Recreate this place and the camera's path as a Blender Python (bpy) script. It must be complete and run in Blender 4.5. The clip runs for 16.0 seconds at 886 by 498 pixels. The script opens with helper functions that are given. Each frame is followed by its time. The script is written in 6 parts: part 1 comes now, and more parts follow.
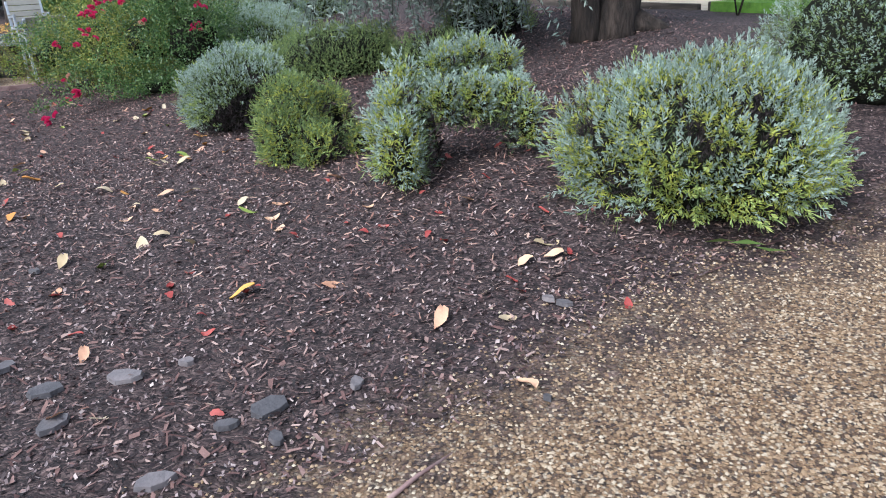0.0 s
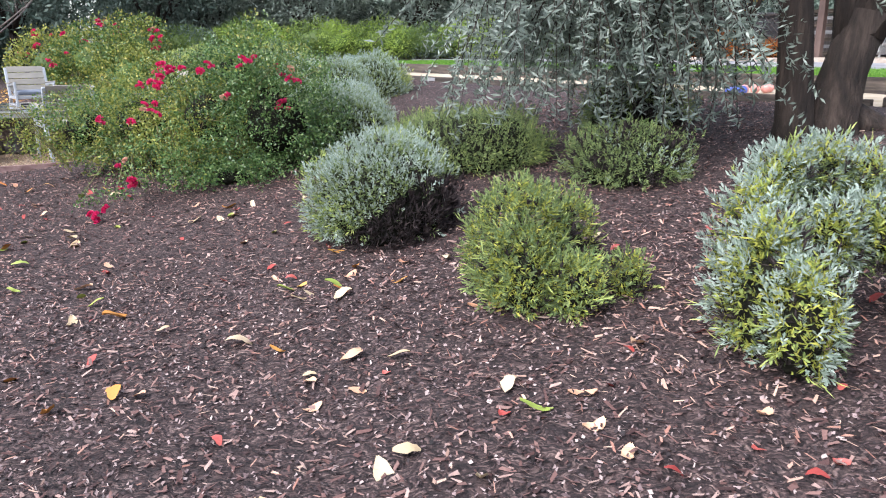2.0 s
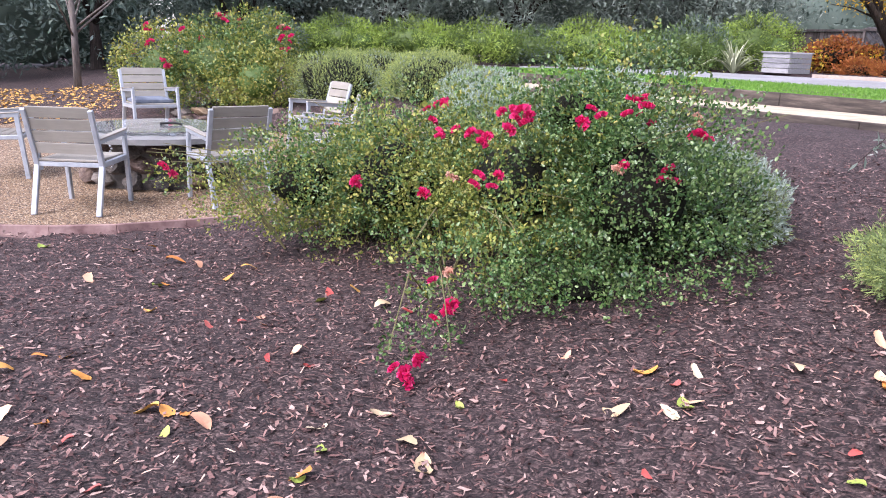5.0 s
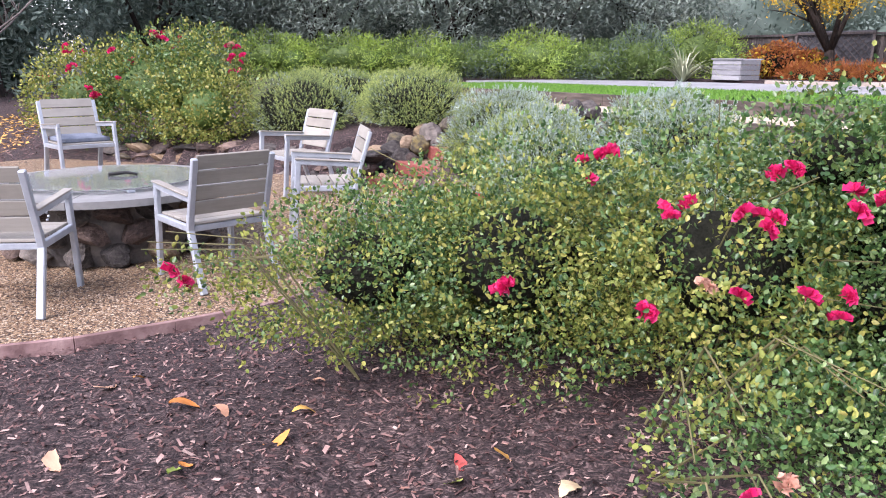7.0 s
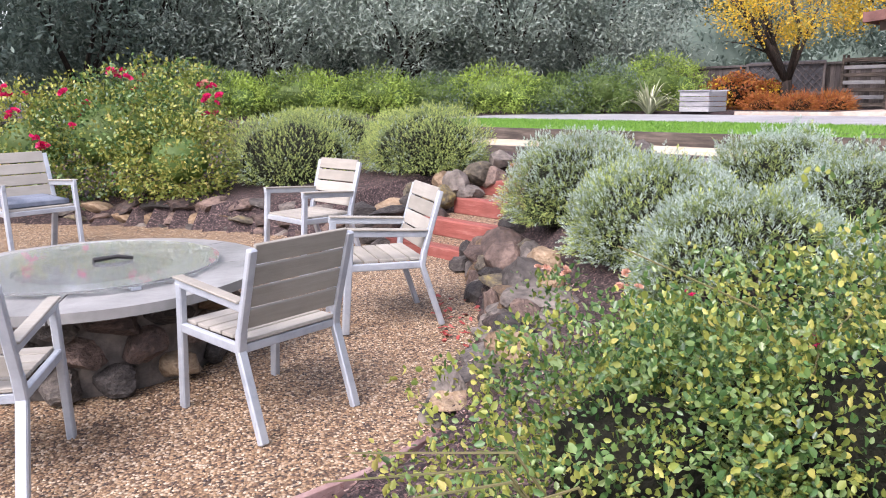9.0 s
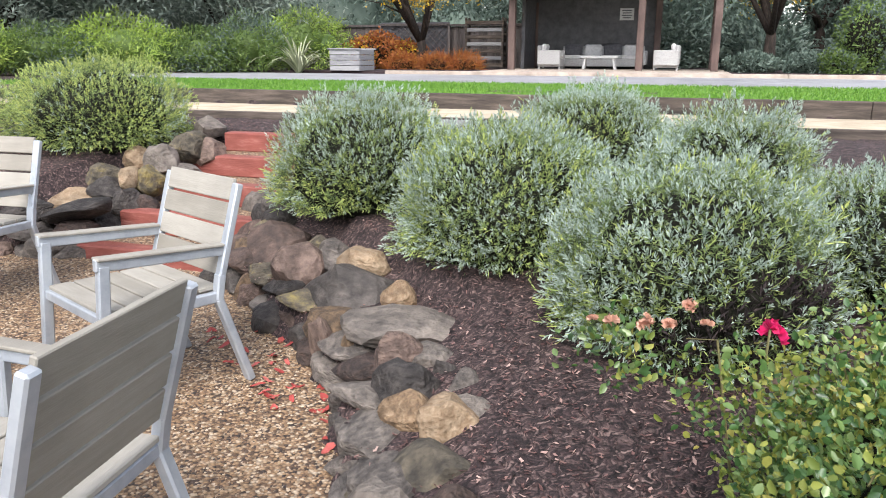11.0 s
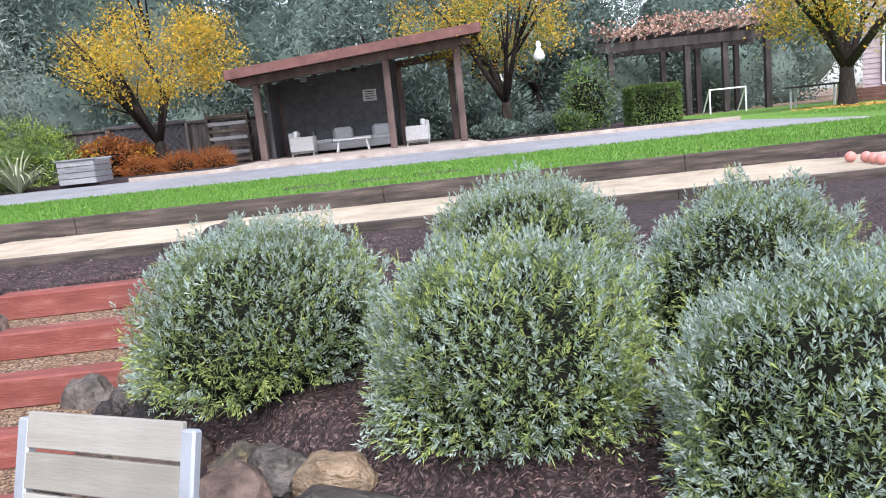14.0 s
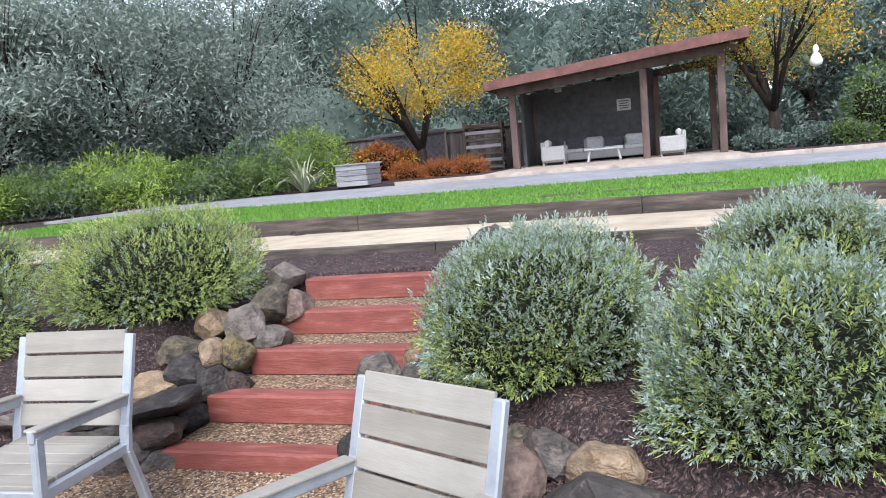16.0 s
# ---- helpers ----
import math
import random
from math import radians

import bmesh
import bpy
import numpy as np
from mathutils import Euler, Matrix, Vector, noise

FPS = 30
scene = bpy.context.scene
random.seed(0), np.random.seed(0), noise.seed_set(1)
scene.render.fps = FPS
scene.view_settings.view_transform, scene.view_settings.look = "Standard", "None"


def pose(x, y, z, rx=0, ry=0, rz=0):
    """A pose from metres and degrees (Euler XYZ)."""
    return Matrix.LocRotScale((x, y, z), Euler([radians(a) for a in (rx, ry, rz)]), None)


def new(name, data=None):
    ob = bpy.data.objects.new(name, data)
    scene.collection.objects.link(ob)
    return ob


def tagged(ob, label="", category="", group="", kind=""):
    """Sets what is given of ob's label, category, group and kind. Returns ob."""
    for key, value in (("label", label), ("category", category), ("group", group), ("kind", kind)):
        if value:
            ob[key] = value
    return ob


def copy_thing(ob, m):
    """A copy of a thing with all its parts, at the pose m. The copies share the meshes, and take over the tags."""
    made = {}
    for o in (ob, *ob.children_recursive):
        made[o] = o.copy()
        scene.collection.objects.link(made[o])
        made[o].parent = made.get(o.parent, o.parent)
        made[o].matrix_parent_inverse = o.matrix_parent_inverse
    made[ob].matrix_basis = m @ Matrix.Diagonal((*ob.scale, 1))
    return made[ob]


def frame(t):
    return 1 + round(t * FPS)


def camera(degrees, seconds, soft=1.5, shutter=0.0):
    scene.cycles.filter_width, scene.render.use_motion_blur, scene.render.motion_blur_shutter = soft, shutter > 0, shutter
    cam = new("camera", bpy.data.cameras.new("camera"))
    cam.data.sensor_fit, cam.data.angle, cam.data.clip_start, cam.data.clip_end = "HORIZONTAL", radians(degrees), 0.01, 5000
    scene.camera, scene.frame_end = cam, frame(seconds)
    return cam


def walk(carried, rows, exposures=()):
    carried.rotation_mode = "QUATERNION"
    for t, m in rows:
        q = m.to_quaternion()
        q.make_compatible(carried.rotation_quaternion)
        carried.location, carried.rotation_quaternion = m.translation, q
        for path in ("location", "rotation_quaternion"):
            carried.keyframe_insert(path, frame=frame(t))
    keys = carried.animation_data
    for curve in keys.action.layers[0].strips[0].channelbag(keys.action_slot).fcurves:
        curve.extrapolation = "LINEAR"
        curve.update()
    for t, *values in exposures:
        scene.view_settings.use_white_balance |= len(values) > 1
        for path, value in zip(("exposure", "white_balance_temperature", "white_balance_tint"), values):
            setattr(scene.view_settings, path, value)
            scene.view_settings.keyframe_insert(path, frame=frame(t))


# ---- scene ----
cam = camera(61.4, 16.0, soft=1.0, shutter=0.06)
METRES, EYE, TILT, LEAN, TURN = 13.0, 1.34, 0.0, 0.0, 0.0
ROWS = [
    (0.0, 0.0, 0.0, 0.0, -0.88, -21.06, 2.29),
    (0.5, -0.0267, 0.0338, -0.0013, -2.61, -19.02, -0.42),
    (1.0, -0.0573, 0.0649, -0.0014, -4.89, -17.18, -0.98),
    (1.5, -0.0825, 0.0928, -0.0059, -6.65, -16.18, -0.94),
    (2.0, -0.1153, 0.1266, -0.0057, -3.48, -15.03, 0.08),
    (2.5, -0.1487, 0.1604, -0.0005, -1.65, -12.64, -0.16),
    (3.0, -0.185, 0.1912, 0.0043, 2.7, -10.87, 0.25),
    (3.5, -0.2128, 0.2265, 0.0013, 0.29, -13.04, -1.56),
    (4.0, -0.2397, 0.2627, 0.0032, 1.43, -14.29, -2.01),
    (6.5, -0.3324, 0.427, 0.0058, -5.51, -15.51, -1.02),
    (7.0, -0.3525, 0.4585, 0.006, -6.94, -14.02, -0.42),
    (7.5, -0.3635, 0.4853, 0.0048, -8.21, -12.9, -0.05),
    (8.0, -0.3822, 0.517, 0.0096, -6.6, -11.56, 1.25),
    (10.5, -0.4406, 0.673, 0.0035, -33.03, -13.44, -0.67),
    (11.0, -0.4437, 0.708, 0.0032, -40.81, -14.47, -0.23),
    (11.5, -0.4389, 0.7413, 0.0054, -49.21, -14.72, 1.27),
    (12.0, -0.4305, 0.7718, 0.0102, -56.82, -14.05, 3.79),
    (12.5, -0.4341, 0.7953, 0.0113, -65.18, -12.25, 5.12),
    (13.0, -0.4397, 0.811, 0.0131, -68.84, -11.08, 5.29),
    (13.5, -0.4335, 0.8167, 0.0129, -66.94, -10.36, 5.44),
    (14.0, -0.4281, 0.8211, 0.0133, -61.47, -9.38, 5.71),
    (14.5, -0.43, 0.8232, 0.0132, -56.0, -8.12, 5.27),
    (15.0, -0.438, 0.8213, 0.015, -51.23, -7.24, 4.68),
    (15.5, -0.4455, 0.8185, 0.0149, -46.75, -6.86, 4.49),
    (16.0, -0.4479, 0.8214, 0.0146, -42.81, -6.92, 5.04),
]
walk(cam, [(t, pose(0, 0, EYE, TILT, LEAN, TURN) @ pose(METRES * x, METRES * y, METRES * z, 90 + pitch, roll, yaw)) for t, x, y, z, yaw, pitch, roll in ROWS],
     exposures=((0.0, 1.06, 5800, 7), (1.0, 1.27, 5980, 10), (2.0, 1.5, 6250, 14), (3.0, 1.64, 6500, 28), (4.0, 1.62, 6230, 26), (6.5, 1.53, 6150, 25), (8.0, 1.65, 6400, 27), (11.0, 1.42, 6550, 12),
                (12.5, 1.36, 6200, 12), (14.0, 1.28, 6100, 16), (16.0, 1.2, 6050, 14)))
# ---------------------------------------------------------------- light
world = bpy.data.worlds.new("overcast_sky")
scene.world = world
world.use_nodes = True
_wt = world.node_tree
_bg = _wt.nodes["Background"]
_sky = _wt.nodes.new("ShaderNodeTexSky")
_sky.sky_type = 'NISHITA'
_sky.sun_disc = False
_sky.sun_elevation = radians(48)
_sky.sun_rotation = radians(230)
_sky.dust_density = 1.5
_sky.air_density = 1.0
_hs = _wt.nodes.new("ShaderNodeHueSaturation")
_hs.inputs["Saturation"].default_value = 0.45
_wt.links.new(_sky.outputs[0], _hs.inputs["Color"])
_wt.links.new(_hs.outputs[0], _bg.inputs["Color"])
_bg.inputs["Strength"].default_value = 0.15
_sd = bpy.data.lights.new("sun", 'SUN')
_sd.energy = 1.9
_sd.angle = radians(35)
_sd.color = (1.0, 0.98, 0.95)
_so = new("sun", _sd)
_so.matrix_world = pose(0, 0, 30, 42, 0, -50)

# ---------------------------------------------------------------- plan
AU, AV = (0.515, -0.857), (0.857, 0.515)   # along the terraces, and up the slope
TOP = 0.74                                 # upper terrace
PC = (-6.6, 13.0)                          # middle of the gravel patio


def W(u, v, z=0.0):
    return Vector((u * AU[0] + v * AV[0], u * AU[1] + v * AV[1], z))


TURN_UV = math.degrees(math.atan2(AU[1], AU[0]))   # turn of a thing whose x runs along u


def clamp(a, lo=0.0, hi=1.0):
    return max(lo, min(hi, a))


def slope(x, y):
    v = AV[0] * x + AV[1] * y
    v0 = 0.45
    z = TOP * clamp((v - v0) / (5.5 - v0))
    u = AU[0] * x + AU[1] * y
    # the path by the first bushes lies lower than the bed
    low = float(np.interp(u, (-3.0, -2.66, -2.1, -1.5, 0.0), (1.0, 0.76, 0.34, 0.17, 0.1)))
    return z * (low + (1 - low) * clamp((v - 3.2) / 2.2))


def patio_z(y):
    """The patio falls slightly towards the mulch."""
    return 0.02 * (y - 11.5)


WALL_R = [(-4.75, 10.7), (-4.52, 11.15), (-4.2, 11.65), (-4.05, 12.3), (-3.97, 12.95), (-3.88, 13.6)]
WALL_L = [(-4.5, 14.55), (-4.85, 14.9), (-5.5, 15.35), (-6.3, 15.85), (-7.1, 16.25), (-7.9, 16.55)]
PATIO = ([(-4.75, 10.45)] + WALL_R[1:] + WALL_L +
         [(-8.8, 16.75), (-9.9, 16.0), (-10.4, 14.6), (-10.3, 12.8), (-9.6, 11.2), (-8.5, 10.2), (-7.6, 9.78),
          (-6.9, 9.6), (-6.45, 9.62), (-6.0, 9.72), (-5.55, 9.92), (-5.1, 10.15)])


def in_patio(x, y):
    inside = False
    j = len(PATIO) - 1
    for i in range(len(PATIO)):
        xi, yi = PATIO[i]
        xj, yj = PATIO[j]
        if (yi > y) != (yj > y) and x < (xj - xi) * (y - yi) / (yj - yi) + xi:
            inside = not inside
        j = i
    return inside


STEP_V = [3.67, 4.11, 4.55, 5.0, 5.44]
RISE = 0.147


def in_stairs(x, y):
    u, v = AU[0] * x + AU[1] * y, AV[0] * x + AV[1] * y
    return -14.85 < u < -13.62 and 3.3 < v < 5.6


def land(x, y):
    """Height of the ground."""
    u, v = AU[0] * x + AU[1] * y, AV[0] * x + AV[1] * y
    if in_patio(x, y):
        return patio_z(y) - 0.03
    z = slope(x, y)
    if in_stairs(x, y):
        k = sum(1 for s in STEP_V if v > s + 0.2)
        return k * RISE - 0.1
    if 6.8 < v < 8.95 and -22.6 < u < -5.6:
        return TOP - 0.05
    if v > 9.02:
        return TOP + 0.08
    if 3.0 < v < 5.9 and (-15.3 < u < -14.7 or -13.7 < u < -13.3):
        z = min(z, TOP * clamp((v - 3.3) / 2.4))
    if y > 10.2 and x > -5:
        for a, b in zip(WALL_R, WALL_R[1:]):
            k = clamp(((x - a[0]) * (b[0] - a[0]) + (y - a[1]) * (b[1] - a[1])) / ((b[0] - a[0]) ** 2 + (b[1] - a[1]) ** 2))
            d = math.hypot(x - a[0] - k * (b[0] - a[0]), y - a[1] - k * (b[1] - a[1]))
            if d < 0.6:
                z = min(z, 0.1 + 0.05 * (y - 11) + 0.3 * d)
    z += 0.018 * noise.noise(Vector((x * 1.3, y * 1.3, 0.4))) + 0.012 * noise.noise(Vector((x * 4, y * 4, 3.1)))
    return z


# ---------------------------------------------------------------- materials
def material(name, cols, scale=8.0, rough=0.8, bump=0.0, bscale=None, metal=0.0, island=0.0, objrand=0.0,
             scale2=0.0, dark=0.75, stretch=None, spec=0.4, through_light=0.0):
    """Noise-mixed colours at two sizes, grain bump, and variation by island or object."""
    m = bpy.data.materials.new(name)
    m.use_nodes = True
    nt = m.node_tree
    b = nt.nodes["Principled BSDF"]
    b.inputs["Roughness"].default_value = rough
    b.inputs["Metallic"].default_value = metal
    b.inputs["Specular IOR Level"].default_value = spec
    tc = nt.nodes.new("ShaderNodeTexCoord")
    src = tc.outputs["Object"]
    if stretch:
        mp = nt.nodes.new("ShaderNodeMapping")
        mp.inputs["Scale"].default_value = stretch
        nt.links.new(src, mp.inputs["Vector"])
        src = mp.outputs["Vector"]
    n1 = nt.nodes.new("ShaderNodeTexNoise")
    n1.inputs["Scale"].default_value = scale
    n1.inputs["Detail"].default_value = 6
    n1.inputs["Roughness"].default_value = 0.65
    nt.links.new(src, n1.inputs["Vector"])
    fac = n1.outputs["Fac"]
    if island > 0 or objrand > 0:
        if island > 0:
            ge = nt.nodes.new("ShaderNodeNewGeometry")
            rnd, amount = ge.outputs["Random Per Island"], island
        else:
            ge = nt.nodes.new("ShaderNodeObjectInfo")
            rnd, amount = ge.outputs["Random"], objrand
        mx = nt.nodes.new("ShaderNodeMix")
        mx.inputs["Factor"].default_value = amount
        nt.links.new(fac, mx.inputs[2])
        nt.links.new(rnd, mx.inputs[3])
        fac = mx.outputs[0]
    ramp = nt.nodes.new("ShaderNodeValToRGB")
    el = ramp.color_ramp.elements
    lo, hi = (0.32, 0.68) if (island + objrand) < 0.5 else (0.08, 0.92)
    for i, c in enumerate(cols):
        p = lo + (hi - lo) * i / max(1, len(cols) - 1)
        e = el[i] if i < 2 else el.new(p)
        e.position = p
        e.color = (*c, 1)
    nt.links.new(fac, ramp.inputs["Fac"])
    col = ramp.outputs["Color"]
    if scale2:
        n2 = nt.nodes.new("ShaderNodeTexNoise")
        n2.inputs["Scale"].default_value = scale2
        n2.inputs["Detail"].default_value = 4
        nt.links.new(tc.outputs["Object"], n2.inputs["Vector"])
        mr = nt.nodes.new("ShaderNodeMapRange")
        mr.inputs["From Min"].default_value = 0.3
        mr.inputs["From Max"].default_value = 0.7
        mr.inputs["To Min"].default_value = dark
        mr.inputs["To Max"].default_value = 1.12
        nt.links.new(n2.outputs["Fac"], mr.inputs["Value"])
        mu = nt.nodes.new("ShaderNodeMix")
        mu.data_type = 'RGBA'
        mu.blend_type = 'MULTIPLY'
        mu.inputs["Factor"].default_value = 1.0
        nt.links.new(col, mu.inputs[6])
        nt.links.new(mr.outputs[0], mu.inputs[7])
        col = mu.outputs[2]
    nt.links.new(col, b.inputs["Base Color"])
    if bump:
        n3 = nt.nodes.new("ShaderNodeTexNoise")
        n3.inputs["Scale"].default_value = bscale or scale * 3
        n3.inputs["Detail"].default_value = 8
        nt.links.new(src, n3.inputs["Vector"])
        bp = nt.nodes.new("ShaderNodeBump")
        bp.inputs["Strength"].default_value = bump
        bp.inputs["Distance"].default_value = 0.02
        nt.links.new(n3.outputs["Fac"], bp.inputs["Height"])
        nt.links.new(bp.outputs[0], b.inputs["Normal"])
    if through_light:
        tr = nt.nodes.new("ShaderNodeBsdfTranslucent")
        nt.links.new(col, tr.inputs["Color"])
        ms = nt.nodes.new("ShaderNodeMixShader")
        ms.inputs["Fac"].default_value = through_light
        nt.links.new(b.outputs[0], ms.inputs[1])
        nt.links.new(tr.outputs[0], ms.inputs[2])
        nt.links.new(ms.outputs[0], nt.nodes["Material Output"].inputs["Surface"])
    return m


M = {}
M["mulch"] = material("mulch", [(0.006, 0.004, 0.005), (0.032, 0.02, 0.022), (0.13, 0.085, 0.086)], 70, 0.9, 1.0, 90, scale2=1.2, dark=0.65)
M["chips"] = material("bark_chips", [(0.01, 0.005, 0.005), (0.028, 0.0135, 0.013), (0.062, 0.03, 0.028), (0.11, 0.055, 0.049), (0.16, 0.086, 0.076), (0.23, 0.137, 0.12), (0.37, 0.26, 0.225)], 30, 0.75, 0.3, 80, island=0.9)
M["crumbs"] = material("bark_crumbs", [(0.012, 0.009, 0.01), (0.04, 0.027, 0.029), (0.09, 0.06, 0.062), (0.16, 0.11, 0.11), (0.25, 0.185, 0.18), (0.4, 0.32, 0.3)], 30, 0.75, 0.3, 80, island=0.9)
M["straw"] = material("dry_leaf_litter", [(0.22, 0.1, 0.075), (0.38, 0.22, 0.17), (0.5, 0.36, 0.28)], 30, 0.8, 0.2, 60, island=0.8)
M["gravel_bed"] = material("gravel_bed", [(0.08, 0.055, 0.035), (0.22, 0.155, 0.1), (0.36, 0.27, 0.18)], 85, 0.85, 1.0, 120, scale2=1.5, dark=0.8)
M["pebbles"] = material("pebbles", [(0.04, 0.031, 0.029), (0.14, 0.087, 0.056), (0.27, 0.175, 0.1), (0.35, 0.25, 0.155), (0.48, 0.4, 0.3)], 20, 0.55, 0.1, 40, island=0.9)
M["lavender"] = material("lavender_leaf", [(0.24, 0.33, 0.25), (0.42, 0.52, 0.44), (0.62, 0.72, 0.66)], 3.0, 0.6, island=0.6, scale2=2.0, dark=0.75, through_light=0.35)
M["lavender_green"] = material("lavender_leaf_green", [(0.224, 0.314, 0.101), (0.403, 0.504, 0.168), (0.65, 0.672, 0.19)], 3.0, 0.6, island=0.6, scale2=2.0, dark=0.8, through_light=0.35)
M["lavender_blue"] = material("lavender_leaf_blue", [(0.23, 0.31, 0.24), (0.38, 0.47, 0.4), (0.55, 0.63, 0.57)], 3.0, 0.6, island=0.6, scale2=2.0, dark=0.75, through_light=0.35)
# greener older leaf, its darker tone also painting depth shade low in tufts
M["lavender_inner"] = material("lavender_lower_shade_leaf", [(0.11, 0.175, 0.07), (0.22, 0.3, 0.115), (0.37, 0.43, 0.15)], 3.0, 0.65, island=0.6, scale2=2.0, dark=0.8, through_light=0.3)
# darkened copy of the leaf: shade between tufts put into its colour
M["lavender_shaded"] = material("lavender_shade_leaf", [(0.05, 0.075, 0.035), (0.1, 0.14, 0.065), (0.17, 0.21, 0.09)], 3.0, 0.7, island=0.6, scale2=2.0, dark=0.8, through_light=0.2)
M["lavender_sprig"] = material("lavender_young_sprig", [(0.2, 0.26, 0.05), (0.42, 0.46, 0.09), (0.62, 0.58, 0.12)], 3.0, 0.6, island=0.6, scale2=2.0, dark=0.8, through_light=0.35)
M["pergola_wood"] = material("dark_pergola_wood", [(0.022, 0.017, 0.018), (0.045, 0.034, 0.034), (0.075, 0.058, 0.056)], 3, 0.75, 0.25, 30, stretch=(1, 1, 0.3), scale2=1, dark=0.8)
M["twigs"] = material("woody_twigs", [(0.012, 0.009, 0.01), (0.036, 0.026, 0.027), (0.075, 0.055, 0.054)], 25, 0.9, 0.8, 60, island=0.3)
# near-black: the shade inside bushes is put into this colour
M["core"] = material("inner_shade", [(0.006, 0.007, 0.005), (0.02, 0.02, 0.014)], 25, 0.95, 0.8, 60, spec=0.1)
M["rose_leaf"] = material("rose_leaf", [(0.02, 0.055, 0.02), (0.065, 0.15, 0.042), (0.14, 0.235, 0.066), (0.28, 0.37, 0.155)], 1.6, 0.35, island=0.7, scale2=2.0, dark=0.65, through_light=0.3, spec=0.6)
M["rose_leaf_yellow"] = material("rose_leaf_turning", [(0.06, 0.1, 0.02), (0.17, 0.22, 0.045), (0.32, 0.34, 0.075), (0.46, 0.38, 0.12)], 1.6, 0.45, island=0.6, scale2=2.0, dark=0.75, through_light=0.3)
M["petal"] = material("rose_petal", [(0.5, 0.008, 0.075), (0.68, 0.02, 0.14), (0.78, 0.07, 0.24)], 20, 0.5, island=0.5, through_light=0.3)
M["petal_faded"] = material("faded_petal", [(0.55, 0.27, 0.19), (0.68, 0.42, 0.32)], 20, 0.6, island=0.5, through_light=0.2)
M["cane"] = material("rose_cane", [(0.08, 0.09, 0.03), (0.16, 0.13, 0.06)], 12, 0.7)
M["rock_grey"] = material("basalt", [(0.028, 0.024, 0.023), (0.085, 0.074, 0.067), (0.21, 0.18, 0.155)], 7, 0.75, 1.0, 14, scale2=2.4, dark=0.45, objrand=0.35)
M["rock_tan"] = material("lichened_sandstone", [(0.075, 0.052, 0.036), (0.22, 0.145, 0.085), (0.36, 0.27, 0.18)], 7, 0.8, 1.0, 14, scale2=2.4, dark=0.5, objrand=0.3)
M["rock_red"] = material("reddish_rock", [(0.035, 0.025, 0.022), (0.1, 0.067, 0.055), (0.22, 0.155, 0.125)], 7, 0.75, 1.0, 14, scale2=2.4, dark=0.45, objrand=0.3)
M["rock_moss"] = material("mossy_rock", [(0.05, 0.044, 0.036), (0.13, 0.11, 0.08), (0.27, 0.215, 0.08)], 5, 0.85, 1.0, 14, scale2=2.4, dark=0.5, objrand=0.2)
M["red_timber"] = material("red_painted_timber", [(0.165, 0.043, 0.034), (0.2, 0.056, 0.043), (0.23, 0.07, 0.055), (0.29, 0.12, 0.098)], 5, 0.7, 0.3, 26, stretch=(0.8, 4, 4), scale2=3, dark=0.8)
M["slat"] = material("weathered_composite_slat", [(0.22, 0.205, 0.175), (0.26, 0.243, 0.21), (0.3, 0.284, 0.25)], 4, 0.7, 0.12, 22, stretch=(1, 9, 9), objrand=0.4, scale2=5, dark=0.9)
M["frame"] = material("grey_powder_coated_aluminium", [(0.3, 0.33, 0.37), (0.37, 0.4, 0.44), (0.42, 0.45, 0.48)], 9, 0.42, 0.06, 60, metal=0.35)
M["board"] = material("weathered_board", [(0.03, 0.025, 0.022), (0.075, 0.06, 0.05), (0.15, 0.12, 0.1)], 3, 0.85, 0.5, 22, stretch=(0.6, 6, 6), scale2=1.5, dark=0.65)
M["plum_board"] = material("mauve_edging_board", [(0.16, 0.09, 0.085), (0.25, 0.155, 0.145), (0.33, 0.23, 0.21)], 6, 0.8, 0.3, 30, scale2=3)
M["sand"] = material("bocce_sand", [(0.33, 0.27, 0.19), (0.43, 0.36, 0.265), (0.5, 0.43, 0.33)], 3, 0.9, 0.3, 120, scale2=0.6, dark=0.85)
M["lawn_soil"] = material("lawn_thatch", [(0.07, 0.15, 0.02), (0.12, 0.25, 0.03), (0.17, 0.32, 0.045)], 9, 0.85, 0.8, 90, scale2=0.8, dark=0.85)
M["grass"] = material("grass_blade", [(0.06, 0.15, 0.02), (0.11, 0.25, 0.03), (0.19, 0.34, 0.05)], 4, 0.55, island=0.7, through_light=0.25)
M["path"] = material("concrete_path", [(0.2, 0.2, 0.215), (0.28, 0.28, 0.295), (0.36, 0.36, 0.37)], 4, 0.5, 0.2, 60, scale2=0.5, dark=0.8)
M["slab"] = material("tan_paving", [(0.28, 0.23, 0.19), (0.38, 0.32, 0.27), (0.45, 0.39, 0.33)], 4, 0.75, 0.25, 60, scale2=0.8, dark=0.8)
M["stained"] = material("brown_stained_wood", [(0.05, 0.031, 0.027), (0.09, 0.058, 0.05), (0.13, 0.09, 0.078)], 3, 0.7, 0.25, 30, stretch=(1, 1, 0.3), scale2=1, dark=0.8)
M["stained_red"] = material("redwood_fascia", [(0.085, 0.036, 0.03), (0.13, 0.056, 0.046), (0.17, 0.08, 0.068)], 3, 0.7, 0.25, 30, scale2=1, dark=0.8)
M["grey_wall"] = material("dark_grey_stucco", [(0.06, 0.06, 0.064), (0.085, 0.085, 0.09), (0.105, 0.105, 0.11)], 5, 0.85, 0.2, 60, scale2=0.8, dark=0.9)
M["cushion"] = material("pale_grey_fabric", [(0.42, 0.42, 0.42), (0.52, 0.52, 0.52), (0.58, 0.58, 0.57)], 12, 0.9, 0.15, 200)
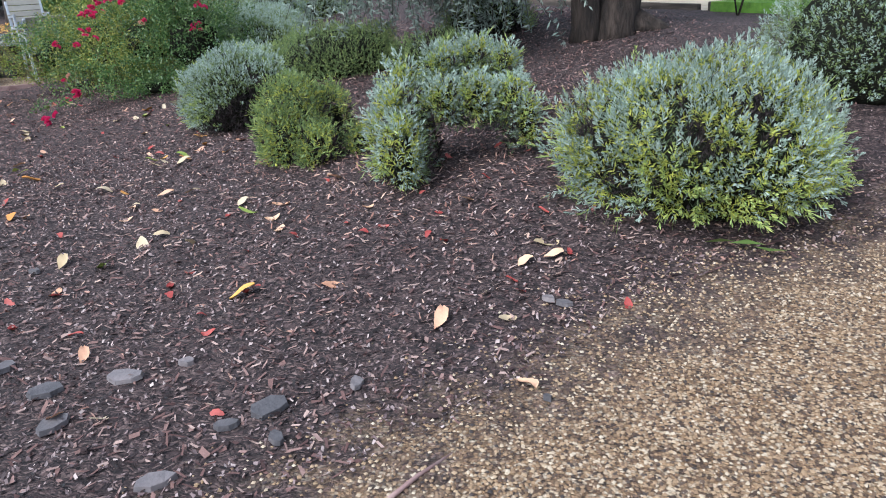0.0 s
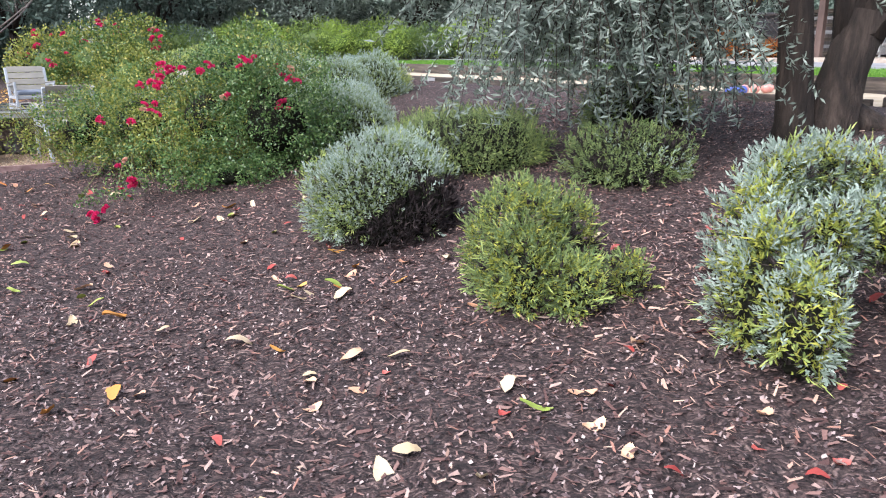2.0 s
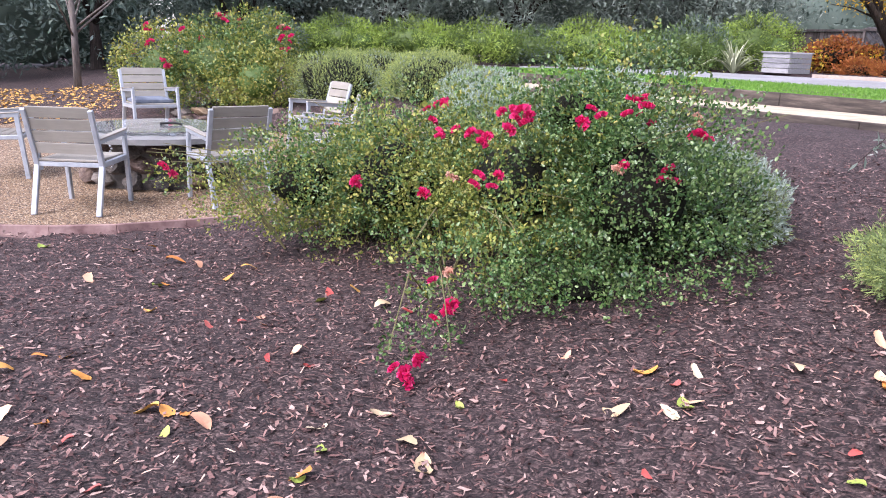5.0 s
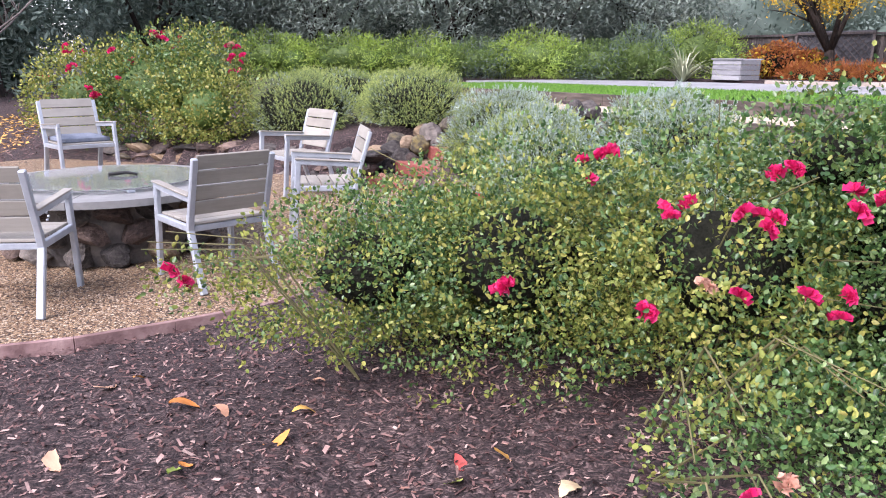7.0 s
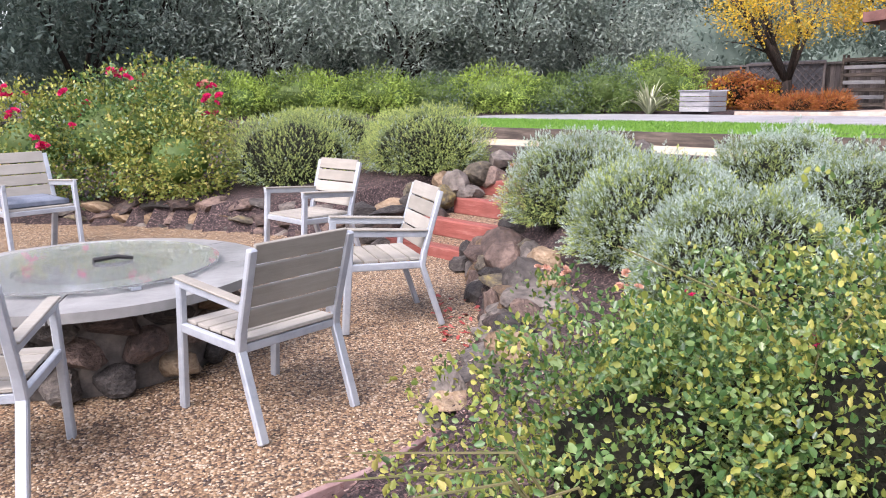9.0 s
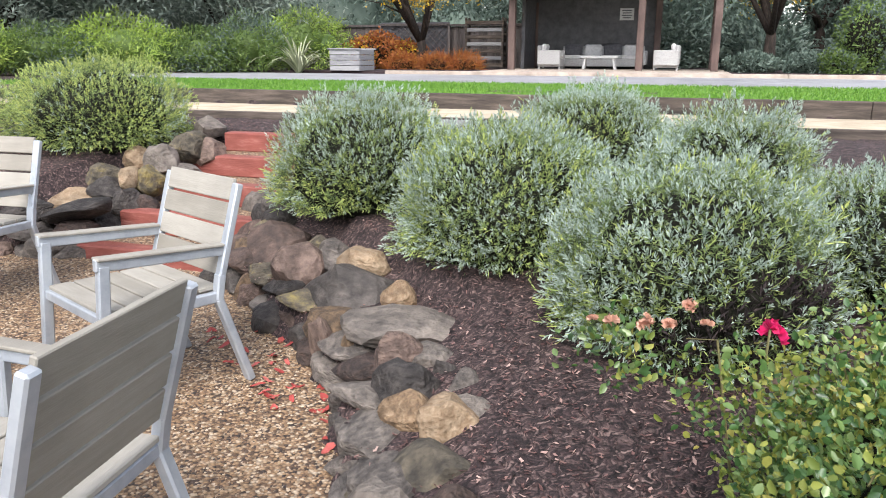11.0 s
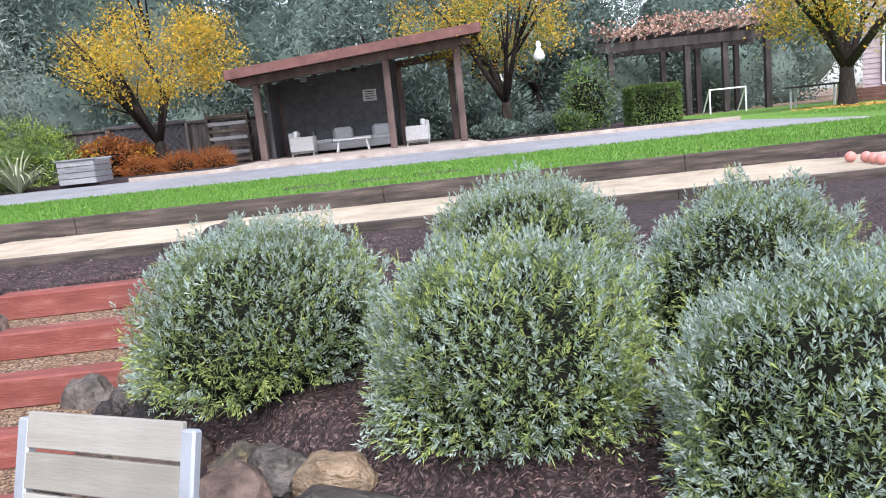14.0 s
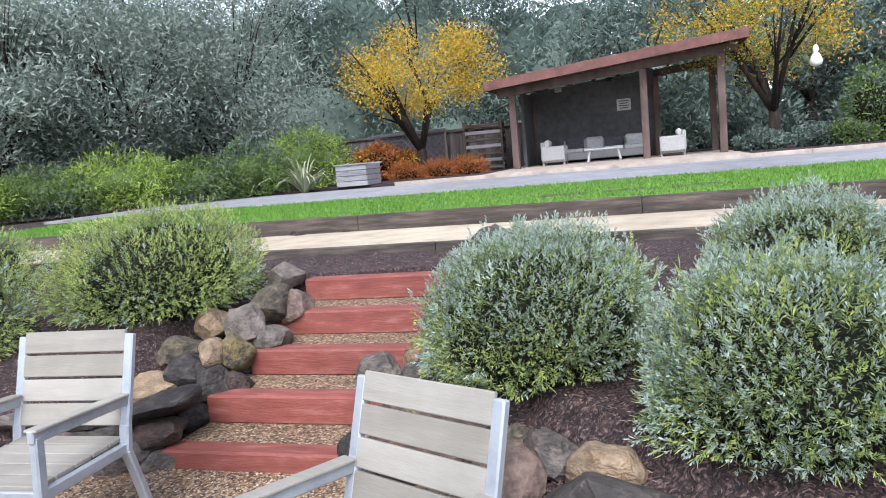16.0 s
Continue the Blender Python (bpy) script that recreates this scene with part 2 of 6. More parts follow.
M["wicker"] = material("grey_wicker", [(0.24, 0.24, 0.24), (0.36, 0.36, 0.36), (0.45, 0.45, 0.44)], 30, 0.7, 0.6, 90)
M["dark_cushion"] = material("charcoal_fabric", [(0.06, 0.06, 0.07), (0.11, 0.11, 0.12)], 12, 0.9, 0.15, 200)
M["blue_cushion"] = material("slate_blue_fabric", [(0.11, 0.13, 0.17), (0.17, 0.195, 0.24)], 12, 0.9, 0.15, 200)
M["bark"] = material("tree_bark", [(0.009, 0.0065, 0.0055), (0.026, 0.018, 0.014), (0.06, 0.043, 0.034)], 6, 0.9, 1.0, 20, stretch=(3, 3, 0.5), scale2=1.5, dark=0.7)
M["pale_bark"] = material("pale_grey_bark", [(0.07, 0.06, 0.055), (0.14, 0.12, 0.11), (0.22, 0.19, 0.17)], 6, 0.9, 0.6, 20, stretch=(3, 3, 0.5))
M["olive_leaf"] = material("olive_leaf", [(0.13, 0.175, 0.14), (0.26, 0.32, 0.27), (0.46, 0.52, 0.46)], 0.7, 0.5, island=0.6, scale2=0.5, dark=0.7, through_light=0.35)
M["dark_leaf"] = material("dark_evergreen_leaf", [(0.075, 0.115, 0.092), (0.14, 0.195, 0.158), (0.22, 0.285, 0.235)], 0.7, 0.7, island=0.4, scale2=0.5, dark=0.65, through_light=0.3)
M["conifer_leaf"] = material("conifer_needles", [(0.075, 0.118, 0.095), (0.14, 0.195, 0.165), (0.22, 0.285, 0.25)], 0.7, 0.7, island=0.4, scale2=0.5, dark=0.7, through_light=0.25)
M["lime_leaf"] = material("bright_shrub_leaf", [(0.17, 0.29, 0.05), (0.34, 0.48, 0.09), (0.5, 0.62, 0.16)], 1.2, 0.6, island=0.5, scale2=0.9, dark=0.55, through_light=0.4)
M["green_leaf"] = material("green_shrub_leaf", [(0.07, 0.14, 0.04), (0.15, 0.235, 0.06), (0.25, 0.33, 0.1)], 1.2, 0.6, island=0.5, scale2=0.9, dark=0.55, through_light=0.35)
M["yellow_leaf"] = material("autumn_yellow_leaf", [(0.2, 0.2, 0.06), (0.42, 0.33, 0.06), (0.66, 0.45, 0.03), (0.6, 0.3, 0.03)], 0.5, 0.55, island=0.75, through_light=0.4)
M["orange_leaf"] = material("orange_shrub_leaf", [(0.15, 0.04, 0.015), (0.33, 0.1, 0.025), (0.4, 0.2, 0.04)], 1.5, 0.6, island=0.6, through_light=0.3)
M["red_leaf"] = material("red_maple_leaf", [(0.2, 0.015, 0.012), (0.4, 0.04, 0.02), (0.5, 0.1, 0.03)], 1.5, 0.6, island=0.6, through_light=0.4)
M["flax_leaf"] = material("variegated_flax_leaf", [(0.08, 0.11, 0.05), (0.3, 0.33, 0.2), (0.5, 0.5, 0.36)], 1.5, 0.5, island=0.6)
M["leaf_peach"] = material("fallen_leaf_peach", [(0.42, 0.2, 0.12), (0.6, 0.34, 0.22), (0.68, 0.46, 0.3)], 14, 0.6, 0.2, 40, objrand=0.6)
M["leaf_cream"] = material("fallen_leaf_cream", [(0.4, 0.29, 0.16), (0.5, 0.39, 0.25), (0.56, 0.46, 0.33)], 14, 0.6, 0.2, 40, objrand=0.6)
M["leaf_red"] = material("fallen_leaf_red", [(0.18, 0.02, 0.02), (0.35, 0.06, 0.05), (0.45, 0.14, 0.12)], 14, 0.6, 0.2, 40, objrand=0.6)
M["leaf_orange"] = material("fallen_leaf_orange", [(0.4, 0.13, 0.03), (0.58, 0.26, 0.06), (0.62, 0.4, 0.1)], 14, 0.6, 0.2, 40, objrand=0.6)
M["leaf_green"] = material("fallen_leaf_green", [(0.2, 0.28, 0.05), (0.38, 0.42, 0.1)], 14, 0.6, 0.2, 40, objrand=0.6)
M["slate"] = material("slate_chip", [(0.07, 0.065, 0.07), (0.13, 0.115, 0.12), (0.2, 0.17, 0.17)], 8, 0.6, 0.3, 40, objrand=0.4)
M["ball_pink"] = material("pink_resin_ball", [(0.58, 0.24, 0.2), (0.66, 0.3, 0.26)], 6, 0.35)
M["ball_blue"] = material("blue_resin_ball", [(0.06, 0.1, 0.4), (0.09, 0.15, 0.5)], 6, 0.35)
M["white_paint"] = material("white_paint", [(0.68, 0.68, 0.68), (0.8, 0.8, 0.79)], 4, 0.5, scale2=2, dark=0.9)
M["siding"] = material("pale_pink_siding", [(0.4, 0.32, 0.34), (0.49, 0.4, 0.42)], 2, 0.6, scale2=0.7, dark=0.9)
M["black"] = material("black_metal", [(0.012, 0.012, 0.013), (0.03, 0.03, 0.03)], 10, 0.5, metal=0.5)
M["fence"] = material("old_grey_fence", [(0.05, 0.043, 0.042), (0.1, 0.086, 0.083), (0.15, 0.13, 0.125)], 3, 0.85, 0.4, 24, stretch=(5, 5, 0.5), objrand=0.3)
M["zinc"] = material("weathered_grey_crate", [(0.13, 0.13, 0.14), (0.2, 0.2, 0.21), (0.27, 0.27, 0.275)], 4, 0.7, 0.3, 30, stretch=(1, 5, 5), objrand=0.3)
M["roofing"] = material("dark_roofing", [(0.035, 0.03, 0.03), (0.07, 0.06, 0.06)], 12, 0.9, 0.4, 60)
M["tabletop"] = material("slate_tabletop", [(0.16, 0.165, 0.16), (0.24, 0.24, 0.235), (0.3, 0.3, 0.295)], 3, 0.35, 0.15, 20, scale2=2, dark=0.75)


def speckle(m, scale, cols, rough=0.7, warp=0.0, stretch=(1, 1, 1), floor=0.45):
    """Small stones as cells, each of its own colour, with rounded relief; darker edges paint the shade between them."""
    nt = m.node_tree
    b = nt.nodes["Principled BSDF"]
    tc = nt.nodes.new("ShaderNodeTexCoord")
    vo = nt.nodes.new("ShaderNodeTexVoronoi")
    vo.inputs["Scale"].default_value = scale
    src = tc.outputs["Object"]
    if warp:
        wn = nt.nodes.new("ShaderNodeTexNoise")
        wn.inputs["Scale"].default_value = 14
        wn.inputs["Detail"].default_value = 3
        nt.links.new(src, wn.inputs["Vector"])
        vm = nt.nodes.new("ShaderNodeVectorMath")
        vm.operation = 'MULTIPLY_ADD'
        vm.inputs[1].default_value = (warp, warp, 0)
        nt.links.new(wn.outputs["Color"], vm.inputs[0])
        nt.links.new(src, vm.inputs[2])
        mp = nt.nodes.new("ShaderNodeMapping")
        mp.inputs["Scale"].default_value = stretch
        nt.links.new(vm.outputs[0], mp.inputs["Vector"])
        src = mp.outputs["Vector"]
    nt.links.new(src, vo.inputs["Vector"])
    se = nt.nodes.new("ShaderNodeSeparateColor")
    nt.links.new(vo.outputs["Color"], se.inputs[0])
    ra = nt.nodes.new("ShaderNodeValToRGB")
    el = ra.color_ramp.elements
    for i, c in enumerate(cols):
        e = el[i] if i < 2 else el.new(1.0)
        e.position = i / (len(cols) - 1)
        e.color = (*c, 1)
    nt.links.new(se.outputs[0], ra.inputs["Fac"])
    # darkens each cell outwards down to floor: gap shade put into the colour
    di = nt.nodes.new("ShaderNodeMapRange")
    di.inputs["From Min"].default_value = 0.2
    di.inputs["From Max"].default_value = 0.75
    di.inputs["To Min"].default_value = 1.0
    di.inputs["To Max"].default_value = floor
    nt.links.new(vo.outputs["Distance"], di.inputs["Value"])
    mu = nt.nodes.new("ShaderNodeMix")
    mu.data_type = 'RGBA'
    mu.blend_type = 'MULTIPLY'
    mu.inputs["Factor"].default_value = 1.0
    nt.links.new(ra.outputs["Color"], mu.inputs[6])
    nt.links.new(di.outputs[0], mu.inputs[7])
    bp = nt.nodes.new("ShaderNodeBump")
    bp.inputs["Strength"].default_value = 0.9
    bp.inputs["Distance"].default_value = 0.006
    bp.invert = True
    nt.links.new(vo.outputs["Distance"], bp.inputs["Height"])
    b.inputs["Roughness"].default_value = rough
    return mu.outputs[2], bp.outputs[0]


BARK_COLS = [(0.006, 0.004, 0.004), (0.018, 0.0105, 0.011), (0.042, 0.025, 0.025), (0.085, 0.052, 0.049), (0.14, 0.09, 0.084), (0.28, 0.195, 0.175)]
STONE_COLS = [(0.04, 0.028, 0.024), (0.15, 0.088, 0.052), (0.3, 0.185, 0.1), (0.37, 0.25, 0.15), (0.56, 0.46, 0.34)]


def gravel_only(name):
    m = bpy.data.materials.new(name)
    m.use_nodes = True
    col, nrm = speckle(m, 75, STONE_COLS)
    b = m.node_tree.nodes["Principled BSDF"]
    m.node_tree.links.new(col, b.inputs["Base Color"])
    m.node_tree.links.new(nrm, b.inputs["Normal"])
    return m


M["gravel_bed"] = gravel_only("pea_gravel_bed")


def ground_material():
    """Bark mulch that gives way to pea gravel at the path by the first camera place."""
    m = material("mulch_and_gravel", [(0.006, 0.004, 0.005), (0.032, 0.02, 0.022), (0.13, 0.085, 0.086)], 70, 0.9, 1.0, 90, scale2=1.2, dark=0.65)
    nt = m.node_tree
    b = nt.nodes["Principled BSDF"]
    old = b.inputs["Base Color"].links[0].from_socket
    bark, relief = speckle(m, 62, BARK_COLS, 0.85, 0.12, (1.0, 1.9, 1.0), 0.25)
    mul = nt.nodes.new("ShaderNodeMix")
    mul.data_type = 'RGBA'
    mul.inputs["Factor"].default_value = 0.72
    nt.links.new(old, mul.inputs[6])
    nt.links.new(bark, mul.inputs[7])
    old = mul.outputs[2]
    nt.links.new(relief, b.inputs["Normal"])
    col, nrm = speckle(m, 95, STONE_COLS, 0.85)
    tc = nt.nodes.new("ShaderNodeTexCoord")
    no = nt.nodes.new("ShaderNodeTexNoise")
    no.inputs["Scale"].default_value = 5
    no.inputs["Detail"].default_value = 8
    nt.links.new(tc.outputs["Object"], no.inputs["Vector"])

    def side(vec, off, soft):
        d = nt.nodes.new("ShaderNodeVectorMath")
        d.operation = 'DOT_PRODUCT'
        d.inputs[1].default_value = vec
        nt.links.new(tc.outputs["Object"], d.inputs[0])
        a = nt.nodes.new("ShaderNodeMath")
        a.operation = 'MULTIPLY_ADD'
        a.inputs[1].default_value = 1.2
        nt.links.new(no.outputs["Fac"], a.inputs[0])
        nt.links.new(d.outputs["Value"], a.inputs[2])
        r = nt.nodes.new("ShaderNodeMapRange")
        r.interpolation_type = 'SMOOTHSTEP'
        r.inputs["From Min"].default_value = off + 0.6 - soft
        r.inputs["From Max"].default_value = off + 0.6 + soft
        nt.links.new(a.outputs[0], r.inputs["Value"])
        return r.outputs[0]
    s1, s2 = side((AU[0], AU[1], 0), -1.6, 0.35), side((1, 0, 0), -0.5, 0.4)
    mm = nt.nodes.new("ShaderNodeMath")
    mm.operation = 'MULTIPLY'
    nt.links.new(s1, mm.inputs[0])
    nt.links.new(s2, mm.inputs[1])
    mx = nt.nodes.new("ShaderNodeMix")
    mx.data_type = 'RGBA'
    nt.links.new(mm.outputs[0], mx.inputs["Factor"])
    nt.links.new(old, mx.inputs[6])
    nt.links.new(col, mx.inputs[7])
    nt.links.new(mx.outputs[2], b.inputs["Base Color"])
    return m


M["ground"] = ground_material()


def glass_material(name, tint, rough=0.05):
    m = bpy.data.materials.new(name)
    m.use_nodes = True
    b = m.node_tree.nodes["Principled BSDF"]
    b.inputs["Base Color"].default_value = (*tint, 1)
    b.inputs["Roughness"].default_value = rough
    b.inputs["Transmission Weight"].default_value = 0.9
    b.inputs["IOR"].default_value = 1.45
    return m


M["glass"] = glass_material("tinted_glass", (0.92, 0.95, 0.95))
M["lantern"] = glass_material("milky_glass", (0.9, 0.9, 0.88), 0.4)
M["pane"] = material("dark_window_glass", [(0.03, 0.04, 0.045), (0.05, 0.06, 0.065)], 2, 0.06, spec=0.8)


# ---------------------------------------------------------------- mesh helpers
def part(name, bm, mat, parent=None, label="", smooth=False):
    me = bpy.data.meshes.new(name)
    bm.to_mesh(me)
    bm.free()
    if smooth:
        for p in me.polygons:
            p.use_smooth = True
    me.materials.append(mat)
    ob = new(name, me)
    if parent is not None:
        ob.parent = parent
    if label:
        ob["label"] = label
    return ob


def quads(name, V, F, mat, parent=None, smooth=False, F2=None):
    """A mesh from numpy corners and four-cornered (or three-cornered) faces."""
    me = bpy.data.meshes.new(name)
    V = np.asarray(V, dtype=np.float32)
    F = np.asarray(F, dtype=np.int32)
    k = F.shape[1]
    me.vertices.add(len(V))
    me.vertices.foreach_set("co", V.ravel())
    me.loops.add(F.size)
    me.loops.foreach_set("vertex_index", F.ravel())
    me.polygons.add(len(F))
    me.polygons.foreach_set("loop_start", np.arange(0, F.size, k, dtype=np.int32))
    if smooth:
        me.polygons.foreach_set("use_smooth", np.ones(len(F), dtype=bool))
    me.update(calc_edges=True)
    me.materials.append(mat)
    ob = new(name, me)
    if parent is not None:
        ob.parent = parent
    return ob


def empty(name, m, label, category, group="", kind=""):
    ob = new(name)
    ob.matrix_basis = m
    ob.empty_display_size = 0.1
    return tagged(ob, label, category, group, kind)


def add_box(bm, size, mid, turn=None, bevel=0.0):
    r = bmesh.ops.create_cube(bm, size=1.0)
    vs = r["verts"]
    bmesh.ops.scale(bm, vec=size, verts=vs)
    if bevel:
        es = list({e for v in vs for e in v.link_edges})
        rb = bmesh.ops.bevel(bm, geom=es, offset=bevel, segments=1, affect='EDGES', profile=0.5)
        vs = list({v for f in rb["faces"] for v in f.verts} | {v for v in vs if v.is_valid})
    if turn is not None:
        bmesh.ops.transform(bm, matrix=turn, verts=vs)
    bmesh.ops.translate(bm, vec=mid, verts=vs)
    return vs


def box(name, size, mid, mat, parent=None, turn=None, bevel=0.006, label=""):
    bm = bmesh.new()
    add_box(bm, size, mid, turn, bevel)
    return part(name, bm, mat, parent, label)


def bar(bm, a, b, w, d, bevel=0.004, up=(0, 0, 1)):
    """A square bar from a to b."""
    a, b = Vector(a), Vector(b)
    z = (b - a).normalized()
    x = Vector(up).cross(z)
    if x.length < 1e-3:
        x = Vector((1, 0, 0))
    x.normalize()
    y = z.cross(x)
    m = Matrix((x, y, z)).transposed().to_4x4()
    add_box(bm, (w, d, (b - a).length), (a + b) / 2, m, bevel)


def tube(bm, pts, radii, sides=8, wob=0.0):
    """A tapered tube along points."""
    rings = []
    n = len(pts)
    for i, p in enumerate(pts):
        p = Vector(p)
        d = (Vector(pts[min(i + 1, n - 1)]) - Vector(pts[max(i - 1, 0)])).normalized()
        x = d.orthogonal().normalized()
        if i:
            x = (rx - d * rx.dot(d)).normalized()
        rx = x
        y = d.cross(x)
        ring = []
        for k in range(sides):
            a = 2 * math.pi * k / sides
            r = radii[i] * (1 + wob * noise.noise(p * 3 + Vector((math.cos(a), math.sin(a), 0)) * 2))
            ring.append(bm.verts.new(p + (x * math.cos(a) + y * math.sin(a)) * r))
        rings.append(ring)
    for i in range(n - 1):
        for k in range(sides):
            bm.faces.new((rings[i][k], rings[i][(k + 1) % sides], rings[i + 1][(k + 1) % sides], rings[i + 1][k]))
    bm.faces.new(rings[0][::-1])
    bm.faces.new(rings[-1])


def unit(a):
    return a / np.maximum(np.linalg.norm(a, axis=1, keepdims=True), 1e-6)


def blades(P, D, L, Wd, rng, fold=0.15, mid=0.5):
    """Pointed leaves: corners and faces. P bases, D directions, L lengths, Wd widths."""
    n = len(P)
    R = unit(np.cross(D, rng.normal(size=(n, 3))))
    N = np.cross(D, R)
    L = np.broadcast_to(L, (n,))[:, None]
    Wd = np.broadcast_to(Wd, (n,))[:, None]
    m = P + D * L * mid + N * Wd * fold
    V = np.empty((n, 4, 3), dtype=np.float32)
    V[:, 0] = P
    V[:, 1] = m + R * Wd * 0.5
    V[:, 2] = P + D * L - N * L * 0.08
    V[:, 3] = m - R * Wd * 0.5
    F = np.arange(n * 4).reshape(n, 4)
    return V.reshape(-1, 3), F


def ovals(P, D, L, Wd, rng, fold=0.12):
    """Rounded leaflets of two faces each, folded along the midrib."""
    n = len(P)
    R = unit(np.cross(D, rng.normal(size=(n, 3))))
    N = np.cross(D, R)
    L = np.broadcast_to(L, (n,))[:, None]
    Wd = np.broadcast_to(Wd, (n,))[:, None]
    V = np.empty((n, 6, 3), dtype=np.float32)
    V[:, 0] = P
    V[:, 1] = P + D * L * 0.3 + R * Wd * 0.46 + N * Wd * fold
    V[:, 2] = P + D * L * 0.72 + R * Wd * 0.38 + N * Wd * fold
    V[:, 3] = P + D * L - N * L * 0.08
    V[:, 4] = P + D * L * 0.72 - R * Wd * 0.38 + N * Wd * fold
    V[:, 5] = P + D * L * 0.3 - R * Wd * 0.46 + N * Wd * fold
    i = np.arange(n)[:, None] * 6
    F = np.concatenate([i + [0, 1, 2, 3], i + [0, 3, 4, 5]])
    return V.reshape(-1, 3), F


def lumpy(P, seed, freq, amp):
    """Smooth pseudo-noise of points, for outlines."""
    r = np.random.RandomState(seed)
    out = np.zeros(len(P))
    for k in range(6):
        d = r.normal(size=3) * freq
        out += np.sin(P @ d + r.uniform(0, 6.28)) / 6 ** 0.5
    return out * amp


def dome(n, rng, low=-0.1):
    """Even directions over the upper part of a ball."""
    k = np.arange(n) + 0.5
    z = np.clip(1 - (1 - low) * k / n + rng.normal(size=n) * 0.008, -1, 1)
    a = k * 2.399963 + rng.normal(size=n) * 0.35 * 2.5 / math.sqrt(max(n, 4))
    s = np.sqrt(np.maximum(0, 1 - z * z))
    return np.stack([s * np.cos(a), s * np.sin(a), z], 1)


def blob_core(name, rx, ry, h, mat, parent, seed=0, squash=0.82, low=-0.05):
    bm = bmesh.new()
    bmesh.ops.create_icosphere(bm, subdivisions=4, radius=1)
    co = np.array([v.co[:] for v in bm.verts])
    k = squash * (1 + lumpy(co, seed, 3.0, 0.07) + lumpy(co, seed + 9, 9.0, 0.03))
    for v, s in zip(bm.verts, k):
        v.co = Vector((v.co.x * rx * s, v.co.y * ry * s, max(low, v.co.z * h * s)))
    return part(name, bm, mat, parent, smooth=True)


# ---------------------------------------------------------------- ground
def grid_lines(spans):
    out = []
    for a, b, s in spans:
        out += list(np.arange(a, b - 1e-6, s))
    return out + [spans[-1][1]]


def build_ground():
    xs = grid_lines([(-600, -100, 100), (-100, -20, 10), (-20, -11, 1.0), (-11, 3.5, 0.125), (3.5, 12, 0.5), (12, 40, 4), (40, 100, 12), (100, 600, 100)])
    ys = grid_lines([(-600, -100, 100), (-100, -10, 10), (-10, -2, 1), (-2, 18, 0.125), (18, 30, 0.5), (30, 60, 4), (60, 100, 10), (100, 600, 100)])
    V = [(x, y, land(x, y)) for y in ys for x in xs]
    nx, ny = len(xs), len(ys)
    F = [(j * nx + i, j * nx + i + 1, (j + 1) * nx + i + 1, (j + 1) * nx + i) for j in range(ny - 1) for i in range(nx - 1)]
    ob = quads("ground", V, F, M["ground"], smooth=True)
    tagged(ob, "dark bark mulch ground sloping up to a terrace", "ground", kind="structure")


build_ground()


def flat_sheet(name, outline, z, thick, mat, label, category, kind="structure"):
    bm = bmesh.new()
    top = [bm.verts.new((x, y, z(y) if callable(z) else z)) for x, y in outline]
    f = bm.faces.new(top)
    if f.calc_area() and f.normal.z < 0:
        f.normal_flip()
    r = bmesh.ops.extrude_face_region(bm, geom=[f])
    bmesh.ops.translate(bm, vec=(0, 0, -thick), verts=[g for g in r["geom"] if isinstance(g, bmesh.types.BMVert)])
    bmesh.ops.recalc_face_normals(bm, faces=bm.faces)
    bmesh.ops.triangulate(bm, faces=[f for f in bm.faces if len(f.verts) > 4])
    ob = part(name, bm, mat)
    return tagged(ob, label, category, kind=kind)


flat_sheet("patio", PATIO, patio_z, 0.02, M["gravel_bed"], "tan pea gravel patio round a stone fire pit", "gravel patio")


def uv_rect(u0, u1, v0, v1):
    return [tuple(W(u, v)[:2]) for u, v in ((u0, v0), (u1, v0), (u1, v1), (u0, v1))]


COURT_L, COURT_R = -22.5, -5.7
flat_sheet("bocce_court", uv_rect(COURT_L, COURT_R, 6.8, 8.94), TOP, 0.04, M["sand"], "pale compacted sand bocce court", "bocce court")
flat_sheet("lawn", uv_rect(-24.0, 40, 9.07, 14.5), TOP + 0.13, 0.1, M["lawn_soil"], "mown bright green lawn strip", "lawn")
flat_sheet("lawn_end", uv_rect(-5.5, 30, 6.7, 9.05), TOP + 0.1, 0.1, M["lawn_soil"], "mown bright green lawn past the bocce court", "lawn")
flat_sheet("lawn_far", uv_rect(-3.2, 60, 14.504, 34), TOP + 0.13, 0.1, M["lawn_soil"], "mown bright green lawn beyond the path", "lawn")
flat_sheet("path", uv_rect(-26, -3.2, 14.52, 20.6), TOP + 0.14, 0.1, M["path"], "wide wet grey concrete path", "path")


def plank(name, u0, u1, v, z0, z1, th, mat, label, category="board", n=4):
    """Boards on edge along u, end to end."""
    th_ob = empty(name, Matrix.Translation(W((u0 + u1) / 2, v, z0)) @ pose(0, 0, 0, 0, 0, TURN_UV), label, category, kind="structure")
    ln = (u1 - u0) / n
    for i in range(n):
        box("plank", (ln - 0.006, th, z1 - z0), (-(u1 - u0) / 2 + ln * (i + 0.5), 0.004 * (i % 2), (z1 - z0) / 2), M[mat], th_ob, bevel=0.006)
    return th_ob


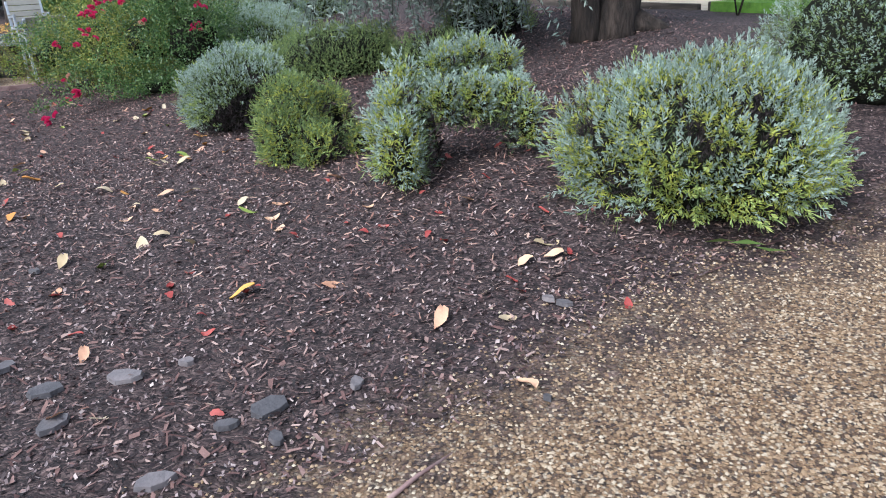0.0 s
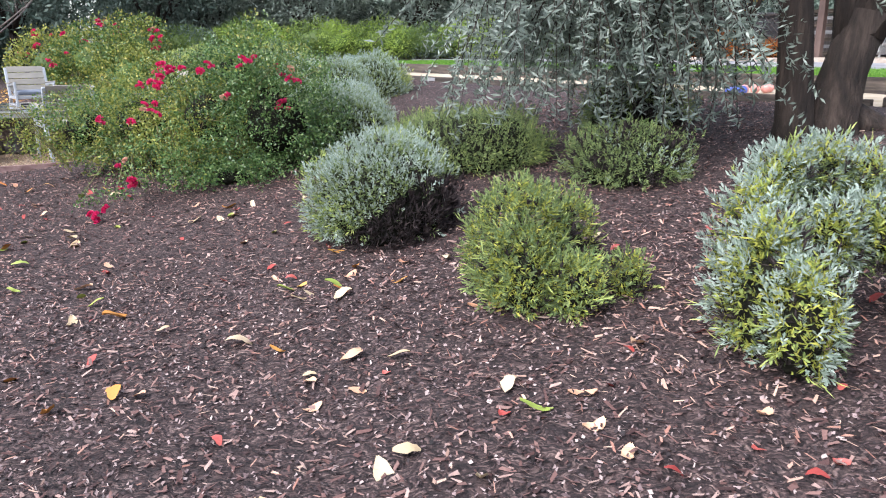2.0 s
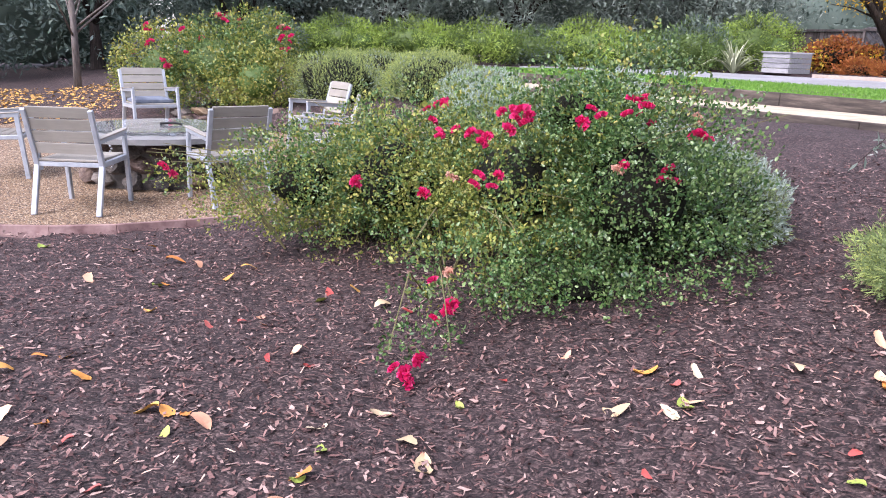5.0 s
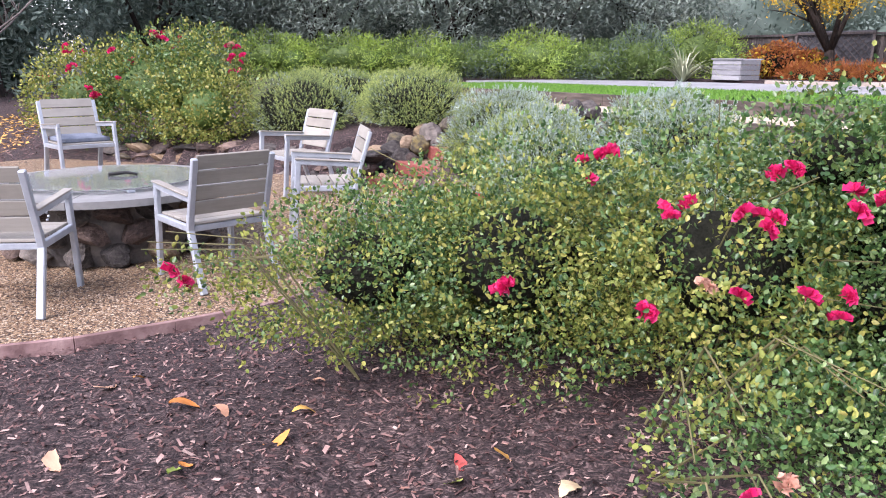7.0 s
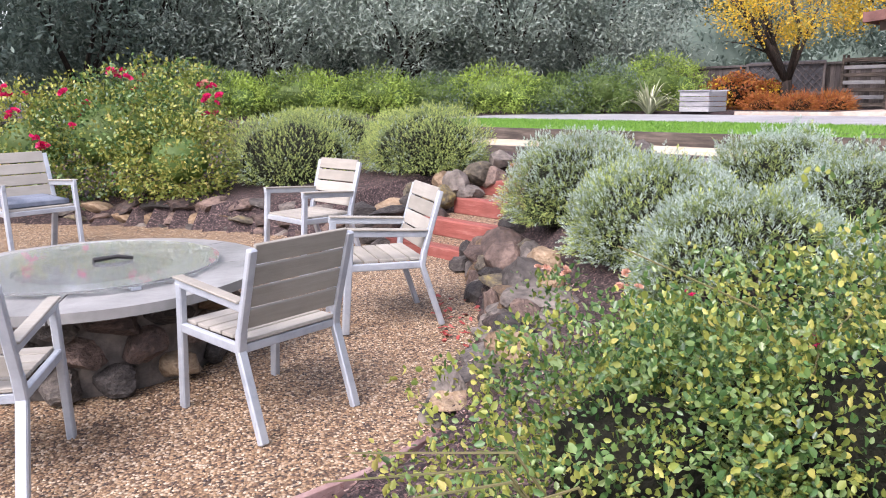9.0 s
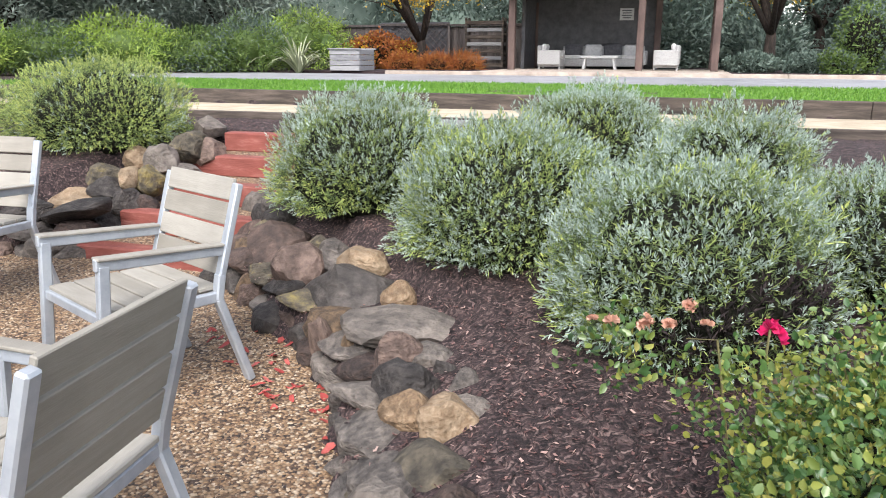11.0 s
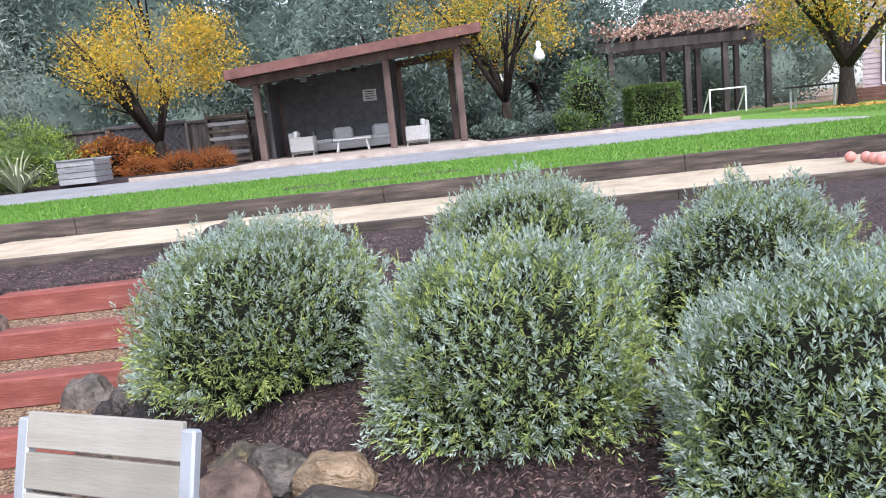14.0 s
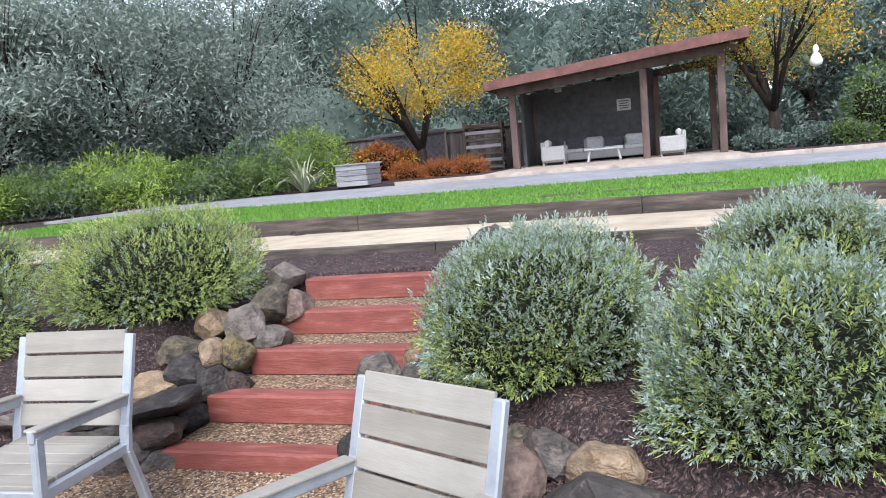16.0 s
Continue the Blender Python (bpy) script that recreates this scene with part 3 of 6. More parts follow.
plank("court_curb", COURT_L, COURT_R, 6.76, TOP - 0.1, TOP + 0.07, 0.07, "board", "dark weathered timber curb of the bocce court")
plank("court_backboard", COURT_L, COURT_R + 0.05, 9.0, TOP - 0.05, TOP + 0.19, 0.09, "board", "weathered grey timber retaining board under the lawn", n=5)
for uu, nm in ((COURT_L, "court_end"), (COURT_R + 0.1, "court_end")):
    e = empty(nm, Matrix.Translation(W(uu, 7.86, TOP - 0.05)) @ pose(0, 0, 0, 0, 0, TURN_UV + 90), "weathered timber end board of the bocce court", "board", kind="structure")
    box("plank", (2.1, 0.06, 0.16), (0, 0, 0.06), M["board"], e)
flat_sheet("garden_bed", uv_rect(-34, -3.2, 20.8, 36), TOP + 0.2, 0.2, M["mulch"], "dark planted bed behind the path kerb", "garden bed")
plank("path_curb", -19.5, -3.2, 20.7, TOP + 0.1, TOP + 0.24, 0.14, "slab", "low concrete kerb along the path", "kerb", n=6)


# lawn blades, thickest where the lawn is passed nearest
def grass_blades(name, u0, u1, v0, v1, n, ln, seed, z):
    rng = np.random.RandomState(seed)
    u, v = rng.uniform(u0, u1, n), rng.uniform(v0, v1, n)
    P = np.stack([u * AU[0] + v * AV[0], u * AU[1] + v * AV[1], np.full(n, z)], 1)
    D = unit(rng.normal(size=(n, 3)) * [0.45, 0.45, 0.1] + [0, 0, 1])
    V, F = blades(P, D, rng.uniform(0.6, 1.2, n) * ln, 0.012, rng)
    tagged(quads(name, V, F, M["grass"]), "fine upright blades of mown grass", "grass", kind="stuff")


grass_blades("grass", -23.9, -2, 9.1, 14.45, 42000, 0.055, 3, TOP + 0.128)
grass_blades("grass", -2, 14, 9.1, 22, 22000, 0.06, 4, TOP + 0.128)
grass_blades("grass", -5.45, 2, 6.75, 9.0, 5000, 0.06, 6, TOP + 0.098)


# ---------------------------------------------------------------- steps
STEP_U = (-14.73, -13.68)
stairs = empty("garden_steps", Matrix.Translation(W(-14.2, 3.67, 0)) @ pose(0, 0, 0, 0, 0, TURN_UV), "red painted timber garden steps with gravel treads", "steps", kind="structure")
for k, sv in enumerate(STEP_V):
    bm = bmesh.new()
    add_box(bm, (1.06 + 0.04 * (k % 2), 0.145, RISE + 0.02), (0.02 * ((k * 7) % 3 - 1), sv - 3.67 + 0.07, RISE * (k + 1) - (RISE + 0.02) / 2), None, 0.012)
    for v in bm.verts:
        v.co += Vector((0, 0.006 * noise.noise(v.co * 3), 0.006 * noise.noise(v.co * 2 + Vector((5, 5, 5)))))
    part("step", bm, M["red_timber"], stairs)
for k, sv in enumerate(STEP_V[:-1]):
    box("tread", (1.1, 0.32, 0.05), (0, sv - 3.67 + 0.3, RISE * (k + 1) - 0.04), M["gravel_bed"], stairs, bevel=0.0, label="gravel filled tread")


# ---------------------------------------------------------------- stones
def rock_mesh(seed, mat, sub=2, flat=1.0):
    r = random.Random(seed)
    bm = bmesh.new()
    bmesh.ops.create_icosphere(bm, subdivisions=sub, radius=0.5)
    planes = []
    for _ in range(13):
        d = Vector((r.gauss(0, 1), r.gauss(0, 1), r.gauss(0, 1))).normalized()
        planes.append((d, r.uniform(0.3, 0.42)))
    off = Vector((r.uniform(0, 50), 0, 0))
    for v in bm.verts:
        for d, k in planes:
            s = v.co.dot(d) - k
            if s > 0:
                v.co -= d * s * 0.97
        v.co *= 1 + 0.12 * noise.noise(v.co * 2.4 + off) - 0.09 * abs(noise.noise(v.co * 5 + off)) + 0.05 * noise.noise(v.co * 12 + off)
        v.co.z *= flat
    me = bpy.data.meshes.new("stone")
    bm.to_mesh(me)
    bm.free()
    for p in me.polygons:
        p.use_smooth = True
    me.set_sharp_from_angle(angle=radians(28))
    me.materials.append(M[mat])
    return me


ROCKS = {k: [rock_mesh(i * 11 + j, k, 3) for i in range(4)] for j, k in enumerate(("rock_grey", "rock_tan", "rock_red", "rock_moss"))}


def stone(parent, p, size, kind, rz, r):
    me = r.choice(ROCKS[kind])
    ob = new("stone", me)
    ob.parent = parent
    ob.matrix_basis = Matrix.LocRotScale(p, Euler((r.uniform(-0.25, 0.25), r.uniform(-0.25, 0.25), rz)), size)
    return ob


def resample(pts, step):
    out, carry = [], 0.0
    for a, b in zip(pts, pts[1:]):
        a, b = Vector(a), Vector(b)
        ln = (b - a).length
        d = carry
        while d < ln:
            out.append((a + (b - a) * d / ln, math.atan2(b.y - a.y, b.x - a.x)))
            d += step * random.uniform(0.85, 1.15)
        carry = d - ln
    return out


def dry_wall(name, line, heights, label, seed, step=0.29, courses=3):
    """Courses of fieldstones along a line; heights at both ends and middle."""
    random.seed(seed)
    r = random.Random(seed)
    th = empty(name, Matrix.Identity(4), label, "stone wall", kind="structure")
    kinds = ["rock_grey"] * 5 + ["rock_red"] * 3 + ["rock_tan"] * 2 + ["rock_moss"]
    for c in range(courses):
        pts = resample(line, step * (0.85, 1.0, 1.2)[c])
        for i, (p, a) in enumerate(pts):
            f = i / max(1, len(pts) - 1)
            hh = np.interp(f, [0, 0.5, 1], heights)
            z = hh * (c + 0.45) / courses
            if c == 2 and hh < 0.3 and r.random() < 0.3:
                continue
            nrm = Vector((math.cos(a - math.pi / 2), math.sin(a - math.pi / 2)))
            q = p + nrm * (0.05 + 0.06 * c)
            k = r.choice(kinds if c else kinds[:8])
            s = step * (1.1, 1.2, 1.4)[c]
            stone(th, (q.x, q.y, z), (s * r.uniform(1.0, 1.35), s * r.uniform(0.9, 1.2), hh / courses * r.uniform(1.2, 1.5)), k, a + r.uniform(-0.25, 0.25), r)
    return th


wall_r = dry_wall("rock_wall", WALL_R, (0.14, 0.22, 0.3), "dry-laid fieldstone retaining wall beside the gravel patio", 5, step=0.27, courses=2)
wall_l = dry_wall("rock_wall", WALL_L, (0.42, 0.4, 0.3), "low fieldstone retaining wall behind the patio chairs", 8)


def step_stones(name, u, side, seed, label):
    r = random.Random(seed)
    th = empty(name, Matrix.Identity(4), label, "stone wall", kind="structure")
    kinds = ["rock_grey", "rock_tan", "rock_grey", "rock_moss", "rock_red", "rock_grey", "rock_grey"]
    i = 0
    v = 3.5
    while v < 5.85:
        base = clamp((v - 3.2) / 2.4) * TOP
        for row in range(2):
            p = W(u + side * (0.0 + 0.15 * row) + r.uniform(-0.03, 0.03), v + row * 0.07, base + 0.0 + 0.14 * row)
            s = r.uniform(0.22, 0.33)
            stone(th, p, (s * r.uniform(1.0, 1.4), s, s * r.uniform(0.7, 0.95)), kinds[i % 7], r.uniform(0, 6.28), r)
            i += 1
        v += r.uniform(0.2, 0.27)
    return th


step_stones("rock_edging", -13.5, 1, 4, "grey fieldstones stacked beside the steps")
G1, T1, R1, S1 = "rock_grey", "rock_tan", "rock_red", "rock_moss"


def laid_stones(name, rows, label, seed):
    """Stones laid one by one: place of the middle, size, kind and turn."""
    r = random.Random(seed)
    th = empty(name, Matrix.Identity(4), label, "stone wall", kind="structure")
    for x, y, z, sx, sy, sz, k, a in rows:
        stone(th, (x, y, z), (sx * 1.12, sy * 1.12, sz * 1.15), k, a, r)


laid_stones("rock_edging", (
    (-3.67, 15.4, 0.55, 0.34, 0.27, 0.22, T1, 0.4), (-3.6, 15.05, 0.58, 0.3, 0.28, 0.28, G1, 0.0), (-3.33, 15.2, 0.66, 0.34, 0.3, 0.26, S1, 0.6),
    (-2.98, 15.6, 0.76, 0.38, 0.3, 0.2, G1, 0.9), (-3.99, 15.2, 0.48, 0.36, 0.26, 0.2, S1, 0.2), (-4.07, 14.97, 0.4, 0.36, 0.26, 0.22, G1, 0.3),
    (-4.3, 15.0, 0.33, 0.38, 0.26, 0.22, T1, 0.1), (-3.9, 14.97, 0.47, 0.24, 0.2, 0.18, T1, 0.8), (-4.3, 14.95, 0.15, 0.42, 0.34, 0.32, G1, 0.2),
    (-4.52, 14.75, 0.1, 0.42, 0.34, 0.28, G1, 0.5), (-4.73, 15.1, 0.14, 0.46, 0.34, 0.32, G1, 0.1), (-4.95, 15.35, 0.3, 0.42, 0.3, 0.28, T1, 0.3),
    (-4.0, 14.82, 0.32, 0.28, 0.22, 0.24, G1, 0.4), (-4.12, 14.86, 0.2, 0.36, 0.3, 0.26, G1, 0.9), (-3.76, 14.95, 0.46, 0.28, 0.24, 0.22, S1, 0.2),
    (-3.86, 14.8, 0.24, 0.3, 0.26, 0.26, R1, 0.7), (-3.48, 14.98, 0.46, 0.3, 0.26, 0.26, G1, 0.2), (-3.18, 15.16, 0.6, 0.3, 0.26, 0.24, R1, 0.5)),
    "tan and grey fieldstones stacked beside the steps", 3)
laid_stones("cap_stones", (
    (-3.82, 12.61, 0.22, 0.35, 0.30, 0.36, R1, -0.61),
    (-3.79, 12.20, 0.20, 0.54, 0.46, 0.36, G1, -1.06),
    (-3.72, 13.08, 0.20, 0.45, 0.40, 0.42, R1, -0.76),
    (-3.64, 12.29, 0.33, 0.29, 0.25, 0.20, T1, -1.16),
    (-3.77, 11.84, 0.27, 0.17, 0.15, 0.20, T1, -0.61),
    (-3.86, 11.66, 0.23, 0.55, 0.48, 0.19, G1, -1.06),
    (-4.09, 11.43, 0.21, 0.23, 0.20, 0.20, R1, -0.76),
    (-3.97, 11.34, 0.19, 0.23, 0.20, 0.20, G1, -1.16),
    (-4.20, 11.19, 0.19, 0.29, 0.25, 0.22, G1, -0.61),
    (-4.03, 11.20, 0.16, 0.15, 0.12, 0.20, G1, -1.06),
    (-4.06, 11.04, 0.17, 0.20, 0.17, 0.20, G1, -0.76),
    (-4.16, 10.90, 0.18, 0.23, 0.20, 0.20, G1, -1.16),
    (-4.27, 10.90, 0.18, 0.28, 0.24, 0.20, T1, -0.61),
    (-4.33, 11.06, 0.17, 0.21, 0.17, 0.20, T1, -1.06),
    (-4.45, 10.82, 0.04, 0.49, 0.42, 0.42, S1, -0.48),
    (-4.67, 10.71, 0.01, 0.32, 0.28, 0.39, G1, -0.88),
    (-4.53, 10.54, 0.04, 0.26, 0.22, 0.39, R1, -0.33),
    (-3.29, 10.24, 0.17, 0.34, 0.29, 0.28, R1, -1.06),
    (-3.63, 12.75, 0.32, 0.22, 0.18, 0.20, S1, -0.76),
    (-3.64, 12.52, 0.32, 0.30, 0.26, 0.20, G1, -1.16),
    (-3.21, 14.16, 0.25, 0.34, 0.29, 0.36, G1, -0.50),
    (-3.46, 13.55, 0.41, 0.18, 0.16, 0.25, G1, -0.95),
    (-3.52, 13.39, 0.35, 0.21, 0.18, 0.25, G1, -0.65),
    (-3.83, 13.65, 0.07, 0.17, 0.16, 0.42, G1, -1.05),
    (-3.48, 13.63, 0.34, 0.20, 0.17, 0.22, G1, -0.50),
    (-4.18, 11.56, -0.08, 0.17, 0.15, 0.42, G1, -1.06),
    (-4.07, 11.74, -0.02, 0.15, 0.13, 0.48, T1, -0.76),
    (-4.07, 11.93, -0.01, 0.16, 0.13, 0.50, R1, -1.16),
    (-3.92, 12.33, 0.04, 0.22, 0.18, 0.39, T1, -0.61),
    (-4.01, 12.53, -0.01, 0.29, 0.26, 0.39, G1, -1.06),
    (-3.88, 12.99, -0.03, 0.28, 0.24, 0.42, T1, -0.76),
    (-4.15, 11.46, -0.08, 0.12, 0.11, 0.42, G1, -1.16)),
    "large flat cap stones on the retaining wall", 2)


# patio edging board, bent round the curve
def edging():
    th = empty("patio_edging", Matrix.Identity(4), "thin mauve bender board edging the gravel patio", "edging", kind="structure")
    pts = [(-8.5, 10.2), (-7.6, 9.78), (-6.9, 9.6), (-6.45, 9.62), (-6.0, 9.72), (-5.55, 9.92), (-5.1, 10.15), (-4.8, 10.4)]
    for a, b in zip(pts, pts[1:]):
        bm = bmesh.new()
        bar(bm, (*a, 0.04 + patio_z(a[1])), (*b, 0.04 + patio_z(b[1])), 0.03, 0.1, 0.003)
        part("board", bm, M["plum_board"], th)


edging()
ROSE_SPOTS_A = [(-3.68, 8.74, 1.03), (-3.56, 8.11, 0.95), (-3.44, 7.89, 0.99), (-3.25, 8.04, 1.13), (-2.53, 8.35, 1.08), (-4.09, 8.38, 0.66),
                (-3.63, 8.0, 0.74), (-3.41, 7.62, 0.8), (-3.58, 7.45, 0.43), (-3.58, 7.5, 0.27), (-2.45, 8.1, 0.8), (-5.27, 8.73, 0.6),
                (-3.26, 7.66, 1.13), (-2.98, 7.66, 1.13), (-2.71, 7.86, 1.16), (-2.35, 7.95, 1.04), (-2.81, 7.61, 0.92), (-3.48, 7.9, 0.78),
                (-3.72, 7.16, 0.07), (-5.29, 8.71, 0.63), (-3.66, 8.7, 1.08), (-3.41, 7.94, 0.96)]


# ---------------------------------------------------------------- shrubs
G, GY, GB, DK = "lavender", "lavender_green", "lavender_blue", "lavender_inner"


def lavender(x, y, rx, ry, h, n, seed, mats, rot=0.0, lobes=((0, 0, 1, 1),), bare=0.0, leaf=0.027, bare_at=None, label="", tuck=-0.62, loose=0.0, inner_mat="lavender_inner"):
    """A clipped mound of short-leaved sprigs in tufts over a near-black core that paints inner shade. lobes: (dx, dy,
    width, height) as shares; a fifth number lifts the lobe off the ground.
    """
    rng = np.random.RandomState(seed)
    th = empty("lavender_bush", pose(x, y, land(x, y) - 0.02, 0, 0, rot), label or "clipped grey-green lavender mound on bark mulch", "lavender bush", "lavender bushes")
    n = int(n * 0.7)
    share = np.array([a[2] ** 2 for a in lobes])
    P0, N, Dall, Rall = [], [], [], []
    for li, (dx, dy, wd, ht, *lift) in enumerate(lobes):
        m = int(n * share[li] / share.sum())
        D = dome(m, rng, tuck)
        bump = 1 + lumpy(D, seed + li, 3.0, 0.06) + lumpy(D, seed + 5 + li, 7.0, 0.06) + lumpy(D, seed + 7, 16.0, 0.045)
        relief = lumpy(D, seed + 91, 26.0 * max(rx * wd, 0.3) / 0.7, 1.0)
        bump += 0.035 * relief * (0.7 / max(rx * wd, 0.35))
        rh = np.hypot(D[:, 0], D[:, 1])
        sq = (rh ** 2.3 + np.abs(D[:, 2]) ** 2.3) ** (-1 / 2.3)
        S = D * (bump * sq * rng.uniform(0.88, 1.03, m))[:, None]
        size = np.array([rx * wd, ry * wd, h * ht * 0.79])
        off = np.array([dx * rx, dy * ry, h * (lift[0] if lift else ht * 0.3)])
        if lift:
            size[2] = h * ht
        P0.append(S * size + off)
        N.append(unit(D / size))
        Dall.append(D)
        Rall.append(relief)
        # solid dark body whose colour paints the shade between the tufts
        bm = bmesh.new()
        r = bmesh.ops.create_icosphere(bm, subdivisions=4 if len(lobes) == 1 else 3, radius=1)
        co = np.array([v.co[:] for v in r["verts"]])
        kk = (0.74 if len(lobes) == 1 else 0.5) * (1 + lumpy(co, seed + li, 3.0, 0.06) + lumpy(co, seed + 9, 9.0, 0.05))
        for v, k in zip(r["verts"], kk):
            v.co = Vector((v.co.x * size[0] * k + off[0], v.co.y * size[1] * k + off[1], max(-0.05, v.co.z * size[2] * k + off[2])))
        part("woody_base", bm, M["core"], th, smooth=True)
    P0, N, D, R = np.concatenate(P0), np.concatenate(N), np.concatenate(Dall), np.concatenate(Rall)
    ok = P0[:, 2] > 0.0
    P0, N, D, R = P0[ok], N[ok], D[ok], R[ok]
    # bare woody patches low on one side
    gap = lumpy(D, seed + 21, 2.2, 1.0) - 1.3 * D[:, 2]
    if bare_at:
        gap = 1.5 * (D[:, 0] * bare_at[0] + D[:, 1] * bare_at[1]) - 1.2 * D[:, 2] + 0.15 * gap
    thin = (gap > 0.95 - bare * 1.8) & (rng.uniform(size=len(D)) < min(0.95, bare * 3.2))
    if loose:
        # open tufts with dark gaps between them
        thin |= lumpy(D, seed + 61, 11.0 * max(rx, 0.45) / 0.7, 1.0) + 0.5 * lumpy(D, seed + 62, 24.0, 1.0) + rng.normal(size=len(D)) * 0.25 < loose - 1.3
    WP, WN = P0[thin], N[thin]
    P0, N, D, R = P0[~thin], N[~thin], D[~thin], R[~thin]
    up = np.clip(D[:, 2:3] + 0.45, 0, 1) * [[0, 0, 0.75]]
    axis = unit(N * 0.85 + up + rng.normal(size=N.shape) * 0.24)
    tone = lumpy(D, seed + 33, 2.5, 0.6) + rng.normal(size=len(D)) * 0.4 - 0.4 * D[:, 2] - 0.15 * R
    nl = 13
    P0 = P0 + axis * rng.uniform(-0.03, 0.015, len(P0))[:, None]
    for mi, mat in enumerate(mats):
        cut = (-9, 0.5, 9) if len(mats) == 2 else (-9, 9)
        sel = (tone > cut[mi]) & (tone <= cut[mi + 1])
        A, B = axis[sel], P0[sel]
        m = len(A)
        if not m:
            continue
        long_ = np.repeat(rng.uniform(0.75, 1.3, m), nl)
        Ax = np.repeat(A, nl, 0)
        lv = np.tile(np.arange(nl) / (nl - 1), m)[:, None]
        side = unit(np.cross(Ax, rng.normal(size=Ax.shape)))
        base = np.repeat(B, nl, 0) + Ax * ((lv ** 0.8 - 0.85) * leaf * 2.2 * long_[:, None])
        dirs = unit(Ax * (0.5 + 1.35 * lv ** 2) + side * (0.95 - 0.4 * lv))
        ln = leaf * long_ * (1.05 - 0.4 * lv[:, 0]) * rng.uniform(0.8, 1.15, len(Ax))
        # lower and sunken leaves take inner_mat; its darker default also paints depth shade
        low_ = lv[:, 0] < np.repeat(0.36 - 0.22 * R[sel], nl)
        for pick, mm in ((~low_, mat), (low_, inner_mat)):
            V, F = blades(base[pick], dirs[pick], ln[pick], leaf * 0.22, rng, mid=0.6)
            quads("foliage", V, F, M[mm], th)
    # short leaves that fill in between the tufts, darkened to paint the shade there
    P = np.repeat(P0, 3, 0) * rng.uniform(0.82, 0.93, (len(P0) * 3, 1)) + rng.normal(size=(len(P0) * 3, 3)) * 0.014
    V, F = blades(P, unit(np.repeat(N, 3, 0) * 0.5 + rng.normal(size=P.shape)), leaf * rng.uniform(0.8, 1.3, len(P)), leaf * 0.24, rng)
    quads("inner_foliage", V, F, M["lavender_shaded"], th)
    # longer young shoots, most of them low on the mound
    k = rng.uniform(size=len(D)) < np.clip(0.17 - 0.22 * D[:, 2] + 0.12 * lumpy(D, seed + 77, 3.0, 1.0), 0, 0.5)
    if k.any():
        P = np.repeat(P0[k], 3, 0)
        d = unit(np.repeat(N[k], 3, 0) + [0, 0, 0.25] + rng.normal(size=P.shape) * 0.4)
        V, F = blades(P, d, leaf * rng.uniform(1.4, 2.6, len(P)), leaf * 0.16, rng, mid=0.6)
        tagged(quads("young_growth", V, F, M[GY] if GY in mats else M[inner_mat], th), kind="stuff")
    if len(WP):
        P = np.repeat(WP * [0.9, 0.9, 0.85], 7, 0)
        d = unit(np.repeat(WN, 7, 0) * 0.6 + [0, 0, 0.7] + rng.normal(size=P.shape) * 0.35)
        V, F = blades(P, d, rng.uniform(0.03, 0.07, len(P)), 0.008, rng)
        tagged(quads("bare_twig_mass", V, F, M["twigs"], th), kind="stuff")
    return th


# mounds above the stone wall
lavender(-3.09, 13.02, 0.57, 0.57, 0.62, 4600, 11, (G, GY), label="rounded grey-green lavender mound beside the red steps")
lavender(-3.11, 11.84, 0.54, 0.54, 0.6, 4600, 12, (G, GY), label="rounded grey-green lavender mound above the stone wall")
lavender(-3.2, 10.69, 0.56, 0.54, 0.61, 4800, 13, (G, GY), bare=0.17, bare_at=(-0.1, -0.95), label="large lavender mound with dark bare stems at its foot")
lavender(-2.24, 11.1, 0.46, 0.46, 0.63, 3600, 14, (G, GY))
lavender(-1.85, 12.24, 0.53, 0.53, 0.54, 3800, 15, (G, GY))
lavender(-2.2, 10.25, 0.55, 0.55, 0.5, 3600, 16, (GB, G), label="blue-green lavender mound above the stone wall")
lavender(-2.1, 9.35, 0.52, 0.55, 0.52, 3200, 17, (GB, G), label="blue-green lavender mound behind the roses")
lavender(-1.95, 8.75, 0.45, 0.45, 0.5, 2600, 18, (GB, G), bare=0.1, label="silvery lavender mound behind the roses")
# left of the steps
lavender(-3.76, 16.02, 0.73, 0.72, 0.65, 4600, 19, (GY, G), rot=-30, label="broad yellow-green lavender mound above the stone wall")
lavender(-5.25, 16.5, 0.76, 0.72, 0.74, 3600, 20, (GY, G), rot=-20, bare=0.1, label="yellow-green lavender mound above the stone wall")
lavender(-4.8, 18.3, 0.9, 0.8, 0.6, 3000, 21, (GY, G))
# along the first stretch
lavender(1.3, 3.66, 0.68, 0.62, 0.62, 4600, 22, (GB, GY), label="wide low lavender mound at the gravel edge", leaf=0.034, loose=0.2, inner_mat="lavender_sprig")
lavender(0.11, 4.2, 0.5, 0.5, 0.6, 3400, 23, (GB, GY), lobes=((-0.62, -0.72, 0.27, 0.62), (-0.7, -0.35, 0.32, 0.8), (-0.6, 0.1, 0.34, 0.92), (-0.15, -0.12, 0.24, 0.26, 0.6), (0.22, -0.1, 0.25, 0.27, 0.62), (0.6, -0.05, 0.25, 0.28, 0.58), (0.78, -0.2, 0.18, 0.3, 0.4), (-0.12, 0.72, 0.26, 0.24, 0.86), (0.25, 0.78, 0.27, 0.25, 0.88), (0.6, 0.75, 0.24, 0.24, 0.84)), bare=0.12, leaf=0.034, loose=0.2, inner_mat="lavender_sprig", label="ring-shaped lavender bush with an open woody middle")
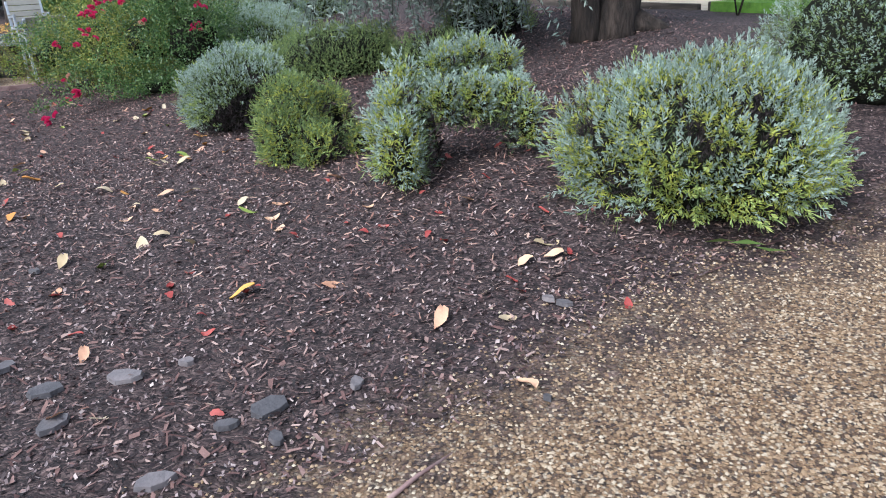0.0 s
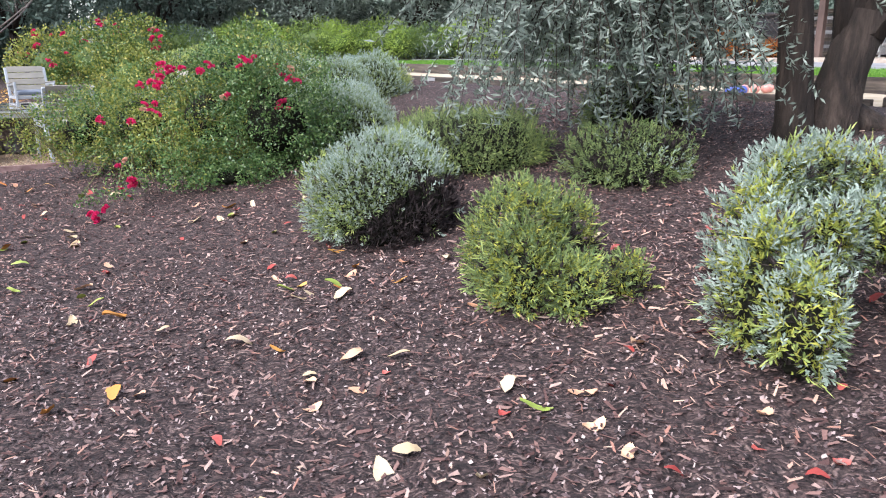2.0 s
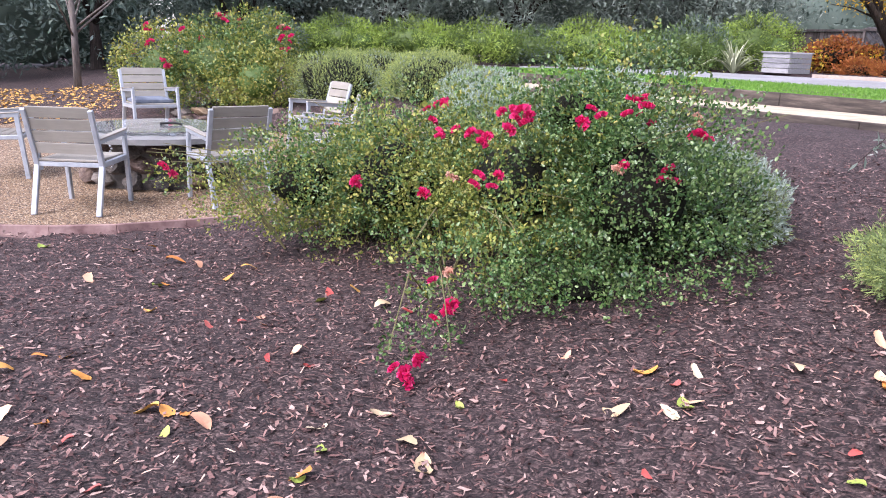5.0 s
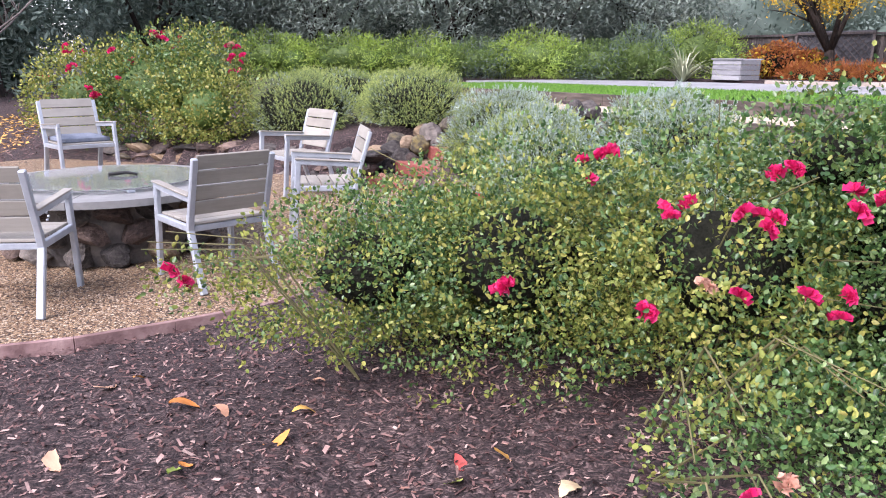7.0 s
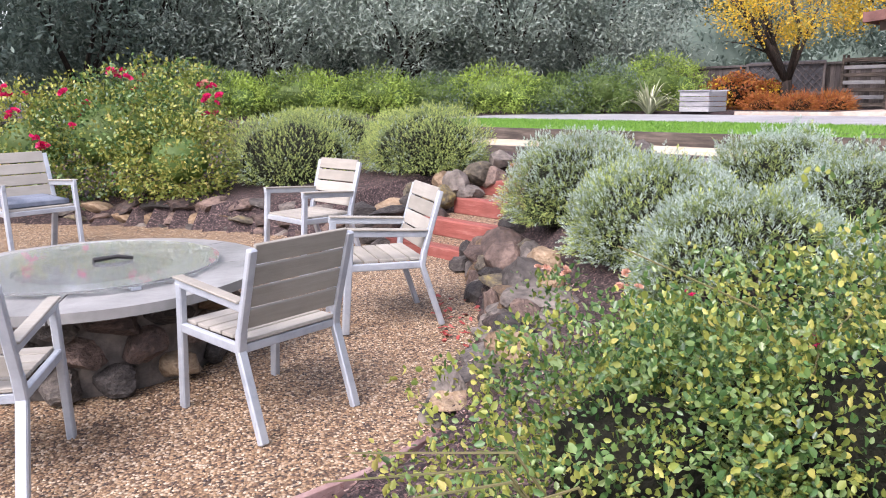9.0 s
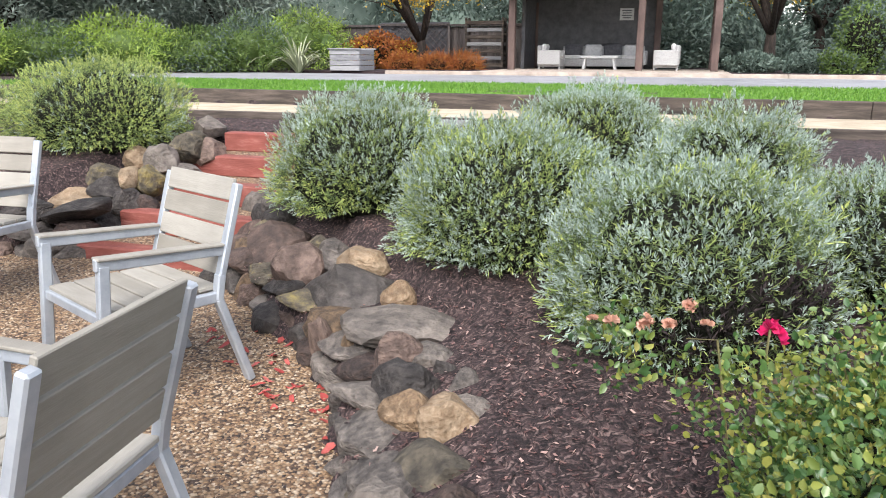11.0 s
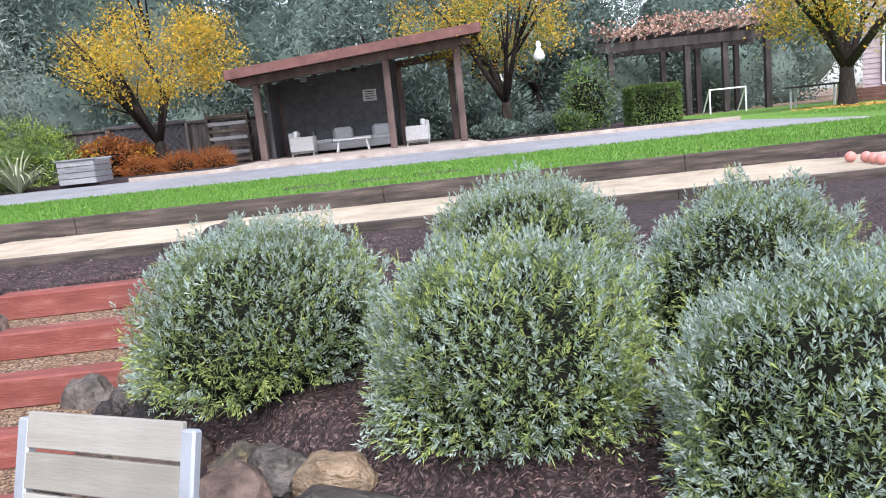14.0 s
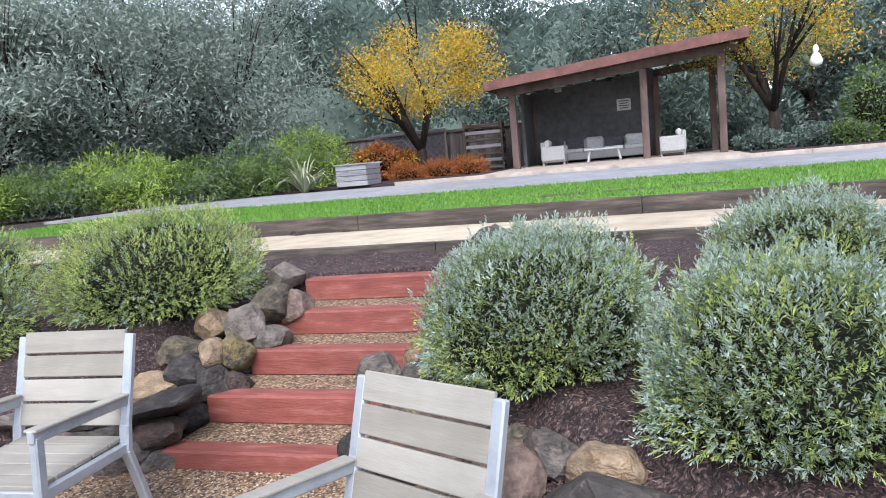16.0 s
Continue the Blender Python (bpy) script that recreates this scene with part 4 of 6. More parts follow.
lavender(-0.8, 4.84, 0.42, 0.42, 0.5, 2600, 24, (DK, GY), lobes=((-0.35, 0.15, 0.6, 1.0), (-0.4, -0.35, 0.42, 0.7), (0.1, -0.6, 0.34, 0.5), (0.25, 0.45, 0.34, 0.85), (0.72, -0.3, 0.24, 0.45)), bare=0.2, bare_at=(0.9, 0.0), leaf=0.032, loose=0.2, inner_mat="lavender_sprig", label="lopsided green lavender bush with bare stems")
lavender(-1.6, 6.12, 0.46, 0.46, 0.56, 3200, 25, (GB, GY), bare=0.3, bare_at=(0.85, -0.5), leaf=0.03, loose=0.1, label="rounded lavender bush with dark bare stems on one side")
# dull green DK leaf on these two also puts the olive's shade into colour
lavender(-0.95, 7.55, 0.72, 0.6, 0.42, 3200, 26, (DK, GY), label="spreading dull green lavender bush under the olive tree")
lavender(0.05, 6.55, 0.44, 0.4, 0.36, 1800, 27, (DK, GB), bare=0.25, loose=0.6, label="grey-green lavender bush under the olive tree, coloured darker as its shade")
lavender(2.55, 4.6, 0.55, 0.5, 0.7, 2400, 28, (G, GB), label="tall dark green lavender bush beside the gravel")
# DK leaf again carries the olive's shade in its colour
lavender(0.55, 8.1, 0.5, 0.45, 0.45, 1600, 29, (DK, GB), bare=0.3, label="thin lavender bush under the olive tree, coloured darker as its shade")


def leaf_bush(name, x, y, lobes, n, leaf, width, mats, seed, label, category, group="", core="core", z=None, droop=0.0, shell=0.35, canes=0, inner=0.66, spray=1, holes=0.0, split=0.45, turning=(0.0, 0.0)):
    """A loose bush: leaves scattered through the outer shell of overlapping lobes (dx, dy, dz, rx, ry, rz)."""
    rng = np.random.RandomState(seed)
    th = empty(name, pose(x, y, (land(x, y) if z is None else z) - 0.02), label, category, group)
    vol = np.array([(a[3] * a[4] + a[3] * a[5]) * (0.3 if a[3] < 0.32 and len(lobes) > 3 else 1.0) for a in lobes])
    cnt = np.maximum(1, (n * vol / vol.sum()).astype(int))
    P, N = [], []
    for i, (a, c) in enumerate(zip(lobes, cnt)):
        d = unit(rng.normal(size=(c, 3)))
        k = (1 - shell * rng.uniform(0, 1, c) ** 1.6) * (1 + lumpy(d, seed + i, 3.5, 0.11) + lumpy(d, seed + i + 50, 9.0, 0.1))
        P.append(d * k[:, None] * a[3:6] + a[0:3])
        N.append(d)
    P, N = np.concatenate(P), np.concatenate(N)
    ok = P[:, 2] > 0.02
    if holes:
        ok &= lumpy(P, seed + 70, 14.0, 1.0) + rng.normal(size=len(P)) * 0.35 > holes - 1.2
    P, N = P[ok], N[ok]
    # solid body behind the leaves; the near-black default paints shade in the gaps
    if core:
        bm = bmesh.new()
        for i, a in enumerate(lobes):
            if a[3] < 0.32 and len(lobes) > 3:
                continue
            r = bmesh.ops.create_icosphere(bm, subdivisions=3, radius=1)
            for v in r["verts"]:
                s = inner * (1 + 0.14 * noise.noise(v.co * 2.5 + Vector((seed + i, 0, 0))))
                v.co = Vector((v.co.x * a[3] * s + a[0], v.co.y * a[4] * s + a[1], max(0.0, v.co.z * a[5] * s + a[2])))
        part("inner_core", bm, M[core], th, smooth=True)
    tone = lumpy(P, seed + 3, 1.6, 0.7) + rng.normal(size=len(P)) * 0.5 + P[:, 0] * turning[0] + P[:, 2] * turning[1]
    for mi, mat in enumerate(mats):
        cut = (-9, split, 9) if len(mats) == 2 else (-9, 9)
        sel = (tone > cut[mi]) & (tone <= cut[mi + 1])
        m = int(sel.sum())
        if not m:
            continue
        Q, G_ = P[sel], N[sel]
        if spray > 1:
            # leaflets in sprays
            Q = np.repeat(Q, spray, 0) + rng.normal(size=(m * spray, 3)) * leaf * 0.9
            G_ = np.repeat(G_, spray, 0)
            m = m * spray
        D = unit(G_ * 0.5 + rng.normal(size=(m, 3)) * 0.6 + [0, 0, 0.25 - droop])
        size_ = rng.uniform(0.6, 1.3, m)
        V, F = ovals(Q, D, leaf * size_, width * size_, rng) if spray > 1 else blades(Q, D, leaf * size_, width, rng, mid=0.5)
        quads("foliage", V, F, M[mat], th)
    if canes:
        bm = bmesh.new()
        rr = random.Random(seed)
        for _ in range(canes):
            a = rr.choice(lobes)
            ang = rr.uniform(0, 6.28)
            tip = Vector((a[0] + a[3] * 1.02 * math.cos(ang), a[1] + a[4] * 1.02 * math.sin(ang), a[2] + a[5] * rr.uniform(0.2, 1.05)))
            root = Vector((a[0] * 0.6, a[1] * 0.6, 0.0))
            midp = root.lerp(tip, 0.55) + Vector((0, 0, 0.25))
            tube(bm, [root, midp, tip], [0.005, 0.0035, 0.002], 5)
        tagged(part("cane_tangle", bm, M["cane"], th), kind="stuff")
    return th


# big red rose in front of the patio; lobes run from the path end to the patio end
ROSE = (-3.6, 9.0)
rose_lobes = [(1.05, -0.75, 0.5, 0.72, 0.68, 0.68), (0.45, -0.4, 0.52, 0.75, 0.72, 0.58), (-0.3, 0.0, 0.45, 0.7, 0.7, 0.58),
              (-0.92, 0.22, 0.36, 0.6, 0.55, 0.46), (1.0, -0.6, 0.62, 0.45, 0.45, 0.6), (0.3, 0.35, 0.4, 0.8, 0.6, 0.45), (-0.5, 0.5, 0.32, 0.55, 0.45, 0.4),
              (0.95, -0.9, 1.12, 0.28, 0.26, 0.3), (0.7, -0.6, 0.95, 0.4, 0.4, 0.25), (0.7, -1.05, 0.08, 0.45, 0.24, 0.15), (0.1, -1.1, 0.05, 0.3, 0.28, 0.1), (-1.35, -0.15, 0.38, 0.31, 0.2, 0.24), (-1.62, -0.26, 0.5, 0.14, 0.1, 0.14),
              (0.08, -1.32, 0.26, 0.31, 0.3, 0.28), (0.4, -1.2, 0.3, 0.31, 0.3, 0.32), (-0.1, -1.72, 0.04, 0.22, 0.2, 0.1)]
rose = leaf_bush("rose_bush", ROSE[0], ROSE[1], rose_lobes, 19500, 0.022, 0.0145, ("rose_leaf", "rose_leaf_yellow"), 41,
                 "sprawling red shrub rose with glossy leaves, some yellowing", "rose bush", canes=34, shell=0.55, inner=0.36, spray=6, holes=0.5, split=1.0, turning=(-0.6, 0.5))
leaf_bush("rose_bush", -7.3, 17.0, [(0, 0, 0.75, 1.0, 0.9, 0.75), (0.8, -0.6, 0.5, 0.7, 0.7, 0.6), (-0.9, 0.1, 0.65, 0.8, 0.7, 0.65), (0.6, 0.5, 0.95, 0.7, 0.7, 0.7)],
          7000, 0.045, 0.03, ("rose_leaf_yellow", "rose_leaf"), 43, "red shrub rose behind the patio", "rose bush", canes=12, spray=4, holes=0.4, core="green_leaf", inner=0.45)
leaf_bush("rose_bush", -3.95, 9.65, [(0, 0, 0.26, 0.45, 0.35, 0.3)], 2600, 0.019, 0.013, ("rose_leaf_yellow", "rose_leaf"), 44,
          "small yellowing shrub rose beside the wall stones", "rose bush", canes=8, spray=5, holes=0.6)


leaf_bush("rose_spray", -4.12, 9.98, [(-0.24, 0.18, 0.56, 0.16, 0.14, 0.12), (0.1, 0.02, 0.42, 0.26, 0.2, 0.14)], 120, 0.024, 0.016, ("rose_leaf", "rose_leaf_yellow"), 47,
          "thin rose shoots with faded peach blooms over the mulch", "rose bush", canes=2, spray=5, core=None, shell=0.8)


def flower_mesh(seed, mat):
    rng = np.random.RandomState(seed)
    n = 26
    k = np.arange(n)
    a = k * 2.4
    ring = k / n
    tilt = 0.25 + 1.05 * ring
    D = np.stack([np.cos(a) * np.sin(tilt), np.sin(a) * np.sin(tilt), np.cos(tilt)], 1)
    P = D * [0.008, 0.008, 0.002]
    V, F = blades(P, D, 0.026 + 0.012 * ring, 0.03, rng, fold=0.35, mid=0.65)
    me_ob = quads("bloom", V, F, M[mat])
    me = me_ob.data
    bpy.data.objects.remove(me_ob)
    return me


BLOOMS = [flower_mesh(s, "petal") for s in (1, 2, 3)]
FADED = flower_mesh(5, "petal_faded")


def blooms(parent, spots, seed, spread=0.06, per=4, size=1.0, faded=0.08):
    r = random.Random(seed)
    base = parent.matrix_basis.translation
    for s in spots:
        c = max(1, per + r.randint(-2, 2))
        for i in range(c):
            ob = new("bloom", FADED if r.random() < faded else r.choice(BLOOMS))
            ob.parent = parent
            q = Vector(s) - base + Vector((r.gauss(0, spread), r.gauss(0, spread), r.gauss(0, spread * 0.8)))
            ob.matrix_basis = Matrix.LocRotScale(q, Euler((r.uniform(-0.9, 0.9), r.uniform(-0.9, 0.9), r.uniform(0, 6.28))), [size * r.uniform(0.8, 1.25)] * 3)


blooms(rose, ROSE_SPOTS_A, 4, 0.035, 3, 0.88, 0.05)
for _o in [o for o in scene.objects if o.name.startswith("rose_spray")]:
    blooms(_o, [(-4.42, 10.2, 0.78), (-4.36, 10.14, 0.8), (-4.05, 10.2, 0.72)], 8, 0.03, 2, 0.5, 1.0)
    blooms(_o, [(-3.89, 10.03, 0.66)], 9, 0.015, 2, 0.8, 0.0)


def scatter_blooms(parent, lobes, n, seed, size):
    r = random.Random(seed)
    base = parent.matrix_basis.translation
    out = []
    for _ in range(n):
        a = r.choice(lobes)
        d = Vector((r.gauss(0, 1), r.gauss(0, 1) - 0.5, abs(r.gauss(0, 1)) + 0.2)).normalized()
        out.append(base + Vector((a[0] + d.x * a[3] * 1.03, a[1] + d.y * a[4] * 1.03, a[2] + d.z * a[5] * 1.03)))
    blooms(parent, out, seed, 0.05, 3, size)


for ob in [o for o in scene.objects if o.name.startswith("rose_bush") and o is not rose]:
    if ob.location.y > 15:
        scatter_blooms(ob, [(0, 0, 0.75, 1.0, 0.9, 0.75), (0.6, 0.5, 0.95, 0.7, 0.7, 0.7), (-0.9, 0.1, 0.65, 0.8, 0.7, 0.65)], 16, 6, 1.3)
    else:
        scatter_blooms(ob, [(0, 0, 0.26, 0.45, 0.35, 0.3)], 3, 7, 1.0)


# ---------------------------------------------------------------- trees
def tree(name, x, y, z, trunk_h, trunk_r, crown, n, leaf, width, mats, seed, label, category="tree", stems=1, lean=(0, 0), group="", limbs=7, droop=0.0, shell=0.7):
    """Tapered trunk and limbs, and a crown of many leaves gathered in clumps. crown: (dz, rx, ry, rz) from the foot."""
    rng = np.random.RandomState(seed)
    r = random.Random(seed)
    th = empty(name, pose(x, y, z), label, category, group)
    cz, rx, ry, rz = crown
    bm = bmesh.new()
    tips = []
    for s in range(stems):
        a0 = 6.28 * s / stems + r.uniform(0, 1)
        off = Vector((math.cos(a0), math.sin(a0), 0)) * (trunk_r * 0.9 if stems > 1 else 0)
        fork = Vector((lean[0], lean[1], trunk_h)) + off * 3
        pts = [off, off * 1.5 + Vector((lean[0] * 0.2, lean[1] * 0.2, trunk_h * 0.45)), fork]
        tube(bm, [pts[0] - Vector((0, 0, 0.08))] + pts, [trunk_r * 1.5, trunk_r * 1.25, trunk_r, trunk_r * 0.75], 12, 0.25)
        for k in range(limbs):
            ang = r.uniform(0, 6.28)
            rad = r.uniform(0.4, 0.9)
            tip = Vector((lean[0] + rx * rad * math.cos(ang), lean[1] + ry * rad * math.sin(ang), cz + rz * r.uniform(-0.35, 0.75)))
            m1 = fork.lerp(tip, 0.4) + Vector((r.gauss(0, 0.12), r.gauss(0, 0.12), 0.15))
            tube(bm, [fork - Vector((0, 0, 0.1)), m1, fork.lerp(tip, 0.75) + Vector((0, 0, 0.1)), tip], [trunk_r * 0.55, trunk_r * 0.36, trunk_r * 0.2, trunk_r * 0.07], 7, 0.15)
            for _ in range(2):
                t2 = tip + Vector((r.gauss(0, rx * 0.2), r.gauss(0, ry * 0.2), r.gauss(0, rz * 0.2)))
                tube(bm, [m1, m1.lerp(t2, 0.5) + Vector((0, 0, 0.1)), t2], [trunk_r * 0.22, trunk_r * 0.12, trunk_r * 0.04], 5)
                tips.append(t2)
            tips.append(tip)
    if stems:
        part("trunk", bm, M["bark"], th, smooth=True)
    nc = max(30, int(n / 220))
    d = unit(rng.normal(size=(nc, 3)))
    rad = rng.uniform(0.25, 1, nc) ** 0.5 * (1 + lumpy(d, seed, 2.5, 0.16))
    C = d * rad[:, None] * [rx, ry, rz] + [lean[0], lean[1], cz]
    own = rng.randint(0, nc, n)
    spread = 0.15 * (rx * ry * rz) ** (1 / 3)
    P = C[own] + rng.normal(size=(n, 3)) * spread * [1, 1, 0.75]
    tone = lumpy(P, seed + 3, 1.2, 0.6) + rng.normal(size=n) * 0.6
    for mi, mat in enumerate(mats):
        cut = (-9, 0.4, 9) if len(mats) == 2 else (-9, 9)
        sel = (tone > cut[mi]) & (tone <= cut[mi + 1])
        m = int(sel.sum())
        D = unit(rng.normal(size=(m, 3)) * 0.8 + [0, 0, 0.1 - droop])
        V, F = blades(P[sel], D, leaf * rng.uniform(0.6, 1.3, m), width, rng)
        quads("crown", V, F, M[mat], th)
    return th


# olive at the upper right of the first stretch
olive = tree("olive_tree", 1.54, 6.95, land(1.54, 6.95), 1.5, 0.1, (3.0, 2.0, 1.9, 1.2), 20000, 0.06, 0.014, ("olive_leaf", "olive_leaf"), 61,
             "multi-stemmed olive tree with dark forking trunks", stems=0, limbs=5)


def olive_trunk():
    for pts, rad in (([(-0.16, 0, -0.1), (-0.17, 0, 0.1), (-0.2, 0.02, 0.6), (-0.24, 0.05, 1.2), (-0.5, 0.1, 2.2), (-0.9, 0.2, 3.0)], [0.17, 0.14, 0.115, 0.11, 0.08, 0.04]),
                     ([(0.1, 0, -0.1), (0.1, 0, 0.1), (0.16, 0, 0.45), (0.26, 0, 0.85)], [0.25, 0.2, 0.155, 0.155]),
                     ([(0.2, 0, 0.6), (0.16, 0.03, 1.0), (0.12, 0.08, 1.6), (0.2, 0.1, 2.6), (0.1, 0.4, 3.3)], [0.13, 0.11, 0.09, 0.07, 0.03]),
                     ([(0.24, 0, 0.7), (0.4, -0.02, 1.1), (0.52, -0.05, 1.7), (0.9, -0.2, 2.6), (1.4, -0.4, 3.2)], [0.16, 0.14, 0.12, 0.08, 0.03]),
                     ([(0.2, 0, 0.12), (0.42, -0.06, 0.05), (0.68, -0.1, -0.06)], [0.14, 0.1, 0.05])):
        bm = bmesh.new()
        tube(bm, pts, rad, 14, 0.3)
        part("trunk", bm, M["bark"], olive, smooth=True)


olive_trunk()


def hanging_branches(x, y, z0, z1, rx, ry, n, per, seed):
    rng = np.random.RandomState(seed)
    th = olive
    bx, by, bz = olive.matrix_basis.translation
    bm = bmesh.new()
    P, D = [], []
    for i in range(n):
        a = rng.uniform(0, 6.28)
        k = rng.uniform(0, 1) ** 0.5
        top = np.array([x + rx * k * math.cos(a), y + ry * k * math.sin(a), z1 + rng.uniform(-0.1, 0.3)])
        low = top + [rng.normal() * 0.4, rng.normal() * 0.4, -(z1 - z0) * rng.uniform(0.5, 1.0)]
        tube(bm, [Vector(top) - Vector((bx, by, bz)), Vector(low) - Vector((bx, by, bz))], [0.006, 0.002], 4)
        f = rng.uniform(0, 1, per)[:, None]
        P.append(top + (low - top) * f)
        D.append(unit(rng.normal(size=(per, 3)) + [0, 0, -0.2]))
    part("hanging_branchwork", bm, M["bark"], th)
    P, D = np.concatenate(P) - [bx, by, bz], np.concatenate(D)
    V, F = blades(P, D, rng.uniform(0.045, 0.085, len(P)), 0.016, rng)
    quads("hanging_foliage", V, F, M["olive_leaf"], th)


hanging_branches(-0.05, 6.95, 0.6, 2.0, 0.95, 0.6, 230, 95, 5)
hanging_branches(0.15, 7.9, 0.85, 2.2, 1.0, 0.6, 150, 110, 6)
hanging_branches(1.3, 8.0, 1.5, 2.5, 1.2, 0.8, 60, 80, 7)


# ---------------------------------------------------------------- patio furniture
def chair():
    th = empty("patio_armchair", Matrix.Identity(4), "patio armchair of grey aluminium with weathered pale slats", "chair", "chairs round the fire pit")
    w = 0.266      # half width to the leg's middle
    # rear legs: foot kicked back, bent at the seat, reclined above it
    for s in (-1, 1):
        bm = bmesh.new()
        bar(bm, (s * w, -0.33, 0), (s * w, -0.2, 0.4), 0.035, 0.045, 0.006, up=(1, 0, 0))
        bar(bm, (s * w, -0.2, 0.39), (s * w, -0.22, 0.5), 0.035, 0.045, 0.006, up=(1, 0, 0))
        bar(bm, (s * w, -0.22, 0.49), (s * w, -0.33, 0.86), 0.032, 0.042, 0.006, up=(1, 0, 0))
        part("rear_leg", bm, M["frame"], th)
        bm = bmesh.new()
        bar(bm, (s * w, 0.3, 0), (s * w, 0.25, 0.63), 0.045, 0.035, 0.006, up=(1, 0, 0))
        part("front_leg", bm, M["frame"], th)
        bm = bmesh.new()
        bar(bm, (s * w, -0.26, 0.6), (s * w, 0.28, 0.635), 0.05, 0.03, 0.005, up=(1, 0, 0))
        part("arm_rail", bm, M["frame"], th)
        bm = bmesh.new()
        bar(bm, (s * w, -0.235, 0.622), (s * w, 0.275, 0.657), 0.012, 0.055, 0.003, up=(1, 0, 0))
        part("armrest", bm, M["slat"], th)
        bm = bmesh.new()
        bar(bm, (s * w, -0.21, 0.405), (s * w, 0.265, 0.415), 0.045, 0.03, 0.005, up=(1, 0, 0))
        part("side_rail", bm, M["frame"], th)
    for y, z in ((-0.2, 0.405), (0.262, 0.412)):
        box("cross_rail", (2 * w - 0.03, 0.03, 0.04), (0, y, z), M["frame"], th, bevel=0.004)
    for i in range(5):
        box("seat_slat", (2 * w - 0.036, 0.088, 0.018), (0, -0.175 + 0.098 * i, 0.44), M["slat"], th, bevel=0.003)
    tilt = Matrix.Rotation(math.atan2(0.11, 0.37), 4, 'X')
    for i in range(4):
        z = 0.545 + 0.098 * i
        y = -0.22 - (z - 0.49) * 0.297
        box("back_slat", (2 * w - 0.03, 0.018, 0.092), (0, y + 0.008, z - 0.005), M["slat"], th, turn=tilt, bevel=0.003)
    return th


def put_chair(ob, bx, by, yaw):
    """Seats a chair by the middle of its top edge and its heading."""
    m = pose(bx, by, patio_z(by), 0, 0, yaw) @ Matrix.Translation((0, 0.33, 0))
    return m


first = chair()
CHAIRS = [(-4.46, 12.3, 97), (-5.31, 10.76, 37), (-6.63, 10.25, -1), (-4.88, 14.12, 124), (-7.8, 15.08, 216), (-8.35, 11.75, -75)]
for i, (bx, by, yaw) in enumerate(CHAIRS):
    m = put_chair(first, bx, by, yaw)
    if i == 4:
        m = m @ Matrix.Diagonal((1.1, 1.05, 1.04, 1))
    if i == 0:
        first.matrix_basis = m
    else:
        copy_thing(first, m)


def cushion(x, y, z, yaw, sx, sy, sz, mat, label):
    bm = bmesh.new()
    add_box(bm, (sx, sy, sz), (0, 0, sz / 2), None, 0.0)
    bmesh.ops.subdivide_edges(bm, edges=bm.edges[:], cuts=6, use_grid_fill=True)
    for v in bm.verts:
        ex, ey = abs(v.co.x) / (sx / 2), abs(v.co.y) / (sy / 2)
        k = 1 - 0.6 * max(ex, ey) ** 6
        v.co.z = sz / 2 + (v.co.z - sz / 2) * k
    ob = part("seat_cushion", bm, M[mat], smooth=True)
    ob.matrix_basis = pose(x, y, z, 0, 0, yaw)
    tagged(ob, label, "cushion")


cushion(-7.8 + 0.33 * 0.59, 15.08 - 0.33 * 0.81, 0.45 + patio_z(15.08), 216, 0.5, 0.46, 0.09, "blue_cushion", "slate blue seat cushion lying on a patio chair")


